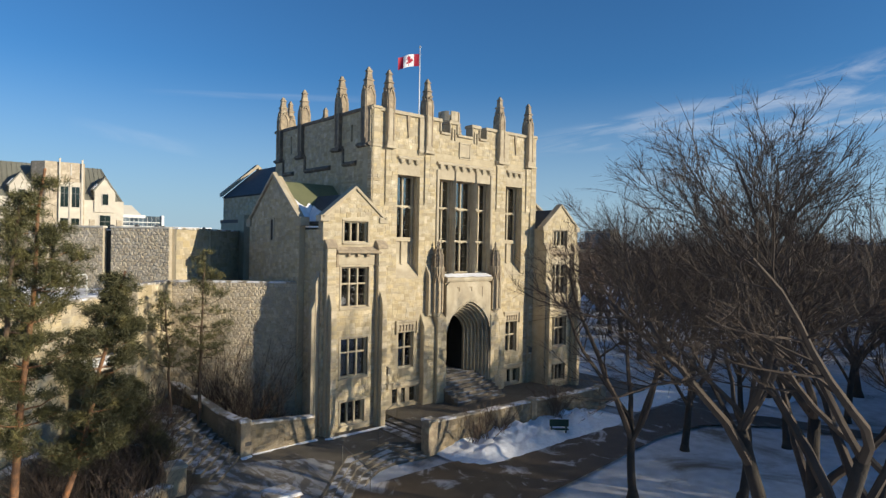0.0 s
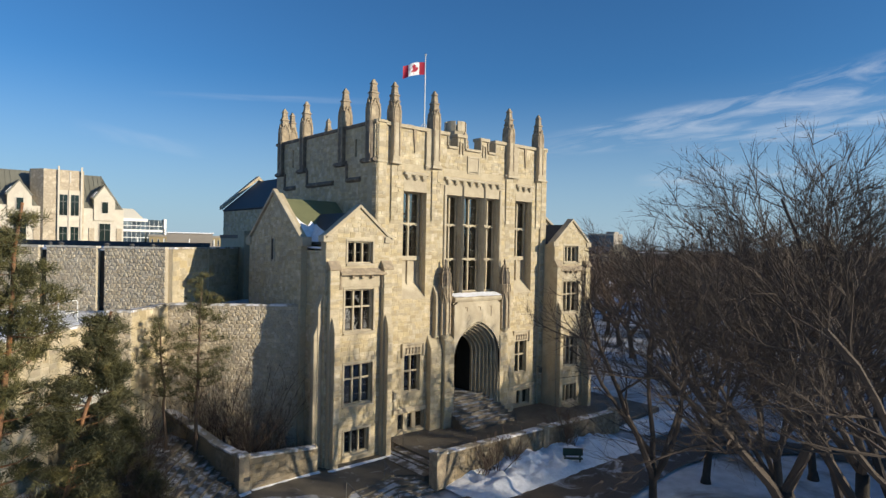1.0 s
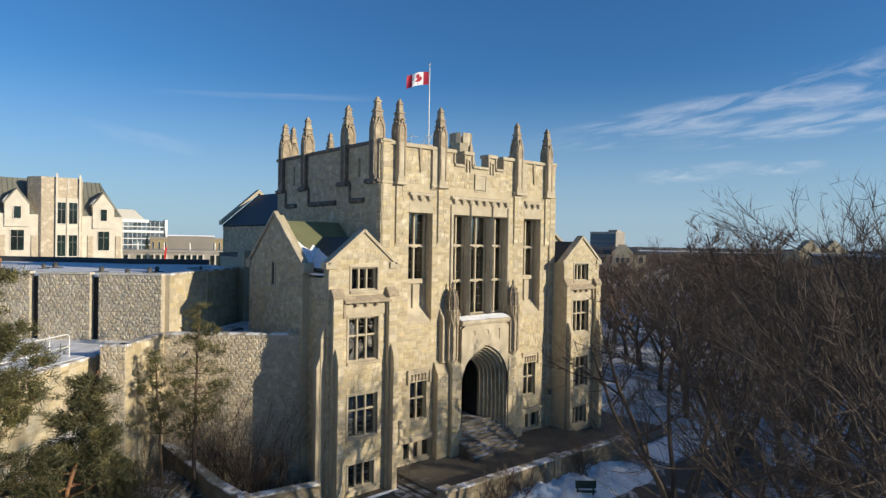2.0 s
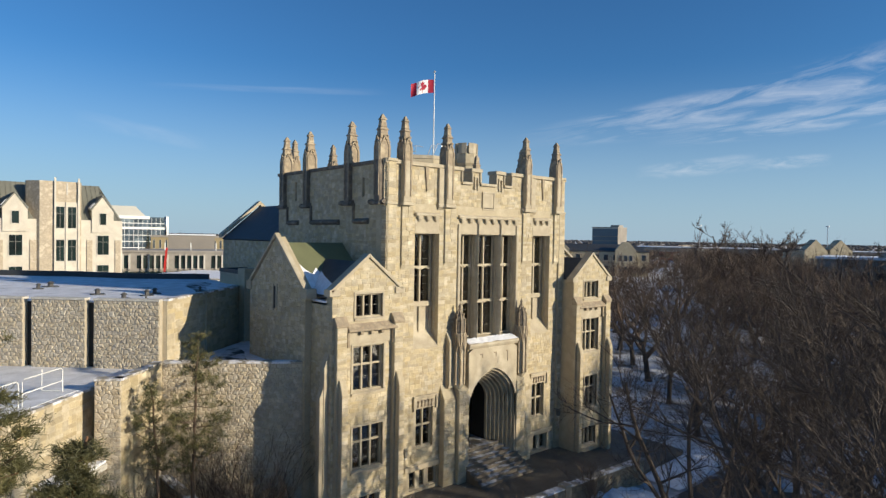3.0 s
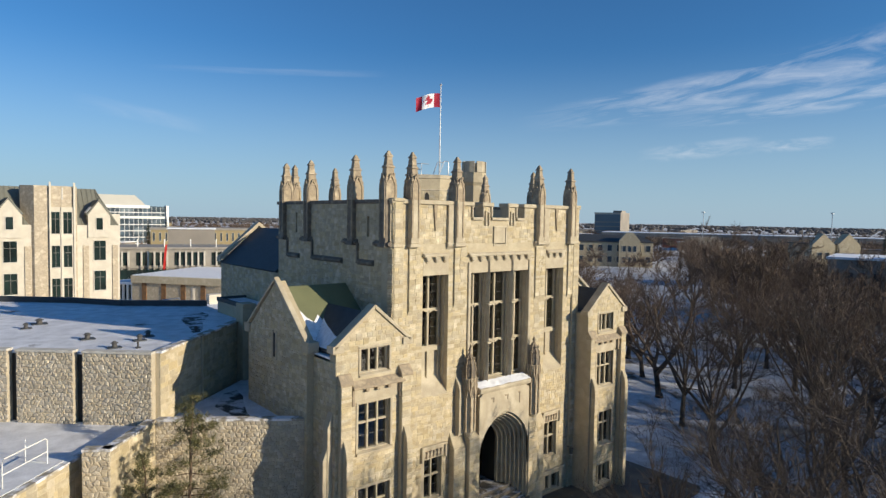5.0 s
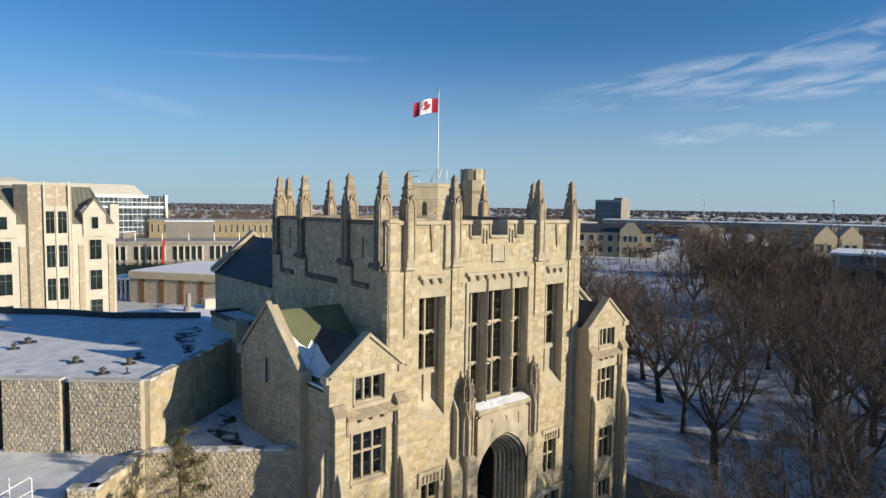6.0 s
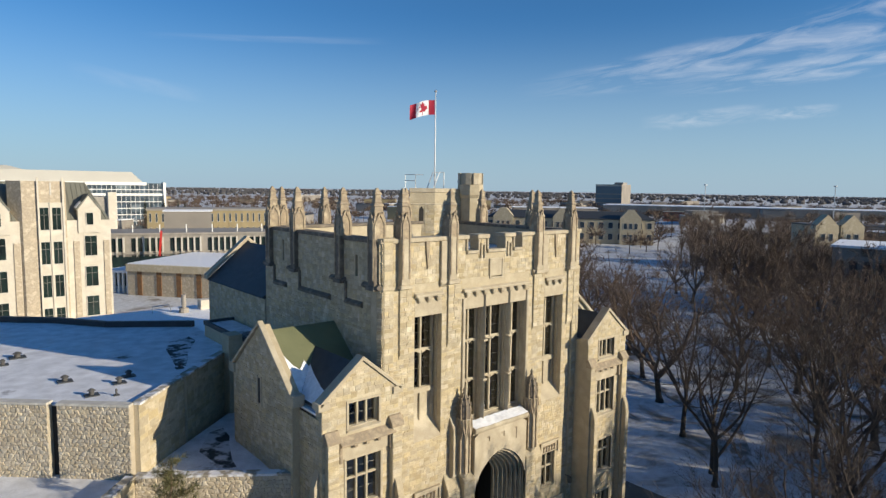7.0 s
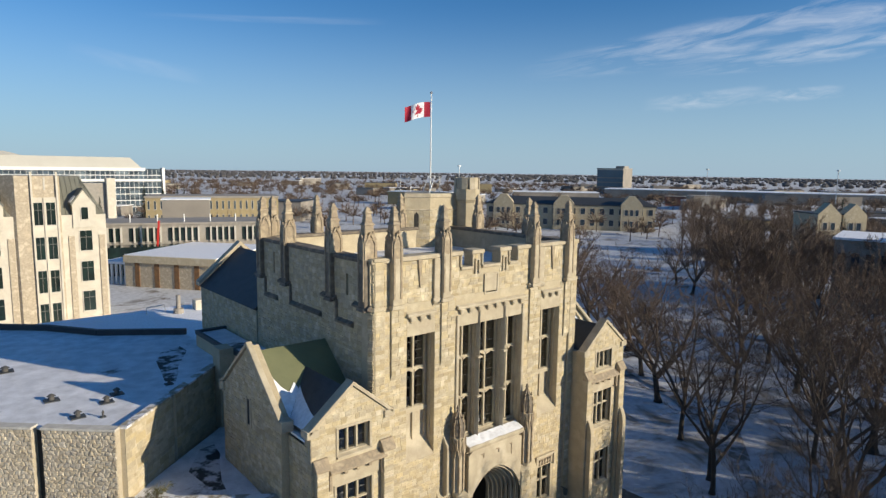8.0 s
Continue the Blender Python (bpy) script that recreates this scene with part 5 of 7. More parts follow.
part("stair_house_coping", M().prism(wider(1.03), 20.9, 21.2).prism(wider(1.02), 20.0, 20.12), trim_mat, building, bevel=0.03)
sc_ = Vector((10.8, 12.1, 0)) + hd_ * 0.92
part("slit_window", M().along([sc_ - hd_ * 0.16 + UP * 18.65, sc_ + hd_ * 0.16 + UP * 18.65, sc_ + hd_ * 0.16 + UP * 19.7, sc_ + UP * 19.9, sc_ - hd_ * 0.16 + UP * 19.7], hn_ * 0.02), dark_mat, building, "narrow dark slit window")
m = M()
m.ngon(15.5, 10.7, 15.0, 0.78, 20.6, 0.78, 8)
m.ngon(15.5, 10.7, 20.5, 0.78, 20.75, 0.95, 8)
m.ngon(15.5, 10.7, 20.75, 0.95, 21.5, 0.95, 8)
tr = part("round_turret", m, stone_wall, building, "round buff stone stair turret with battlements")
for k in range(6):
    a0 = 2 * math.pi * k / 6
    q = M().prism([(15.5 + r * math.cos(a0 + da), 10.7 + r * math.sin(a0 + da)) for r, da in ((0.95, 0), (0.95, 0.43), (0.95, 0.86), (0.68, 0.86), (0.68, 0.43), (0.68, 0))], 21.5, 22.35)
    part("merlon", q, trim_mat, tr, bevel=0.02)

# ---- hall behind the tower ----
hall = thing("rear_hall", "greystone rear hall with dark slate roof and pale gable", "building", at=(0, 12.2, 0))
m = M().prism([(-0.06, 12.25), (5.6, 12.25), (5.6, 21.8), (-0.06, 21.8)], 0, 14.4)
hw_ = part("hall_wall", m, stone_wall, hall)
ashlar(hw_, (-0.06, 21.8, 0), NY, NX, 9.5, 10.5, 14.3, seed=95, count=150)
m = M().along([(-0.25, 12.2, 14.4), (2.75, 12.2, 17.0), (2.75, 12.2, 16.85), (-0.1, 12.2, 14.3)], (0, 9.4, 0))
part("roof_slope", m, slate_roof, hall, "dark slate roof slope")
m = M().along([(5.7, 12.2, 14.4), (2.75, 12.2, 17.0), (2.75, 12.2, 16.85), (5.6, 12.2, 14.3)], (0, 9.4, 0))
part("roof_slope", m, slate_roof, hall, "dark slate roof slope")
m = M().along([(-0.1, 21.5, 14.3), (2.75, 21.5, 16.9), (5.6, 21.5, 14.3)], (0, 0.4, 0))
part("end_gable", m, stone_wall, hall)
for x0 in (-0.35, 5.85):
    part("gable_coping", M().along([(x0, 21.35, 14.45), (2.75, 21.35, 17.15), (2.75, 21.35, 17.45), (x0, 21.35, 14.75)], (0, 0.6, 0)), trim_mat, hall, "pale gable coping")
link = thing("link_block", "low stone link block with snowy roof and dark coping", "building", at=(-1, 12, 0))
part("link_wall", M().box(-2.0, 12.3, 0, -0.07, 17.3, 12.1).box(-1.9, 7.45, 0, -0.05, 12.3, 12.2), stone_wall, link)
part("pier", M().box(-2.75, 11.2, 7.8, -1.95, 12.25, 12.6), stone_wall, link)
part("roof_snow", M().box(-1.85, 12.4, 12.1, -0.2, 17.1, 12.2).box(-1.75, 7.6, 12.2, -0.1, 12.2, 12.28), roof_snow, link, "patchy snow on the link roof")
cpg = M().box(-2.05, 12.25, 12.1, -1.85, 17.35, 12.35).box(-1.95, 7.4, 12.2, -1.75, 12.25, 12.45).box(-1.85, 17.1, 12.1, -0.07, 17.35, 12.35)
part("coping", cpg, slate_roof, link, "dark metal coping")

# snowy roof between the annex and the cream block
yr = thing("middle_roof_block", "flat-roofed block under clean snow", "building", at=(-3, 33, 0))
part("wall", M().box(-14, 26, 0, 7, 41, 8.6), smooth_stone, yr)
part("roof_snow", M().box(-14.1, 25.9, 8.6, 7.1, 41.1, 8.85), snow_mat, yr, "unbroken roof snow")
part("flue", M().ngon(3.2, 38, 8.85, 0.5, 9.3, 0.45, 10).ngon(3.2, 38, 9.3, 0.22, 10.6, 0.22, 10), concrete, yr)
part("plant_box", M().box(4.9, 38.2, 8.85, 6.3, 39.2, 9.8), cream, yr)
part("pipe", M().tube([Vector((0.6, 39, 8.85)), Vector((0.6, 39, 9.5)), Vector((2.2, 39, 9.6)), Vector((2.3, 39, 8.9))], [0.06] * 4, 6), steel, yr)

# ---- fieldstone annex, set at an angle ----
annex = thing("fieldstone_annex", "low flat-roofed fieldstone annex under snow", "building", at=(-9, 6, 0))
K = Vector((-9.08, 6.12))
DL, DR = Vector((-0.737, 0.676)), Vector((0.707, 0.707))
ROOF, CAP = 11.25, 11.5
outline = [K, K + DR * 8.95, (-1.6, 14.0), (-1.6, 20.6), (-6.4, 23.9), (-8.9, 27.4), (-30, 46), K + DL * 34]
outline = [tuple(p) for p in outline]
m = M().prism(outline, 0, ROOF)
bodyA = part("annex_body", m, dark_mat, annex)
part("annex_roof", M().prism([tuple(Vector(p) * 0.999) for p in outline], ROOF, ROOF + 0.06), roof_snow, annex, "flat snow-covered roof")
d0, k = 0.0, 0
spans = []
for ln in (3.32, 2.75, 2.7, 2.7, 2.7, 2.7, 2.7):
    spans.append((d0, d0 + ln))
    d0 += ln + 0.42
nrmL = Vector((-0.676, -0.737))
for a, b in spans:
    p, q = K + DL * b, K + DL * a
    o = nrmL * 0.3
    m = M().prism([tuple(p + o), tuple(q + o), tuple(q), tuple(p)], 7.0, CAP - 0.1)
    pn = part("stone_panel", m, mortar, annex)
    part("coping", M().prism([tuple(p + o * 1.25), tuple(q + o * 1.25), tuple(q - o * 0.3), tuple(p - o * 0.3)], CAP - 0.1, CAP), coping_mat, annex)
    fieldstone(pn, tuple(p + o), tuple(q + o), 7.95, CAP - 0.1, seed=100 + k, sw=0.26, sh=0.19, count=130 if k < 2 else 0)
    k += 1
nR = Vector((0.707, -0.707))
for a, b in ((0.0, 4.05), (4.3, 8.95)):
    p, q = K + DR * a, K + DR * b
    m = M().prism([tuple(p), tuple(q), tuple(q + nR * 0.25), tuple(p + nR * 0.25)][::-1], 7.0, CAP - 0.1)
    sw_ = part("smooth_wall", m, smooth_stone, annex)
    ashlar(sw_, (*(p + nR * 0.25), 0), (*DR, 0), (*nR, 0), (q - p).length, 7.9, CAP - 0.12, seed=190 + int(a), count=90, w=(0.35, 0.95), h=(0.18, 0.4), proud=0.008)
    part("coping", M().prism([tuple(p - nR * 0.1), tuple(q - nR * 0.1), tuple(q + nR * 0.33), tuple(p + nR * 0.33)][::-1], CAP - 0.1, CAP), coping_snow, annex)
m = M()
for a, b in (((-1.6, 20.6), (-6.4, 23.9)), ((-6.4, 23.9), (-8.9, 27.4)), ((-8.9, 27.4), (-30, 46))):
    m.beam((*a, ROOF + 0.2), (*b, ROOF + 0.2), 0.3, 0.5)
part("rear_upstand", m, slate_roof, annex, "dark roof upstand")

part("gravel_patch", M().prism([(-4.3, 17.04), (-5.0, 15.4), (-5.29, 13.54), (-5.64, 11.5), (-5.18, 11.14), (-4.6, 12.6), (-4.26, 13.74), (-3.4, 15.4), (-2.87, 16.53), (-2.89, 17.77)], ROOF + 0.055, ROOF + 0.068), gravel_patch, annex, "bare wet gravel thawed clear of snow", fix=True)

# lower wing
lower = thing("lower_annex_wing", "lower annex wing with snowy roof terrace", "building", at=(-12, 2.4, 0))
A, B, C, Dp, E = (-12.7, 2.95), (-11.8, 2.35), (-9.4, 5.0), (-4.0, 1.05), (-12.6, 4.0)
FW = Vector((0.695, 0.719))
fe = Vector(E) - FW * 26
wing_in = Vector((-0.719, 0.695))
m = M().prism([(-12.45, 4.3), (-11.75, 2.7), (-9.4, 5.3), (-4.1, 1.4), (-3.9, 7.5), (-2, 12), (-9, 6.1), (-34, 29), tuple(fe + Vector((-0.4, 0.5)))], 4.95, 7.95)
e3 = Vector(E) - FW * 3.7
m.prism([tuple(fe + wing_in * 0.3), tuple(e3 + wing_in * 0.3), tuple(e3 + wing_in * 3.0), (-12.0, 7.0), (-11.75, 2.7), (-9.4, 5.3), (-4.1, 1.4), (-3.9, 7.5), (-2, 12), (-9, 6.1), (-34, 29)], 0, 4.95)
lb_ = part("wing_body", m, smooth_stone, lower)
part("roof_snow", M().prism([(-12.5, 4.4), (-11.75, 2.75), (-9.4, 5.4), (-4.1, 1.5), (-3.9, 7.5), (-2, 12), (-9, 6.1), (-34, 29), tuple(fe + Vector((-0.5, 0.6)))], 7.95, 8.02), roof_snow, lower, "snow on the low flat roof")


def parapet(a, b, z0, z1, t, matl, name="parapet"):
    a, b = Vector(a), Vector(b)
    d = (b - a).normalized()
    s = Vector((-d.y, d.x)) * t
    pb = part(name, M().prism([tuple(a), tuple(b), tuple(b + s), tuple(a + s)], z0, z1 - 0.1), matl, lower)
    if matl is smooth_stone:
        ashlar(pb, (*a, 0), (*d, 0), (d.y, -d.x, 0), (b - a).length, z0 + 0.1, z1 - 0.12, seed=180 + int(abs(a.x) * 7), count=100, w=(0.35, 0.95), h=(0.18, 0.4), proud=0.008, first=lambda q: -q[2])
    s2 = s.normalized() * 0.05
    part("coping", M().prism([tuple(a - s2), tuple(b - s2), tuple(b + s + s2), tuple(a + s + s2)], z1 - 0.1, z1), coping_snow, lower)
    return pb


pw = parapet(A, B, 0, 8.6, 0.35, mortar)
fieldstone(pw, A, B, 0.5, 8.5, seed=121, sw=0.26, sh=0.2, count=100)
parapet(B, C, 0, 8.6, 0.35, smooth_stone)
rw = parapet(C, Dp, 0, 8.6, 0.35, mortar)
fieldstone(rw, C, Dp, 0.3, 8.5, seed=122, sw=0.25, sh=0.19)
EA = Vector(E) - FW * 3.7
parapet(tuple(fe), tuple(EA), 0, 8.0, 0.3, smooth_stone)
parapet(tuple(EA), E, 4.9, 8.0, 0.3, smooth_stone, "lintel_wall")
FN_ = Vector((0.719, -0.695))
# recessed entrance: soffit, back wall with shade painted near-black, framed doors, canopy
part("recess_wall", M().prism([tuple(EA - FN_ * 2.6), tuple(Vector(E) - FN_ * 2.6), tuple(Vector(E) - FN_ * 2.9), tuple(EA - FN_ * 2.9)][::-1], 0, 4.9), dark_mat, lower, "shaded recess wall")
for k in range(3):
    p = EA + FW * (0.4 + 1.05 * k) - FN_ * 2.55
    dr = part("entrance_door", M().beam((*p, 1.95), (*p, 4.2), 0.09).beam((*(p + FW * 0.95), 1.95), (*(p + FW * 0.95), 4.2), 0.09).beam((*p, 4.2), (*(p + FW * 0.95), 4.2), 0.09).beam((*p, 2.9), (*(p + FW * 0.95), 2.9), 0.07), frame_mat, lower, "glazed metal entrance door")
    part("pane", M().prism([tuple(p), tuple(p + FW * 0.95), tuple(p + FW * 0.95 + FN_ * 0.02), tuple(p + FN_ * 0.02)], 1.95, 4.2), blue_glass, dr)
part("canopy", M().prism([tuple(EA + FN_ * 1.2 - FW * 0.2), tuple(Vector(E) + FN_ * 1.2 + FW * 0.1), tuple(Vector(E) + FN_ * 0.02 + FW * 0.1), tuple(EA + FN_ * 0.02 - FW * 0.2)], 4.75, 5.0), coping_mat, lower, "flat entrance canopy", bevel=0.02)
part("canopy_snow", M().prism([tuple(EA + FN_ * 1.14 - FW * 0.12), tuple(Vector(E) + FN_ * 1.14), tuple(Vector(E) + FN_ * 0.1), tuple(EA + FN_ * 0.1 - FW * 0.12)], 5.0, 5.12), snow_mat, lower, "snow on the canopy", bevel=0.03)
part("gravel_patch", M().prism([(-5.46, 7.87), (-5.94, 7.08), (-5.82, 5.88), (-5.7, 4.49), (-5.16, 4.3), (-5.01, 5.23), (-4.44, 7.04), (-4.05, 8.0), (-3.9, 9.3), (-4.7, 9.14)], 8.0, 8.03), gravel_patch, lower, "bare wet gravel thawed clear of snow", fix=True)
# roof railing on the lower wing
rail = thing("roof_guard_rail", "white tubular guard rail on the snowy roof", "railing", at=(-14, 3.4, 8.0))
inn = Vector((-0.719, 0.695)) * 0.7
for k in range(5):
    q0, q1 = Vector(E) - FW * (0.9 + 2.5 * k) + inn, Vector(E) - FW * (0.9 + 2.5 * k + 2.3) + inn
    part("rail_panel", M().tube([Vector((*q0, 8.0)), Vector((*q0, 8.95)), Vector((*(q0 - FW * 0.12), 9.05)), Vector((*(q1 + FW * 0.12), 9.05)), Vector((*q1, 8.95)), Vector((*q1, 8.0))], [0.028] * 6, 6).tube([Vector((*q0, 8.5)), Vector((*q1, 8.5))], [0.024] * 2, 6), white_paint, rail, smooth=True)
    part("rail_post", M().tube([Vector((*(q0 + inn * 1.3), 8.0)), Vector((*(q0 + inn * 1.3), 8.95))], [0.025] * 2, 6).beam((*(q0 + inn * 1.3), 8.06), (*(q0 + inn * 0.1), 8.06), 0.05), white_paint, rail)

# vents on the annex roof
def vent(x, y, big, z=ROOF + 0.06):
    big = big * 0.8
    v = thing("roof_vent", "squat grey metal roof vent in the snow", "vent", "roof vents", at=(x, y, z))
    part("curb", M().box(x - 0.42 * big, y - 0.36 * big, z, x + 0.42 * big, y + 0.36 * big, z + 0.05), slate_roof, v, "dark bare patch round the vent")
    part("hood", M().ngon(x, y, z + 0.04, 0.17 * big, z + 0.26, 0.15 * big, 10).ngon(x, y, z + 0.24, 0.26 * big, z + 0.34, 0.08 * big, 10), dull_metal, v)


for x, y, b in ((-10.8, 12.0, 1.0), (-10.2, 8.9, 0.9), (-8.75, 10.1, 0.9), (-8.1, 11.0, 0.9), (-12.1, 18.5, 1.2), (-12.9, 17.2, 0.8), (-5.6, 10.9, 0.6), (-9.3, 8.2, 0.35)):
    vent(x, y, b)

# ---- flag pole and flag ----
PX, PYY = 14.26, 13.4
pole = thing("flag_pole", "white flag pole standing on the stair house", "flagpole", at=(PX, PYY, 21.2))
part("shaft", M().tube([Vector((PX, PYY, 21.2)), Vector((PX, PYY, 25)), Vector((PX, PYY, 28.45))], [0.06, 0.05, 0.035], 8), white_paint, pole, smooth=True)
part("finial", M().ngon(PX, PYY, 28.42, 0.09, 28.5, 0.11, 8).ngon(PX, PYY, 28.5, 0.11, 28.6, 0.03, 8), steel, pole)
part("collar", M().ngon(PX, PYY, 22.1, 0.09, 22.25, 0.09, 8), steel, pole)
lad = thing("roof_ladder_rail", "galvanised roof access rails", "railing", at=(13.6, 12.5, 21.2))
part("frame", M().tube([Vector((13.0, 12.0, 21.2)), Vector((13.9, 12.4, 22.4)), Vector((14.5, 12.6, 22.4)), Vector((14.5, 12.6, 21.2))], [0.035] * 4, 6).tube([Vector((13.2, 13.0, 21.2)), Vector((14.0, 13.3, 22.4)), Vector((14.6, 13.4, 22.4))], [0.035] * 3, 6), steel, lad)
part("stile", M().tube([Vector((12.5, 13.5, 21.2)), Vector((12.5, 13.5, 22.2)), Vector((12.5, 14.8, 22.2)), Vector((12.5, 14.8, 21.2))], [0.03] * 4, 6).tube([Vector((12.5, 13.5, 21.75)), Vector((12.5, 14.8, 21.75))], [0.025] * 2, 6).tube([Vector((12.5, 13.5, 22.2)), Vector((13.3, 13.6, 22.2))], [0.025] * 2, 6), steel, lad)

flag = thing("national_flag", "red and white flag with red leaf streaming from the pole", "flag", at=(PX, PYY, 27.2))
FD, FL, FH = Vector((-0.86, 0.51, 0)).normalized(), 1.95, 1.08
FN = Vector((FD.y, -FD.x, 0))


def flag_pt(u, v, off=0.0):
    """A point of the waving cloth: u along it, v up it, both 0 to 1."""
    w = 0.11 * u ** 0.7 * math.sin(7.5 * u + 1.2 * v) + 0.03 * math.sin(15 * u + 2 * v) * u
    return Vector((PX, PYY, 26.75)) + FD * (0.06 + FL * u * 0.97) + FN * (w + off) + UP * (FH * v - 0.34 * u * u - 0.1 * u + 0.05 * math.sin(6 * u) * u)


def cloth(name, u0, u1, matl, lbl):
    m = M()
    n, k = 14, 10
    for side in (0.006, -0.006):
        base = len(m.v)
        for i in range(n + 1):
            for j in range(k + 1):
                m.v.append(tuple(flag_pt(u0 + (u1 - u0) * i / n, j / k, side)))
        for i in range(n):
            for j in range(k):
                a = base + i * (k + 1) + j
                m.f.append((a, a + 1, a + k + 2, a + k + 1))
    return part(name, m, matl, flag, lbl, fix=False, smooth=True)


cloth("hoist_band", 0.0, 0.25, flag_red, "red hoist band")
mid = cloth("middle_field", 0.25, 0.75, flag_white, "white middle field")
cloth("fly_band", 0.75, 1.0, flag_red, "red fly band")
half = [(0.0, 0.95), (0.09, 0.79), (0.17, 0.83), (0.13, 0.57), (0.24, 0.68), (0.27, 0.61), (0.38, 0.63), (0.34, 0.52), (0.39, 0.48), (0.2, 0.32), (0.22, 0.26), (0.02, 0.29), (0.02, 0.06)]
leaf = half + [(-a, b) for a, b in half[::-1][:-1]]
m = M()
for off in (0.016, -0.016):
    base = len(m.v)
    m.v.append(tuple(flag_pt(0.5, 0.5, off)))
    m.v += [tuple(flag_pt(0.5 + a * FH / FL * 0.95, b, off)) for a, b in leaf]
    n = len(leaf)
    m.f += [(base, base + 1 + i, base + 1 + (i + 1) % n) for i in range(n)]
part("leaf", m, flag_red, mid, "red leaf")

# ---- sign in the snow ----
sg = thing("notice_sign", "dark green notice board standing in snow", "sign", at=(8.0, -7.9, 0.3))
SU, SN = Vector((0.77, -0.64, 0)), Vector((-0.64, -0.77, 0))
SC = Vector((8.0, -7.9, 0))
part("board", M().along([SC - SU * 0.55 + UP * 0.5, SC + SU * 0.55 + UP * 0.5, SC + SU * 0.55 + UP * 0.9, SC - SU * 0.55 + UP * 0.9], -SN * 0.07), sign_mat, sg, bevel=0.01)
part("ledge", M().along([SC - SU * 0.5 + UP * 0.36, SC + SU * 0.5 + UP * 0.36, SC + SU * 0.5 + UP * 0.42, SC - SU * 0.5 + UP * 0.42], SN * 0.22), sign_mat, sg)
for e in (-0.42, 0.42):
    part("post", M().beam(SC + SU * e - SN * 0.1 + UP * 0.1, SC + SU * e - SN * 0.1 + UP * 0.85, 0.07), sign_mat, sg)


# ---- handrails ----
def handrail(pts, label):
    h = thing("handrail", label, "railing", at=pts[0])
    P_ = [Vector(p) for p in pts]
    part("rail", M().tube([p + UP * 0.9 for p in P_], [0.025] * len(P_), 6), frame_mat, h)
    for p in P_:
        part("post", M().tube([p, p + UP * 0.9], [0.022] * 2, 6), frame_mat, h)


handrail([(-4.9, -5.4, PLAZA), (-4.95, -6.6, 0.25), (-5.0, -7.85, 0.05)], "dark metal handrail beside the broad steps")
handrail([(-2.1, -4.35, PLAZA), (-2.3, -5.8, 0.05)], "dark metal handrail beside the broad steps")
handrail([(0.4, -1.6, PLAZA), (1.1, -1.6, TERR)], "dark metal handrail at the terrace edge")
handrail([(-9.2, -2.75, PLAZA), (-10.4, -1.5, 1.2), (-11.7, -0.15, 1.95)], "dark metal handrail along the side stair")

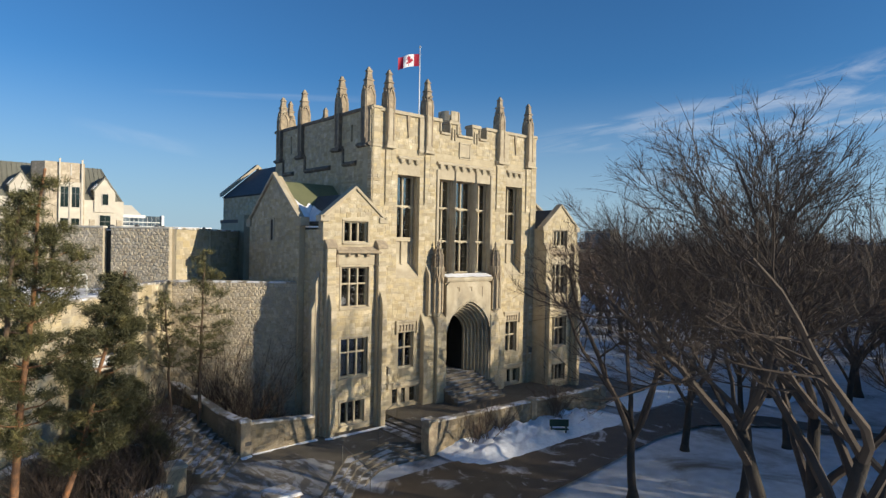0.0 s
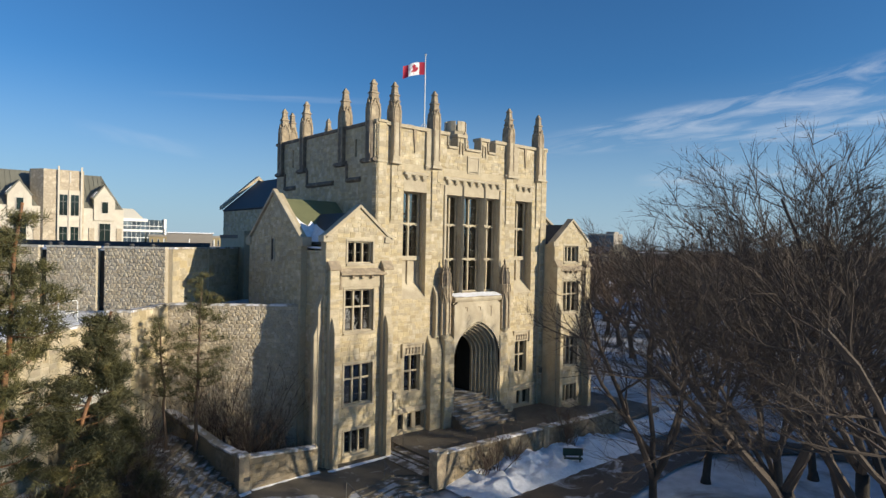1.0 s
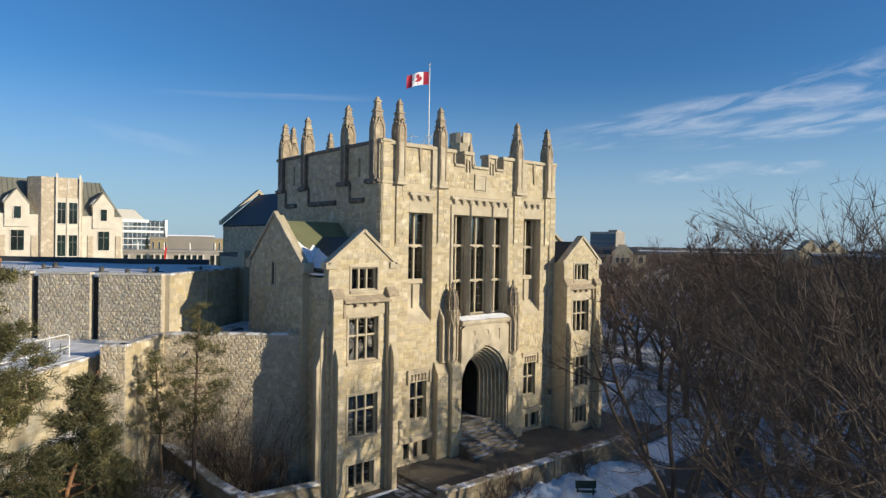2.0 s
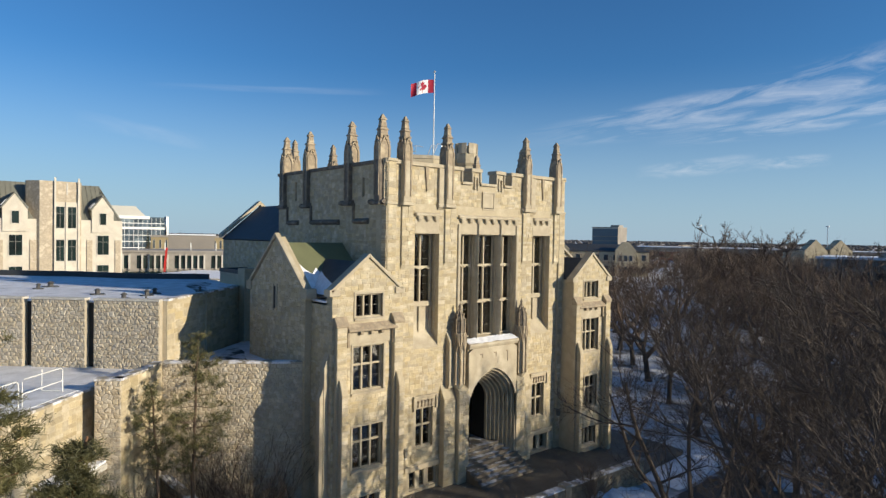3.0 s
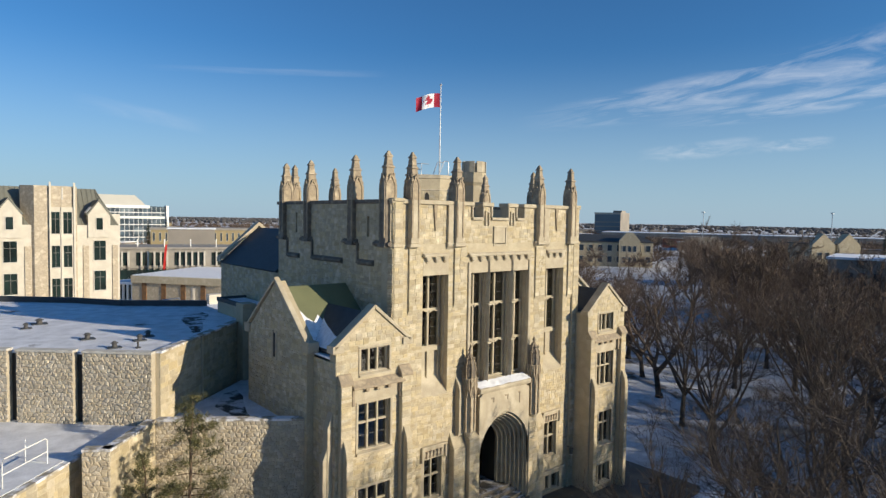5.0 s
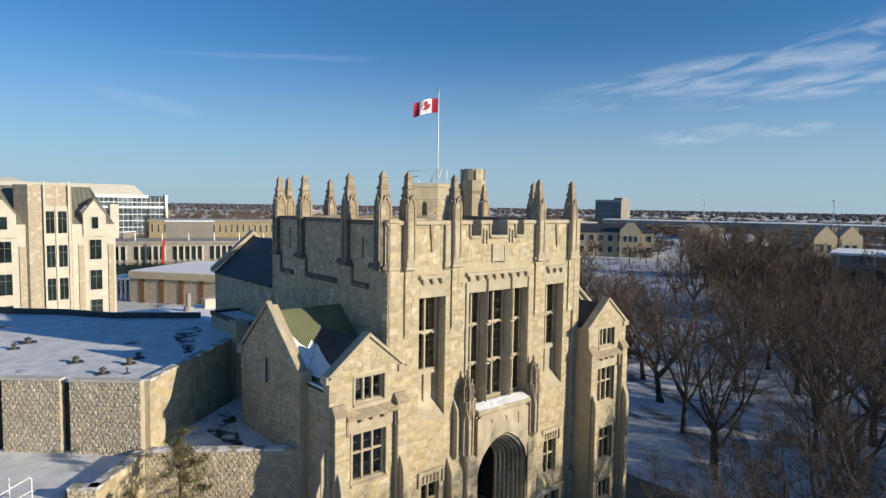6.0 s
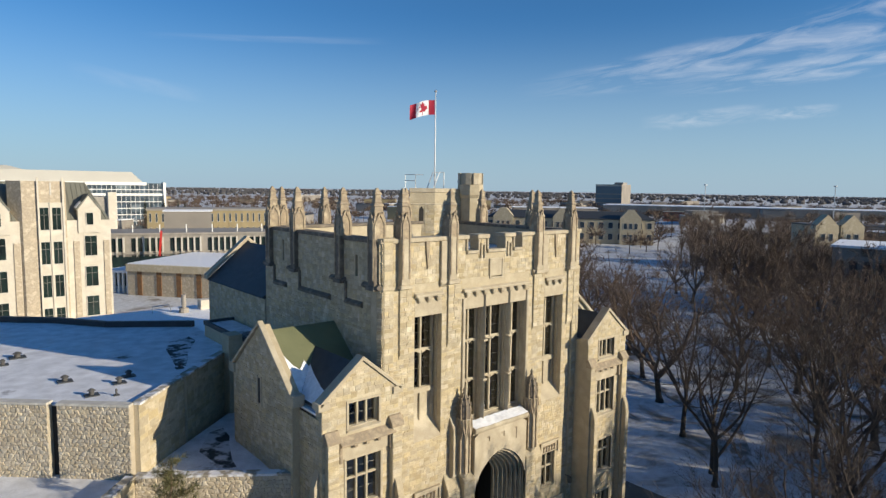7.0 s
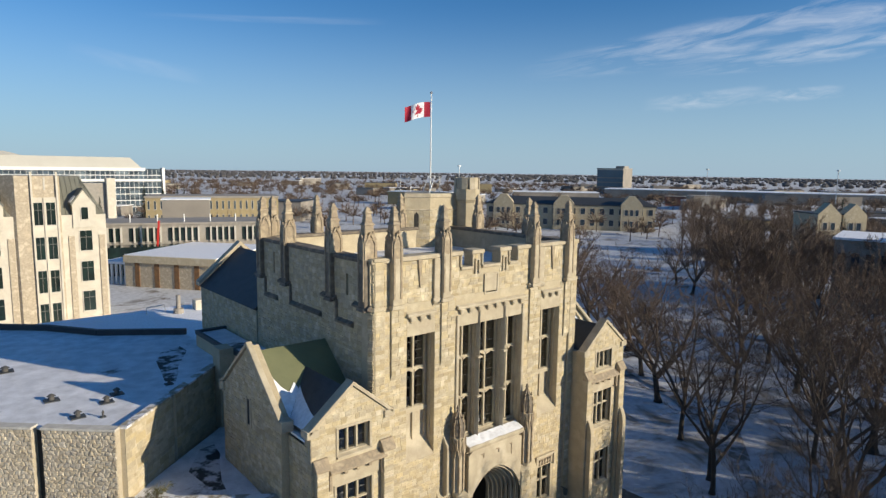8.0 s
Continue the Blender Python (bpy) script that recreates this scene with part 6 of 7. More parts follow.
# ---- trees ----
def bare_tree(name, seed, height, label, trunk_h=0.26, limbs=5, second=7, third=6, twigs=9, spread=0.85, r0=0.26, twig_w=0.012, stems=1, limb_mat=None, droop=0.0, bare=0.22):
    """A leafless broad-crowned tree: gnarled trunk, limbs that fork and bend upward, side branches, and sprays of fine twigs."""
    r = random.Random(seed)
    rng = np.random.default_rng(seed)
    t = thing(name, label, "tree", "park trees")
    trunk, crown = M(), M()
    base_p, base_d, base_l = [], [], []

    def bough(m, p, d, length, rad, n, sides, wob, lift, tip=0.28):
        pts, rads = [p.copy()], [rad]
        for k in range(n):
            d = (d + Vector((r.uniform(-1, 1), r.uniform(-1, 1), r.uniform(-0.7, 0.7))) * wob + Vector((0, 0, lift))).normalized()
            pts.append(pts[-1] + d * (length / n))
            rads.append(max(rad * (1 - (1 - tip) * (k + 1) / n), 0.005))
        m.tube(pts, rads, sides)
        return pts, rads

    def at(pts, rads, f):
        n = len(pts) - 1
        k = min(int(f * n), n - 1)
        return pts[k].lerp(pts[k + 1], f * n - k), (pts[k + 1] - pts[k]).normalized(), rads[k]

    def sideways(d):
        a = r.uniform(0, 2 * math.pi)
        v = Vector((math.cos(a), math.sin(a), r.uniform(-0.35, 0.5)))
        return (v - d * v.dot(d)).normalized()

    limb_list = []
    for st in range(stems):
        a = 2 * math.pi * st / stems + 0.6
        d0 = Vector((0.30 * math.cos(a), 0.30 * math.sin(a), 1)).normalized() if stems > 1 else Vector((r.uniform(-0.06, 0.06), r.uniform(-0.06, 0.06), 1)).normalized()
        q0 = Vector((0.25 * math.cos(a), 0.25 * math.sin(a), -0.15)) if stems > 1 else Vector((0, 0, -0.15))
        pts, rads = bough(trunk, q0, d0, height * trunk_h * r.uniform(0.9, 1.1), r0, 5, 8, 0.07, 0.0, 0.72)
        trunk.ngon(q0.x, q0.y, -0.15, r0 * 1.5, 0.35, r0 * 0.98, 8)
        a0 = r.uniform(0, 6.28)
        for c in range(limbs):
            f = 1.0 if c < 2 else r.uniform(0.62, 1.0)
            p, d, rr = at(pts, rads, f)
            az = a0 + 2 * math.pi * (c + r.uniform(-0.25, 0.25)) / limbs
            sp = spread * (r.uniform(0.35, 0.6) if c == 0 else r.uniform(0.75, 1.25))
            nd = (Vector((math.cos(az) * sp, math.sin(az) * sp, 1)) + d0 * 0.4).normalized()
            ln = height * (1 - trunk_h) * r.uniform(0.78, 1.02)
            limb_list.append((*bough(crown, p, nd, ln, rr * r.uniform(0.6, 0.85), 8, 6, 0.19, 0.035 - droop), ln))
    for pts, rads, ln in limb_list:
        for c in range(second):
            f = bare + (1 - bare) * (c + r.random()) / second
            p, d, rr = at(pts, rads, min(f, 0.98))
            nd = (d * r.uniform(0.5, 1.0) + sideways(d) * r.uniform(0.7, 1.1)).normalized()
            l2 = ln * r.uniform(0.30, 0.5) * (1.2 - 0.6 * f)
            p2, r2 = bough(crown, p, nd, l2, max(rr * r.uniform(0.4, 0.62), 0.02), 5, 5, 0.22, 0.05 - droop)
            for e in range(third):
                g = 0.2 + 0.8 * (e + r.random()) / third
                q, dd, r3 = at(p2, r2, min(g, 0.98))
                n3 = (dd * r.uniform(0.7, 1.1) + sideways(dd) * r.uniform(0.4, 0.85) + Vector((0, 0, 0.15))).normalized()
                l3 = r.uniform(0.7, 1.7) * height / 13
                p3, _ = bough(crown, q, n3, l3, max(r3 * 0.5, twig_w), 2, 3, 0.25, 0.06 - droop)
                for _ in range(twigs):
                    h = r.uniform(0.1, 1.0)
                    w, wd, _r = at(p3, [0, 0, 0], h)
                    base_p.append(tuple(w))
                    base_d.append(tuple(wd))
    # sprays of twigs: each a thin blade with two finer ones on it
    P, Dr = np.array(base_p), np.array(base_d)

    def blades(P, Dr, l0, l1, width, turn):
        k = len(P)
        v = Dr + rng.normal(size=(k, 3)) * turn + np.array([0, 0, 0.18 - 2 * droop])
        v /= np.linalg.norm(v, axis=1)[:, None]
        ln = rng.uniform(l0, l1, k)[:, None]
        sd = np.cross(v, rng.normal(size=(k, 3)))
        sd *= width / (np.linalg.norm(sd, axis=1)[:, None] + 1e-6)
        b = len(crown.v)
        crown.v += [tuple(q) for q in np.stack((P - sd, P + sd, P + v * ln), 1).reshape(-1, 3)]
        crown.f += [(b + 3 * i, b + 3 * i + 1, b + 3 * i + 2) for i in range(k)]
        return P + v * ln * rng.uniform(0.25, 0.9, (k, 1)), v

    for_p, for_d = blades(P, Dr, 0.4, 1.0, twig_w, 0.36)
    for q in range(2):
        blades(for_p, for_d, 0.2, 0.55, twig_w * 0.75, 0.65)
    part("trunk", trunk, bark, t, fix=False, smooth=True)
    part("crown", crown, limb_mat or twig_mat, t, "bare brown branches and twigs", fix=False)
    return t


ELM = "bare leafless elm with dark forked trunk in snow"
near = [bare_tree("elm_tree", 201 + k, (12.4, 11.6, 13.0)[k], ELM, (0.32, 0.34, 0.3)[k], (5, 5, 6)[k], 7, 6, 10, (0.95, 0.9, 1.1)[k], 0.21, 0.008, limb_mat=dark_twig, bare=0.36) for k in range(3)]
big = [bare_tree("elm_tree", 221, 16.0, "large bare elm with several dark stems rising from one root", 0.42, 4, 9, 8, 14, 1.25, 0.24, 0.0075, stems=4, limb_mat=dark_twig, bare=0.42)]
midt = [bare_tree("elm_tree", 231 + k, (12.2, 11.4, 13.0, 11.4)[k], ELM, (0.22, 0.26, 0.2, 0.24)[k], 6, 7, 6, 8, (1.35, 1.2, 1.5, 1.6)[k], 0.3, 0.016) for k in range(4)]
dome = [bare_tree("elm_tree", 251, 17.0, "broad domed elm with dense brown twigs", 0.14, 8, 9, 7, 14, 1.0, 0.45, 0.028)]
used = set()


def plant(pool, x, y, s, k):
    """Moves the first use of each tree into place and copies it after that."""
    rr = random.Random(int(x * 31 + y * 17))
    p = pool[k % len(pool)]
    mtx = Matrix.Translation((x, y, 0)) @ Matrix.Rotation(rr.uniform(0, 6.28), 4, "Z")
    if p.name not in used:
        used.add(p.name)
        p.scale = (s, s, s * rr.uniform(0.95, 1.05))
        p.matrix_basis = mtx @ Matrix.Diagonal((*p.scale, 1))
        return p
    c = copy_thing(p, mtx)
    f = s / p.scale[0]
    c.scale = (c.scale[0] * f, c.scale[1] * f, c.scale[2] * f)
    return c


for k, (x, y, s) in enumerate([(3.6, -15.4, 0.95), (11.4, -13.7, 0.98), (7.0, -18.6, 1.0), (16.5, -17.0, 1.0), (25, -17.5, 1.0), (27.0, -3.5, 0.95), (33.9, 2.7, 1.05), (28.8, -2.4, 0.95), (38.2, -6.3, 1.0), (27, -12, 1.0), (21.5, -24.5, 1.0), (25.5, -29, 1.05), (31.5, -22, 1.0), (20.5, -12.8, 0.9), (33, -9.5, 1.0)]):
    plant(near, x, y, s, k)
for k, (x, y, s) in enumerate([(-1.6, -24.2, 0.92)]):
    elm = plant(big, x, y, s, k)
    elm.matrix_basis = elm.matrix_basis @ Matrix.Diagonal((1.06, 1.06, 0.95, 1))
for k, (x, y, s) in enumerate([(88, 19.4, 1.0), (106, 3, 0.8)]):
    plant(dome, x, y, s, k)
spots = []
rt = random.Random(5)
for gx in range(9):
    for gy in range(11):
        x, y = 34 + gx * 9.0 + rt.uniform(-3.4, 3.4), -50 + gy * 9.0 + rt.uniform(-3.4, 3.4)
        # open snow along the walk and on the field
        if y > 0.66 * x - 25 and rt.random() < 0.94:
            continue
        if x < 45 and y > -9 or rt.random() < (0.42 if x < 80 else 0.12):
            continue
        spots.append((x, y))
spots += [(40.4, 8.7), (46.0, 14.1), (53.6, 20.9), (49.9, 5.3), (46.9, -3.6), (44.2, -8.8), (61.3, 32.7), (70, 42), (55, 26), (18.5, 4.5), (66, 30), (80, 50), (95, 62)]
# rows beyond the walk, whose long shadows cross the lawns
spots += [(24 + 3.2 * i + rt.uniform(-1.5, 1.5), -38 + rt.uniform(-3, 3)) for i in range(8)]
spots += [(21.5 + 3.6 * i + rt.uniform(-1.2, 1.2), -31.5 + rt.uniform(-1.5, 1.5)) for i in range(9)]
spots += [(27 + 2.8 * i + rt.uniform(-1.0, 1.0), -44.5 + rt.uniform(-1.5, 1.5)) for i in range(10)]
spots += [(42 + 9.5 * i + rt.uniform(-2.5, 2.5), -16 - 9.5 * j + rt.uniform(-2.5, 2.5)) for i in range(6) for j in range(3)]
spots += [(16.5, -42.5), (19.0, -44.5), (21.0, -41.5), (23.0, -45.0)]
for k, (x, y) in enumerate(spots):
    plant(midt, x, y, 0.42 if abs(x - 18.5) < 0.1 else (rt.uniform(1.25, 1.4) if y < -42 and x < 53 else rt.uniform(0.85, 1.12)), k)


def pine(name, x, y, height, seed, crown0, rad, lean, label, dens=1.0, material=None, curve=1.3, bark_=None, r0=0.115):
    """A pine: tapered orange trunk, whorls of limbs, and tufts of needles at their ends."""
    r = random.Random(seed)
    rng = np.random.default_rng(seed)
    t = thing(name, label, "tree", "pines by the annex", at=(x, y, 0))
    trunk, limbs = M(), M()
    n = 10
    pts = [Vector((x + lean[0] * (k / n) ** curve + r.uniform(-0.06, 0.06), y + lean[1] * (k / n) ** curve + r.uniform(-0.06, 0.06), height * k / n)) for k in range(n + 1)]
    trunk.tube(pts, [r0 * (1 - 0.86 * k / n) * (height / 13) ** 0.6 + 0.02 for k in range(n + 1)], 8)
    tufts = []
    z = crown0 * height
    while z < height * 0.99:
        f = z / height
        i = min(int(f * n), n - 1)
        p = pts[i].lerp(pts[i + 1], f * n - i)
        frac = (f - crown0) / (1 - crown0)
        ln = rad * (0.35 + 0.65 * math.sin(math.pi * min(1, 0.25 + 0.75 * (1 - frac)))) * (1.02 - frac) ** 0.8
        for q in range(r.choice((2, 3, 3, 4))):
            a = r.uniform(0, 6.28)
            l = ln * r.uniform(0.55, 1.15)
            d = Vector((math.cos(a), math.sin(a), r.uniform(-0.1, 0.45)))
            e = p + d * l + UP * 0.1 * l
            mdl = p + d * (l * 0.5) - UP * 0.05 * l
            limbs.tube([p, mdl, e], [0.05 * (1.1 - f), 0.03 * (1.1 - f), 0.012], 4)
            nodes = (r.uniform(0.42, 0.6), r.uniform(0.68, 0.85), r.uniform(0.92, 1.04))
            for w in range(int((5 + 7 * l) * dens)):
                g = nodes[w % 3]
                c = p.lerp(e, g) + Vector((r.gauss(0, 0.17), r.gauss(0, 0.17), r.gauss(0.08, 0.07)))
                tufts.append((c, d))
        z += height * r.uniform(0.022, 0.04)
    needles = M()
    for c, d in tufts:
        k = 28
        dirs = rng.normal(size=(k, 3)) + np.array([d.x, d.y, 0.5]) * 0.9
        dirs /= np.linalg.norm(dirs, axis=1)[:, None]
        ln = rng.uniform(0.12, 0.27, k)
        st = rng.normal(size=(k, 3)) * 0.06
        sd = np.cross(dirs, rng.normal(size=(k, 3)))
        sd /= np.linalg.norm(sd, axis=1)[:, None] + 1e-6
        o = np.array(c) + st
        for i in range(k):
            b = len(needles.v)
            needles.v += [tuple(o[i] - sd[i] * 0.011), tuple(o[i] + sd[i] * 0.011), tuple(o[i] + dirs[i] * ln[i])]
            needles.f.append((b, b + 1, b + 2))
    part("trunk", trunk, bark_ or pine_bark, t, "orange flaking trunk", fix=False, smooth=True)
    tagged(part("branchwork", limbs, bark_ or pine_bark, t, fix=False), kind="stuff")
    part("crown", needles, material or needle_mat, t, "olive green needle tufts", fix=False)
    return t


pine("pine_tree", -18.1, -9.3, 12.8, 301, 0.38, 2.1, (0.7, 0.0), "tall olive-green pine with orange trunk", 1.7)
pine("pine_tree", -18.0, -9.3, 9.85, 302, 0.42, 2.1, (2.7, 0.0), "leaning dark green pine beside the low wall", 2.2, dark_needles, 0.7)
pine("pine_tree", -9.1, 1.6, 10.2, 303, 0.40, 2.5, (0.3, 0.3), "thin pine with sparse tufts before fieldstone wall", 0.7, None, 1.3, thin_bark, 0.1)
pine("pine_tree", -10.2, 1.9, 8.2, 304, 0.55, 1.3, (-0.5, 0.2), "slender sparse pine before the annex", 0.45, None, 1.3, thin_bark, 0.09)
pine("juniper_tree", -12.9, -0.6, 4.6, 306, 0.05, 1.5, (0.2, 0.0), "low dark juniper beside the entrance stair", 1.3, dark_needles, 1.0, thin_bark, 0.09)
pine("juniper_tree", -12.3, -2.4, 2.4, 307, 0.05, 1.0, (0.1, 0.0), "low dark juniper beside the entrance stair", 1.2, dark_needles, 1.0, thin_bark, 0.09)
pine("juniper_tree", -14.6, -2.0, 3.6, 308, 0.05, 1.5, (0.1, 0.0), "low dark juniper beside the low wall", 1.1, dark_needles, 1.0, thin_bark, 0.09)
pine("pine_tree", -19.1, -9.3, 12.0, 305, 0.5, 1.5, (1.2, 0.0), "tall thin pine at the annex corner", 0.9, None, 1.0, thin_bark)


def shrub(x, y, h, seed, n, z=0.3, w=0.55):
    r = random.Random(seed)
    s = thing("bare_shrub", "leafless brown shrub by the stone wall", "shrub", "bare shrubs", at=(x, y, z))
    m = M()
    for k in range(n):
        a = r.uniform(0, 6.28)
        d = Vector((math.cos(a) * w, math.sin(a) * w, 1)).normalized()
        p = Vector((x + r.gauss(0, 0.18), y + r.gauss(0, 0.18), z))
        pts = [p]
        for q in range(4):
            d = (d + Vector((r.uniform(-1, 1), r.uniform(-1, 1), r.uniform(-0.2, 0.5))) * 0.3).normalized()
            pts.append(pts[-1] + d * (h / 4))
            for tw in range(4):
                e = (d + Vector((r.uniform(-1, 1), r.uniform(-1, 1), r.uniform(-0.2, 0.9))) * 0.8).normalized()
                e2 = pts[-1] + e * h * r.uniform(0.15, 0.35)
                m.tube([pts[-1], e2], [0.008, 0.004], 3)
                for _ in range(2):
                    e3 = e2 + (e + Vector((r.uniform(-1, 1), r.uniform(-1, 1), r.uniform(-0.3, 0.9))) * 0.7).normalized() * h * r.uniform(0.08, 0.2)
                    m.tube([e2, e3], [0.006, 0.003], 3)
        m.tube(pts, [0.022, 0.018, 0.014, 0.010, 0.006], 4)
    tagged(part("branchwork", m, bush_mat if x < -4.5 else twig_mat, s, fix=False), kind="stuff")


for k, (x, y, h, n) in enumerate([(2.6, -6.5, 1.3, 9), (3.6, -6.4, 1.4, 9), (4.7, -6.4, 1.5, 9), (9.2, -6.5, 1.9, 10), (9.9, -6.4, 1.6, 8), (-6.6, 1.5, 4.4, 16), (-5.6, 0.4, 3.0, 12), (-7.4, 2.6, 4.0, 14), (-8.2, 3.6, 3.4, 12), (-6.0, 2.0, 4.0, 12), (-7.2, 0.4, 2.6, 12),
                                  (-13.5, -6.4, 2.2, 9), (-14.8, -7.5, 2.4, 9), (-12.8, -3.0, 2.0, 8), (-15.5, -4.4, 2.4, 8), (-13.6, -0.4, 2.8, 10), (-16.5, -6.0, 2.6, 12), (-4.8, -0.3, 1.2, 8), (-12.4, -1.2, 2.6, 14), (-11.7, 0.6, 2.4, 14), (-12.9, 1.4, 3.0, 14), (-11.2, 2.3, 2.6, 14), (-12.2, 2.9, 3.0, 12)] + [(-16.9 + 0.45 * q, -5.2 + 0.8 * ((q * 7) % 5) + 0.15 * q, 1.5 + 0.2 * ((q * 3) % 5), 13) for q in range(9)]):
    shrub(x, y, h, 400 + k, n)

# ---- far buildings ----
def facade_windows(parent, org, u, n, cols, rows, w, h, dark=None, bars=False):
    """Framed windows at given (u, z) centres: frame, sill, pane and, for near ones, a mullion and a transom."""
    org, u, n = Vector(org), Vector(u), Vector(n)
    for cu in cols:
        for cz in rows:
            c = org + u * cu + UP * cz
            fr = M()
            for a, b, e, d in ((-w / 2 - 0.07, -w / 2, -h / 2, h / 2), (w / 2, w / 2 + 0.07, -h / 2, h / 2), (-w / 2 - 0.07, w / 2 + 0.07, h / 2, h / 2 + 0.08), (-w / 2 - 0.12, w / 2 + 0.12, -h / 2 - 0.12, -h / 2)):
                p = c + u * a + UP * e
                fr.along([p, c + u * b + UP * e, c + u * b + UP * d, c + u * a + UP * d], n * 0.1)
            wo = part("window", fr, coping_mat, parent)
            part("pane", M().along([c - u * w / 2 - UP * h / 2, c + u * w / 2 - UP * h / 2, c + u * w / 2 + UP * h / 2, c - u * w / 2 + UP * h / 2], n * 0.02), dark or teal_mat, wo)
            if bars:
                part("mullion", M().beam(c - UP * h / 2 + n * 0.03, c + UP * h / 2 + n * 0.03, 0.06, 0.04), frame_mat, wo)
                part("transom", M().beam(c - u * w / 2 + UP * h * 0.17 + n * 0.03, c + u * w / 2 + UP * h * 0.17 + n * 0.03, 0.04, 0.07), frame_mat, wo)


# cream campus block with stone bays
cb = thing("cream_campus_block", "cream precast campus block with stone bays and gables", "building", at=(-4, 72, 0))
part("wall", M().box(-32, 72, 0, 4.3, 90, 16.2), cream, cb)
for x0, x1, m_, y in ((-5.9, -4.2, tyndall, 71.6), (-17.2, -15.5, tyndall, 71.6)):
    part("stone_bay", M().prism([(x0 - 1.3, 73.4), (x0, y), (x0 + 4.9, y), (x0 + 4.9, 74.4), (x0 - 1.3, 74.4)], 0, 21.4), tyndall, cb, "buff split-stone bay")
    part("parapet_slot", M().box(x0 + 3.1, y - 0.06, 19.6, x0 + 3.3, y, 21.2), coping_mat, cb)
for bx in (-5.9, -17.2):
    part("bay_panel", M().box(bx + 1.7, 71.45, 0, bx + 4.65, 71.6, 18.6), cream, cb)
    for e in (1.65, 2.98, 4.45):
        part("bay_fin", M().box(bx + e, 71.3, 0, bx + e + 0.22, 71.46, 21.9 if e != 2.98 else 18.6), cream, cb)
    facade_windows(cb, (bx, 71.45, 0), X, NY, (2.35, 3.75), (16.5, 12.0, 7.6, 3.2), 1.0, 2.9, None, True)
for gx in (1.7, -8.6, -20.4):
    g = M().along([(gx - 1.35, 71.8, 14.5), (gx + 1.4, 71.8, 14.5), (gx + 1.4, 71.8, 17.8), (gx, 71.8, 19.5), (gx - 1.35, 71.8, 17.8)], (0, 3.0, 0))
    part("dormer", g, cream, cb, "cream gabled dormer")
    part("dormer_roof", M().along([(gx - 1.6, 71.7, 17.6), (gx, 71.7, 19.75), (gx, 71.7, 19.55), (gx - 1.4, 71.7, 17.55)], (0, 4, 0)).along([(gx + 1.6, 71.7, 17.6), (gx, 71.7, 19.75), (gx, 71.7, 19.55), (gx + 1.4, 71.7, 17.55)], (0, 4, 0)), metal_roof, cb)
    facade_windows(cb, (gx, 71.8, 0), X, NY, (0.05,), (16.4,), 0.8, 1.6)
    facade_windows(cb, (gx, 72.0, 0), X, NY, (0.1,), (12.7, 8.5, 4.4), 1.45, 2.7, None, True)
    for e in (-1.6, 2.0):
        part("stone_strip", M().box(gx + e - 0.35, 71.86, 0, gx + e + 0.35, 72.0, 13.4), tyndall, cb, "split-stone pilaster strip")
r = M().prism([(-32, 72.3), (4.3, 72.3), (4.3, 90), (-32, 90)], 16.2, 21.3, [(-32, 76), (2.0, 76), (2.0, 86), (-32, 86)])
part("ribbed_roof", r, metal_roof, cb, "grey-green ribbed mansard roof")
rb = M()
for k in range(60):
    x = 3.9 - 0.6 * k
    rb.beam((x, 72.28, 16.25), (min(x, 2.0), 75.98, 21.32), 0.06, 0.08)
tagged(part("roof_ribs", rb, metal_roof, cb), kind="stuff")
for gx in (1.7, -8.6, -20.4):
    part("dormer_snow", M().along([(gx - 1.5, 72.0, 17.85), (gx - 0.9, 72.0, 18.65), (gx - 0.9, 72.0, 18.75), (gx - 1.5, 72.0, 17.95)], (0, 1.6, 0)), snow_mat, cb, "snow lying on the dormer roof")

# low hall with fieldstone panels under a snowy roof
lh = thing("low_snowy_hall", "low hall with stone panels under snowy roof", "building", at=(14, 105, 0))
a, b = Vector((13.9, 105.1)), Vector((25.8, 89.8))
d = (b - a).normalized()
nn = Vector((d.y, -d.x)) * -1
bk = Vector((-d.y, d.x))
m = M().prism([tuple(a), tuple(b), tuple(b + bk * 22), tuple(a + bk * 22)], -0.2, 4.6)
part("wall", m, tyndall, lh)
part("fascia", M().prism([tuple(a - bk * 0.4), tuple(b - bk * 0.4), tuple(b + bk * 22), tuple(a + bk * 22)], 4.6, 5.9), smooth_stone, lh)
part("snow_roof", M().prism([tuple(a), tuple(b), tuple(b + bk * 22), tuple(a + bk * 22)], 5.9, 6.05), snow_mat, lh, "smooth snow on the flat roof")
for k in range(4):
    p = a + d * (2.2 + 4.2 * k)
    part("rust_strip", M().prism([tuple(p - bk * 0.1), tuple(p + d * 1.0 - bk * 0.1), tuple(p + d * 1.0), tuple(p)], 0, 4.6), rust_panel, lh, "rust-brown vertical panel")


for k in range(5):
    p = a - d * (0.9 + 1.0 * k) + bk * 1.0
    part("porch_column", M().prism([tuple(p - d * 0.18), tuple(p + d * 0.18), tuple(p + d * 0.18 + bk * 0.36), tuple(p - d * 0.18 + bk * 0.36)], 0, 4.0), white_paint, lh)
part("porch_roof", M().prism([tuple(a - d * 5.6 + bk * 0.6), tuple(a - d * 0.1 + bk * 0.6), tuple(a - d * 0.1 + bk * 6), tuple(a - d * 5.6 + bk * 6)], 4.0, 4.5), snow_mat, lh, "snowy flat porch roof")


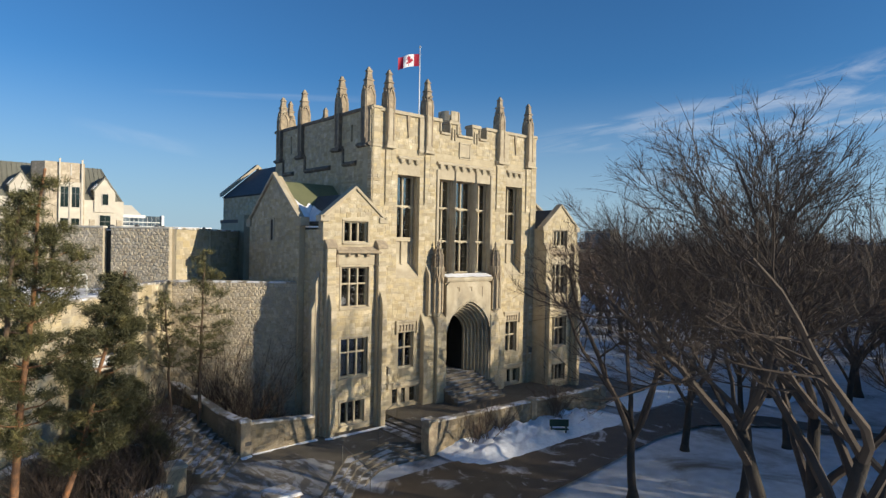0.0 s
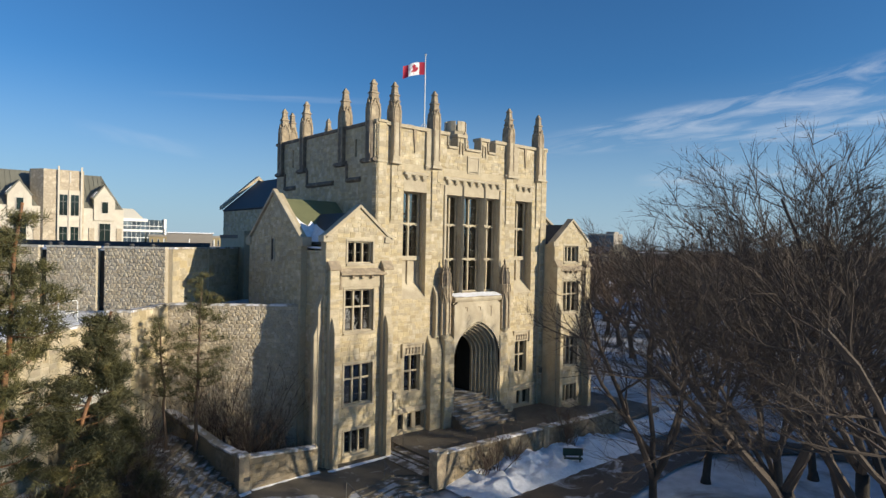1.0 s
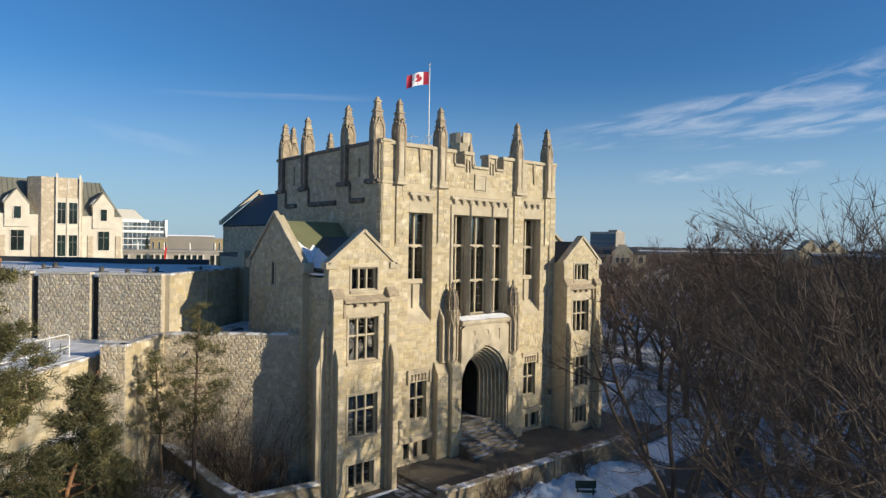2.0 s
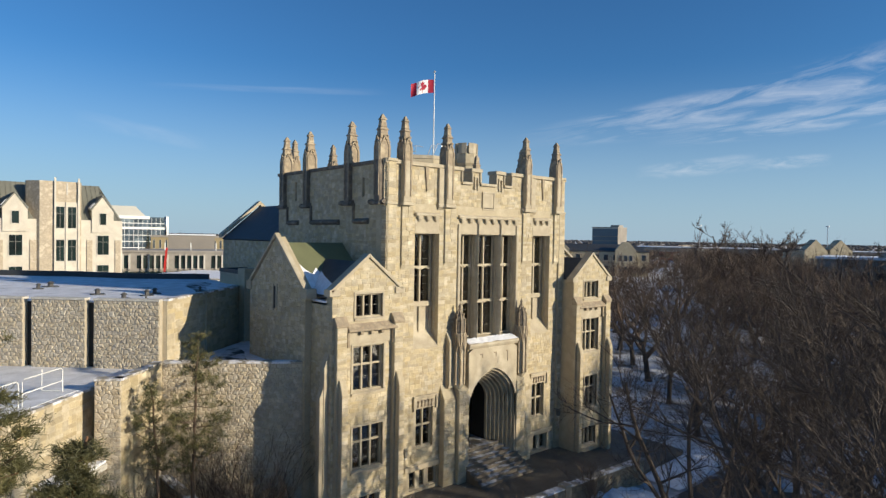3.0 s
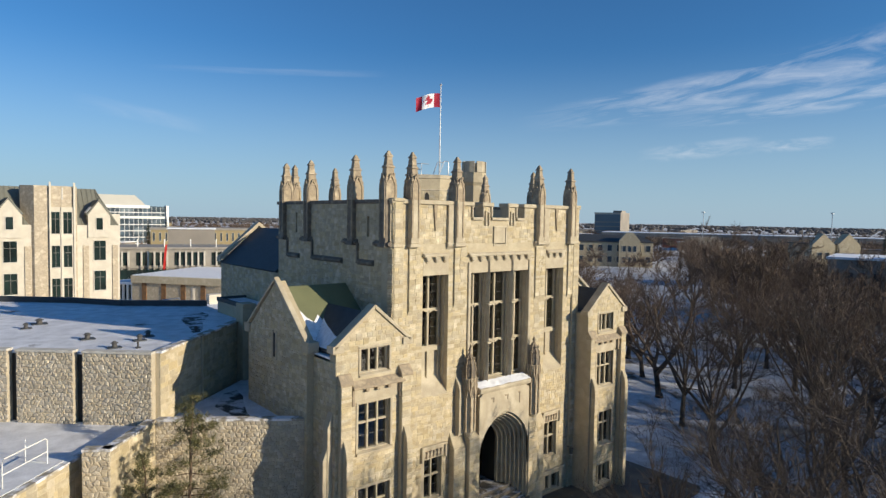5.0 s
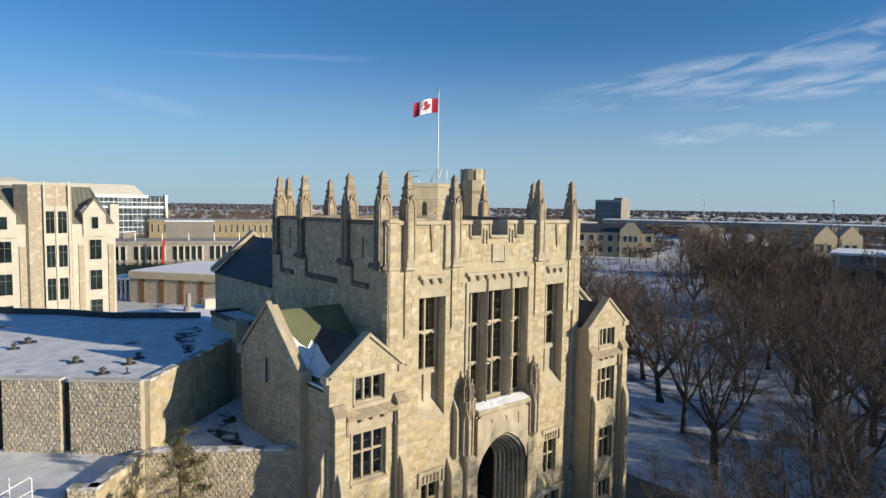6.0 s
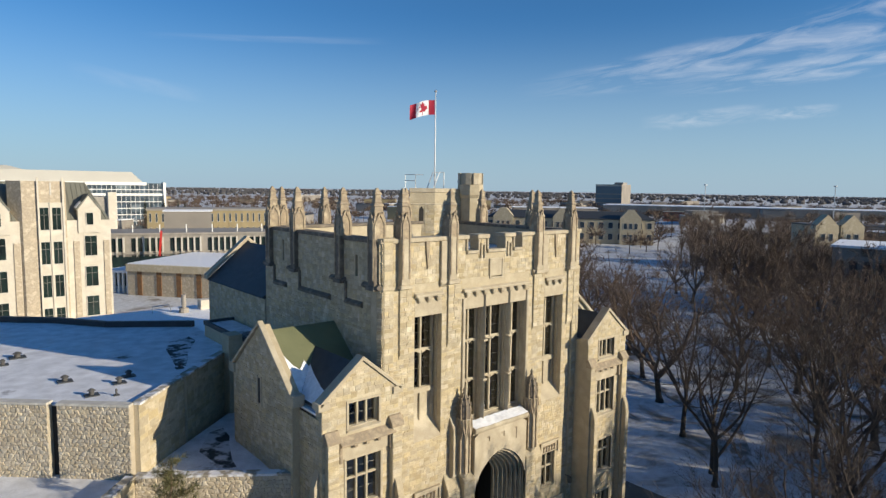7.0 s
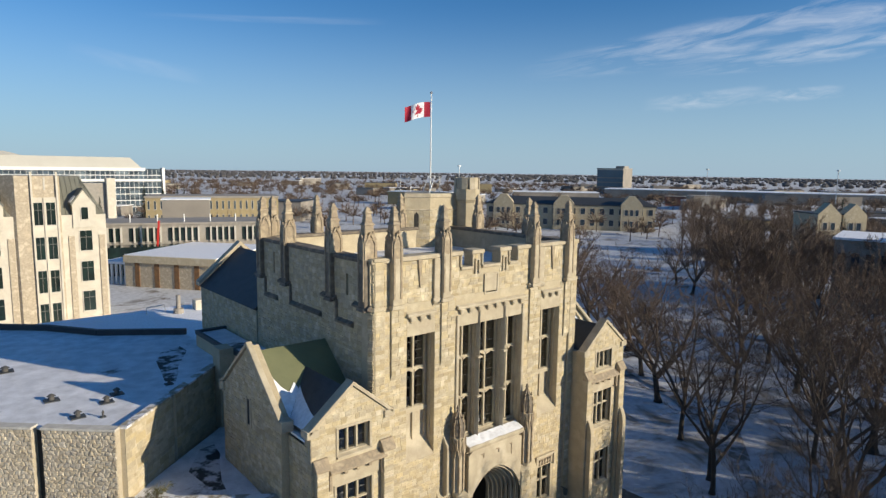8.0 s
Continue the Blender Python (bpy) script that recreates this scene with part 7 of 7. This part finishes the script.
def slab(name, label, x, y, w, dpt, h, ang, matl, roof=None, rh=0.5, cols=0, rows=0, ww=1.2, wh=1.6, pane=None, z0=0.0, fins=False):
    """A plain far building turned by ang degrees, its front towards the local -y."""
    t = thing(name, label, "building", at=(x, y, 0))
    c, s = math.cos(radians(ang)), math.sin(radians(ang))
    u, v = Vector((c, s)), Vector((-s, c))
    o = Vector((x, y))
    q = [o - u * w / 2, o + u * w / 2, o + u * w / 2 + v * dpt, o - u * w / 2 + v * dpt]
    part("wall", M().prism([tuple(p) for p in q], -0.3, h), matl, t)
    e = [q[0] - u * 0.3 - v * 0.3, q[1] + u * 0.3 - v * 0.3, q[2] + u * 0.3 + v * 0.3, q[3] - u * 0.3 + v * 0.3]
    part("roof", M().prism([tuple(p) for p in e], h, h + rh), roof or snow_mat, t)
    if cols:
        facade_windows(t, (*q[0], 0), (*u, 0), (*(-v), 0), [w * (i + 0.5) / cols for i in range(cols)], [z0 + (h - z0) * (j + 0.5) / rows for j in range(rows)], ww, wh, pane)
    return t


fb = slab("finned_concrete_block", "long grey concrete block with vertical window fins", 30, 119, 40, 14, 10.0, -20, concrete, concrete, 0.45)
uu, vv = Vector((math.cos(radians(-20)), math.sin(radians(-20)))), Vector((math.sin(radians(20)), math.cos(radians(20))))
for k in range(30):
    p = Vector((30, 119)) - uu * 19.4 + uu * (1.3 * k)
    if k % 6 == 5:
        continue
    w_ = part("window", M().prism([tuple(p - vv * 0.06), tuple(p + uu * 0.9 - vv * 0.06), tuple(p + uu * 0.9), tuple(p)], 6.4, 9.3), teal_mat, fb)
    part("fin", M().prism([tuple(p + uu * 0.92 - vv * 0.45), tuple(p + uu * 1.27 - vv * 0.45), tuple(p + uu * 1.27), tuple(p + uu * 0.92)], 6.2, 9.5), coping_mat, w_)
gp = Vector((26, 113))
part("glass_link", M().prism([tuple(gp - uu * 16), tuple(gp + uu * 8), tuple(gp + uu * 8 + vv * 5), tuple(gp - uu * 16 + vv * 5)], 0, 6.0), teal_mat, fb, "teal glazed link")
for k in range(7):
    p = Vector((30, 119)) - uu * (17 - 5.5 * k) + vv * 2
    part("roof_post", M().beam((*p, 10.4), (*p, 12.2), 0.18), white_paint, fb)
part("red_sculpture", M().beam((23.4, 117.6, 6), (23.8, 117.4, 11.2), 0.38), red_paint, fb, "red painted steel mast")

slab("yellow_brick_block", "yellow brick block with narrow windows", 57, 176, 40, 16, 12.9, -20, yellow_brick, concrete, 0.6, 22, 2, 0.5, 2.6, blue_glass, 4)
slab("plant_room_block", "pale concrete rooftop plant block", 40, 150, 12, 8, 13.8, -20, far_wall, snow_mat, 0.3)

# glazed tower block far behind
gb = thing("glass_office_block", "long glazed block with white stepped roof", "building", at=(40, 290, 0))
part("wall", M().box(-60, 292, 0, 75, 320, 21.4), sky_glass, gb, "pale blue curtain wall")
part("roof_edge", M().box(-60, 291.2, 20.4, 67, 320, 21.8), white_paint, gb, "white roof edge")
part("white_roof", M().prism([(-60, 294), (66, 294), (66, 319), (-60, 319)], 21.8, 26.6, [(-60, 297), (62, 297), (62, 317), (-60, 317)]), cream_metal, gb, "cream-white metal roof")
part("roof_vault", M().prism([(-60, 300), (20, 300), (20, 316), (-60, 316)], 26.6, 28.4, [(-60, 303), (14, 303), (14, 314), (-60, 314)]), cream_metal, gb)
m = M()
for k in range(68):
    m.box(-60 + 2 * k, 291.75, 1, -59.9 + 2 * k, 292, 21)
tagged(part("mullion_grid", m, white_paint, gb, "white window grid"), kind="stuff")
for z in (3.5, 6.5, 9.5, 12.5, 15.5, 18.2):
    part("floor_band", M().box(-60, 291.7, z, 75, 292, z + (0.35 if z != 15.5 else 1.1)), white_paint, gb)
part("end_column", M().box(74.4, 291, 0, 75.6, 294, 21.9), white_paint, gb)
for x in (2, 8):
    part("roof_flue", M().ngon(x, 306, 28.0, 0.9, 30.6, 0.9, 8), steel, gb)

tb = slab("tall_dark_glass_block", "tall far block with blue glass front and pale end", 527, 352, 27, 30, 26.0, -74, pale_glass, concrete, 1.0)
c_, s_ = math.cos(radians(-74)), math.sin(radians(-74))
U_, V_ = Vector((c_, s_)), Vector((-s_, c_))
O_ = Vector((527, 352))
q = [O_ + U_ * 13.55, O_ + U_ * 13.9, O_ + U_ * 13.9 + V_ * 30, O_ + U_ * 13.55 + V_ * 30]
part("pale_end", M().prism([tuple(p) for p in q], -0.3, 26.5), far_wall, tb, "pale concrete end wall")
for z in (3, 7.6, 12.2, 16.8, 25.2):
    q = [O_ - U_ * 13.5 - V_ * 0.3, O_ + U_ * 13.5 - V_ * 0.3, O_ + U_ * 13.5 - V_ * 0.02, O_ - U_ * 13.5 - V_ * 0.02]
    part("floor_band", M().prism([tuple(p) for p in q], z, z + (0.8 if z < 20 else 1.8)), far_wall if z < 20 else cream, tb)
q = [O_ + U_ * 4 + V_ * 6, O_ + U_ * 13 + V_ * 6, O_ + U_ * 13 + V_ * 20, O_ + U_ * 4 + V_ * 20]
part("plant_room", M().prism([tuple(p) for p in q], 27, 29.2), concrete, tb)
slab("low_snowy_house", "low building with bright snowy roof", 205, 142, 16, 10, 8.5, -50, far_wall)
slab("red_brick_store", "low red brick block", 392, 196, 26, 10, 6.5, -58, brick_red, concrete, 0.3)
slab("long_white_roof_shed", "long shed with bright snowy roof", 470, 215, 170, 40, 8.5, -63, far_wall)
slab("long_white_roof_shed", "long shed with bright snowy roof", 560, 120, 120, 40, 7.5, -63, far_wall)
slab("far_store", "far pale flat-roofed store building", 330, 260, 60, 20, 8, -45, far_wall)

# old greystone hall across the park
oh = slab("greystone_hall", "greystone hall with mullioned windows and slate roof", 182, 132, 66, 16, 9.6, -52, stone_wall, slate_roof, 0.4, 18, 2, 1.7, 2.3, blue_glass, 0.6)
c_, s_ = math.cos(radians(-52)), math.sin(radians(-52))
U_, V_ = Vector((c_, s_)), Vector((-s_, c_))
O_ = Vector((182, 132))
m = M()
q = [O_ - U_ * 33, O_ + U_ * 33, O_ + U_ * 33 + V_ * 16, O_ - U_ * 33 + V_ * 16]
m.add([(*q[0], 10), (*q[1], 10), (*q[2], 10), (*q[3], 10), (*(O_ - U_ * 28 + V_ * 8), 12.6), (*(O_ + U_ * 28 + V_ * 8), 12.6)], [(0, 1, 5, 4), (1, 2, 5), (2, 3, 4, 5), (3, 0, 4)])
part("hip_roof", m, slate_roof, oh, "dark hipped roof")
for e in (-26, -2, 24):
    p = O_ + U_ * e - V_ * 1.2
    m = M().prism([tuple(p - U_ * 4), tuple(p + U_ * 4), tuple(p + U_ * 4 + V_ * 4), tuple(p - U_ * 4 + V_ * 4)], 0, 10.4)
    m.along([(*(p - U_ * 4), 10.4), (*(p + U_ * 4), 10.4), (*(p + U_ * 1.2), 13.6), (*(p - U_ * 1.2), 13.6)], (*(V_ * 4), 0))
    g = part("gabled_bay", m, stone_wall, oh)
    facade_windows(oh, (*(p - U_ * 4), 0), (*U_, 0), (*(-V_), 0), (2, 4, 6), (2.8, 7.2), 1.2, 2.2, blue_glass)

rh_ = slab("gabled_stone_house", "greystone gabled house among bare trees", 168.5, 32.5, 12, 12, 12.6, -42, stone_wall, slate_roof, 0.3, 3, 2, 1.6, 2.2, blue_glass, 1)
c_, s_ = math.cos(radians(-42)), math.sin(radians(-42))
for e in (-3.4, 3.2):
    p = Vector((168.5, 32.5)) + Vector((c_, s_)) * e + Vector((s_, -c_)) * 0.6
    m = M().along([(*(p - Vector((c_, s_)) * 3), 0), (*(p + Vector((c_, s_)) * 3), 0), (*(p + Vector((c_, s_)) * 3), 12.6), (*p, 15.6), (*(p - Vector((c_, s_)) * 3), 12.6)], (-s_ * 3, c_ * 3, 0))
    part("gable", m, stone_wall, rh_)
    facade_windows(rh_, (*(p - Vector((c_, s_)) * 3), 0), (c_, s_, 0), (s_, -c_, 0), (2, 4), (6.4, 9.6), 1.1, 1.9, blue_glass)
cn = thing("cream_stair_column", "cream stair tower beside the glazed block", "building", at=(45, 262, 0))
part("shaft", M().box(44.2, 262, 0, 47.4, 266, 17.5), cream, cn, bevel=0.05)
part("side_slab", M().box(30, 264, 0, 44.2, 270, 15.5), concrete, cn, "grey slab wall")
gr = slab("grey_finned_block", "long grey block with vertical piers and snowy roof", 106.8, 1.1, 26, 16, 12.0, -78, concrete, snow_mat, 0.4)
c_, s_ = math.cos(radians(-78)), math.sin(radians(-78))
for k in range(13):
    p = Vector((106.8, 1.1)) + Vector((c_, s_)) * (-12.4 + 2 * k) + Vector((s_, -c_)) * 0.25
    w_ = part("window", M().prism([tuple(p), tuple(p + Vector((c_, s_)) * 1.1), tuple(p + Vector((c_, s_)) * 1.1 + Vector((-s_, c_)) * 0.3), tuple(p + Vector((-s_, c_)) * 0.3)], 2, 9.8), blue_glass, gr)
for k in range(4):
    p = Vector((106.8, 1.1)) + Vector((c_, s_)) * (-3 + 4.5 * k) + Vector((-s_, c_)) * 1.0
    part("dormer", M().along([(*(p - Vector((c_, s_)) * 1.2), 11.6), (*(p + Vector((c_, s_)) * 1.2), 11.6), (*(p + Vector((c_, s_)) * 1.2), 12.6), (*p, 13.6), (*(p - Vector((c_, s_)) * 1.2), 12.6)], (-s_ * 4, c_ * 4, 0)), concrete, gr)

# flat-roofed town between here and the horizon
rb_ = random.Random(77)
for k in range(46):
    az = radians(rb_.uniform(8, 78))
    dist = rb_.uniform(230, 900)
    x, y = -15 + math.sin(az) * dist, -22 + math.cos(az) * dist
    if 150 < x < 300 and 90 < y < 190:
        continue
    h = rb_.uniform(4, 9)
    slab("town_building", "low distant building with snowy roof", x, y, rb_.uniform(14, 46), rb_.uniform(10, 20), h, rb_.choice((-45, -20, -60, 0)), rb_.choice((far_wall, concrete, yellow_brick, far_wall)), rb_.choice((snow_mat, concrete, slate_roof)), 0.3)
for x, y in ((431, 201), (462, 125), (300, 330)):
    ms = thing("light_mast", "tall floodlight mast on the horizon", "mast", "light masts", at=(x, y, 0))
    part("pole", M().tube([Vector((x, y, 0)), Vector((x, y, 26))], [0.35, 0.22], 6), steel, ms)
    part("head", M().box(x - 1.2, y - 0.8, 25.6, x + 1.2, y + 0.8, 26.4), steel, ms)

# far woods: many small ragged crowns
def woods(name, label, count, d0, d1, az0, az1, h0, h1, seed, matl):
    r = random.Random(seed)
    m = M()
    for k in range(count):
        az, dist = radians(r.uniform(az0, az1)), math.sqrt(r.uniform(d0 * d0, d1 * d1))
        x, y = -15 + math.sin(az) * dist, -22 + math.cos(az) * dist
        h = r.uniform(h0, h1)
        w = h * r.uniform(0.9, 1.7)
        for q in range(1):
            a = r.uniform(0, 6.28)
            cx, cy = x + math.cos(a) * w * 0.4, y + math.sin(a) * w * 0.4
            t = r.uniform(0.75, 1.0)
            ring = [(cx + w * 0.5 * r.uniform(0.6, 1.1) * math.cos(b * 1.05), cy + w * 0.5 * r.uniform(0.6, 1.1) * math.sin(b * 1.05)) for b in range(6)]
            m.prism(ring, 0.0, h * 0.55, [(cx + (px - cx) * 1.3, cy + (py - cy) * 1.3) for px, py in ring])
            m.prism([(cx + (px - cx) * 1.3, cy + (py - cy) * 1.3) for px, py in ring], h * 0.55, h * t, [(cx + (px - cx) * 0.25, cy + (py - cy) * 0.25) for px, py in ring])
    tagged(part(name, m, matl, None, fix=False), label, "trees", kind="stuff")


woods("far_woods", "dark bare woods along the horizon", 5200, 1300, 3400, -15, 95, 4, 8, 81, far_wood)


def twig_wood(name, label, count, zone, h0, h1, seed, fans=60, tips=5):
    """A mass of bare crowns: fans of thin twigs."""
    r = random.Random(seed)
    m = M()
    for k in range(count):
        x, y = zone(r)
        h = r.uniform(h0, h1)
        m.tube([Vector((x, y, 0)), Vector((x, y, h * 0.4))], [0.22, 0.16], 4)
        for q in range(fans):
            a, b = r.uniform(0, 6.28), r.uniform(0.1, 0.9)
            p = Vector((x, y, h * r.uniform(0.25, 0.55)))
            e = p + Vector((math.cos(a) * b, math.sin(a) * b, 1)).normalized() * (h * r.uniform(0.3, 0.6))
            mid_ = p.lerp(e, 0.5)
            m.tube([p, mid_, e], [0.06, 0.045, 0.02], 3)
            for w in range(tips):
                g = p.lerp(e, r.uniform(0.4, 1))
                m.tube([g, g + Vector((r.gauss(0, 1), r.gauss(0, 1), r.uniform(0.2, 1.6))).normalized() * r.uniform(0.8, 2.0)], [0.03, 0.014], 3)
    tagged(part(name, m, twig_mat, None, fix=False), label, "trees", kind="stuff")


def park_zone(r):
    while True:
        x, y = r.uniform(95, 190), r.uniform(-60, 70)
        if y < 0.60 * x - 24 and not (162 < x < 185 and 24 < y < 50) and not (98 < x < 128 and -22 < y < 14):
            return x, y


twig_wood("park_woods", "bare brown treetops massed across the park", 200, park_zone, 9, 13, 91, 36, 4)


def far_park(r):
    while True:
        x, y = r.uniform(150, 330), r.uniform(0, 160)
        if 0.06 * x < y < 0.50 * x - 4 and not (156 < x < 185 and 20 < y < 50):
            return x, y


twig_wood("street_woods", "bare brown trees beyond the park", 150, far_park, 8, 12, 93, 30, 4)


def ring_zone(r):
    az, dist = radians(r.uniform(2, 92)), math.sqrt(r.uniform(200 ** 2, 950 ** 2))
    return -15 + math.sin(az) * dist, -22 + math.cos(az) * dist


def spray_wood(name, label, count, zone, h0, h1, seed, twigs=170):
    """Far bare crowns: a stem and a ragged dome of thin single-faced twigs."""
    r = random.Random(seed)
    rng = np.random.default_rng(seed)
    m = M()
    for k in range(count):
        x, y = zone(r)
        h = r.uniform(h0, h1)
        m.tube([Vector((x, y, 0)), Vector((x, y, h * 0.45))], [0.25, 0.15], 3)
        d = rng.normal(size=(twigs, 3))
        d[:, 2] = np.abs(d[:, 2]) * 0.9 + 0.1
        d /= np.linalg.norm(d, axis=1)[:, None]
        st = np.array((x, y, h * 0.35)) + d * (h * rng.uniform(0.02, 0.42, twigs))[:, None] * np.array((0.8, 0.8, 1.0))
        en = st + (d + rng.normal(size=(twigs, 3)) * 0.35) * (h * rng.uniform(0.12, 0.28, twigs))[:, None]
        sd = rng.normal(size=(twigs, 3)) * 0.09
        for a, b, c in zip(st, en, sd):
            n = len(m.v)
            m.v += [tuple(a - c), tuple(a + c), tuple(b)]
            m.f.append((n, n + 1, n + 2))
    tagged(part(name, m, twig_mat, None, fix=False), label, "trees", kind="stuff")


spray_wood("town_woods", "bare brown trees among the town roofs", 1500, ring_zone, 6, 11, 92)

# dark conifers
for k, (x, y, h) in enumerate([(66, 262, 17), (70, 255, 15), (60, 268, 16), (75, 262, 14), (150, 35, 12), (156, 28, 13), (260, 60, 15), (268, 55, 13), (276, 48, 16), (-1, 100, 12), (30, 205, 13), (52, 230, 14), (26, 200, 11)]):
    r = random.Random(500 + k)
    t = thing("spruce_tree", "dark conical spruce among far buildings", "tree", "far spruces", at=(x, y, 0))
    m = M()
    for q in range(260):
        f = r.random() ** 0.8
        a = r.uniform(0, 6.28)
        rad = (1 - f) * h * 0.2 * r.uniform(0.5, 1.1)
        p = Vector((x, y, 1 + f * (h - 1)))
        e = p + Vector((math.cos(a) * rad, math.sin(a) * rad, -0.35 * rad))
        s = Vector((-math.sin(a), math.cos(a), 0)) * (0.25 + 0.25 * rad)
        b = len(m.v)
        m.v += [tuple(p), tuple(p.lerp(e, 0.6) + s), tuple(e), tuple(p.lerp(e, 0.6) - s)]
        m.f.append((b, b + 1, b + 2, b + 3))
    part("crown", m, spruce_mat, t, fix=False)
    part("trunk", M().tube([Vector((x, y, 0)), Vector((x, y, h))], [0.2, 0.03], 5), bark, t)

# ---- wispy clouds, far off ----
def cloud_mat(name, across, along_, lo, hi, peak, turn):
    """Thin cirrus: streaky noise that fades out towards the edges of its sheet."""
    m = bpy.data.materials.new(name)
    m.use_nodes = True
    nt = m.node_tree
    nt.nodes.remove(nt.nodes["Principled BSDF"])
    mk = lambda kind: nt.nodes.new("ShaderNode" + kind)
    tc, mp, nz, rg, sep = mk("TexCoord"), mk("Mapping"), mk("TexNoise"), mk("MapRange"), mk("SeparateXYZ")
    mp.inputs["Scale"].default_value, mp.inputs["Rotation"].default_value = (across, along_, 1), (0, 0, radians(turn))
    nz.inputs["Scale"].default_value, nz.inputs["Detail"].default_value, nz.inputs["Roughness"].default_value = 1.0, 9, 0.62
    nz.inputs["Distortion"].default_value = 0.6
    rg.inputs[1].default_value, rg.inputs[2].default_value, rg.inputs[4].default_value = lo, hi, peak
    nt.links.new(tc.outputs["UV"], mp.inputs[0])
    nt.links.new(mp.outputs[0], nz.inputs["Vector"])
    nt.links.new(nz.outputs["Fac"], rg.inputs[0])
    nt.links.new(tc.outputs["UV"], sep.inputs[0])
    out = rg.outputs[0]
    for k in (0, 1):
        # t (1 - t) 4, softened: fades to nothing at both edges
        inv, mul, fade, both = mk("Math"), mk("Math"), mk("MapRange"), mk("Math")
        inv.operation, inv.inputs[0].default_value = "SUBTRACT", 1.0
        mul.operation, both.operation, fade.interpolation_type = "MULTIPLY", "MULTIPLY", "SMOOTHSTEP"
        fade.inputs[2].default_value = 0.25
        nt.links.new(sep.outputs[k], inv.inputs[1])
        nt.links.new(sep.outputs[k], mul.inputs[0])
        nt.links.new(inv.outputs[0], mul.inputs[1])
        nt.links.new(mul.outputs[0], fade.inputs[0])
        nt.links.new(out, both.inputs[0])
        nt.links.new(fade.outputs[0], both.inputs[1])
        out = both.outputs[0]
    em, tp, mx = mk("Emission"), mk("BsdfTransparent"), mk("MixShader")
    em.inputs[0].default_value, em.inputs[1].default_value = (0.93, 0.95, 1.0, 1), 0.78
    nt.links.new(out, mx.inputs[0])
    nt.links.new(tp.outputs[0], mx.inputs[1])
    nt.links.new(em.outputs[0], mx.inputs[2])
    nt.links.new(mx.outputs[0], nt.nodes["Material Output"].inputs[0])
    return m


def cloud(material, az0, az1, e0, e1, h0, h1, bend=0.0):
    """A sheet of cirrus from one bearing to another; its middle rises from e0 to e1 degrees, its half height goes from h0 to h1."""
    D, n = 4200, 12
    m = bpy.data.meshes.new("cirrus_cloud")
    v, uv = [], []
    for k in range(n + 1):
        f = k / n
        a, e, h = az0 + (az1 - az0) * f, e0 + (e1 - e0) * f + bend * f * (1 - f), h0 + (h1 - h0) * f
        for g in (0, 1):
            v.append((-15 + D * math.sin(radians(a)), -22 + D * math.cos(radians(a)), 20 + D * math.tan(radians(e + h * (2 * g - 1)))))
            uv.append((f, g))
    m.from_pydata(v, [], [(2 * k, 2 * k + 2, 2 * k + 3, 2 * k + 1) for k in range(n)])
    lay = m.uv_layers.new()
    for lp in m.loops:
        lay.data[lp.index].uv = uv[lp.vertex_index]
    m.materials.append(material)
    ob = new("cirrus_cloud", m)
    ob.visible_shadow = False
    tagged(ob, "thin wispy white cirrus in the blue sky", "cloud", kind="structure")


cirrus = cloud_mat("streaky cirrus", 6.5, 3.2, 0.42, 0.82, 0.58, 14)
thin_cirrus = cloud_mat("thin cirrus", 3.0, 1.6, 0.38, 0.72, 0.40, 6)
haze_streak = cloud_mat("faint high streak", 2.0, 1.0, 0.30, 0.80, 0.15, 0)
cloud(cirrus, 46, 90, 8.5, 14.6, 1.2, 3.2)
cloud(cirrus, 58, 92, 8.4, 11.4, 0.8, 1.8)
cloud(thin_cirrus, 57.5, 68, 5.7, 6.6, 0.8, 0.9)
cloud(thin_cirrus, 66.5, 73, 6.2, 6.5, 0.6, 0.6)
cloud(haze_streak, 14, 36, 11.9, 12.9, 0.3, 0.4, 0.5)
cloud(haze_streak, 9, 20, 8.9, 7.4, 0.8, 0.8)

# ---- the single stones, last ----
for args in PENDING:
    if args[0] == "field":
        lay_fieldstone(*args[1:])
    else:
        lay_ashlar(*args)
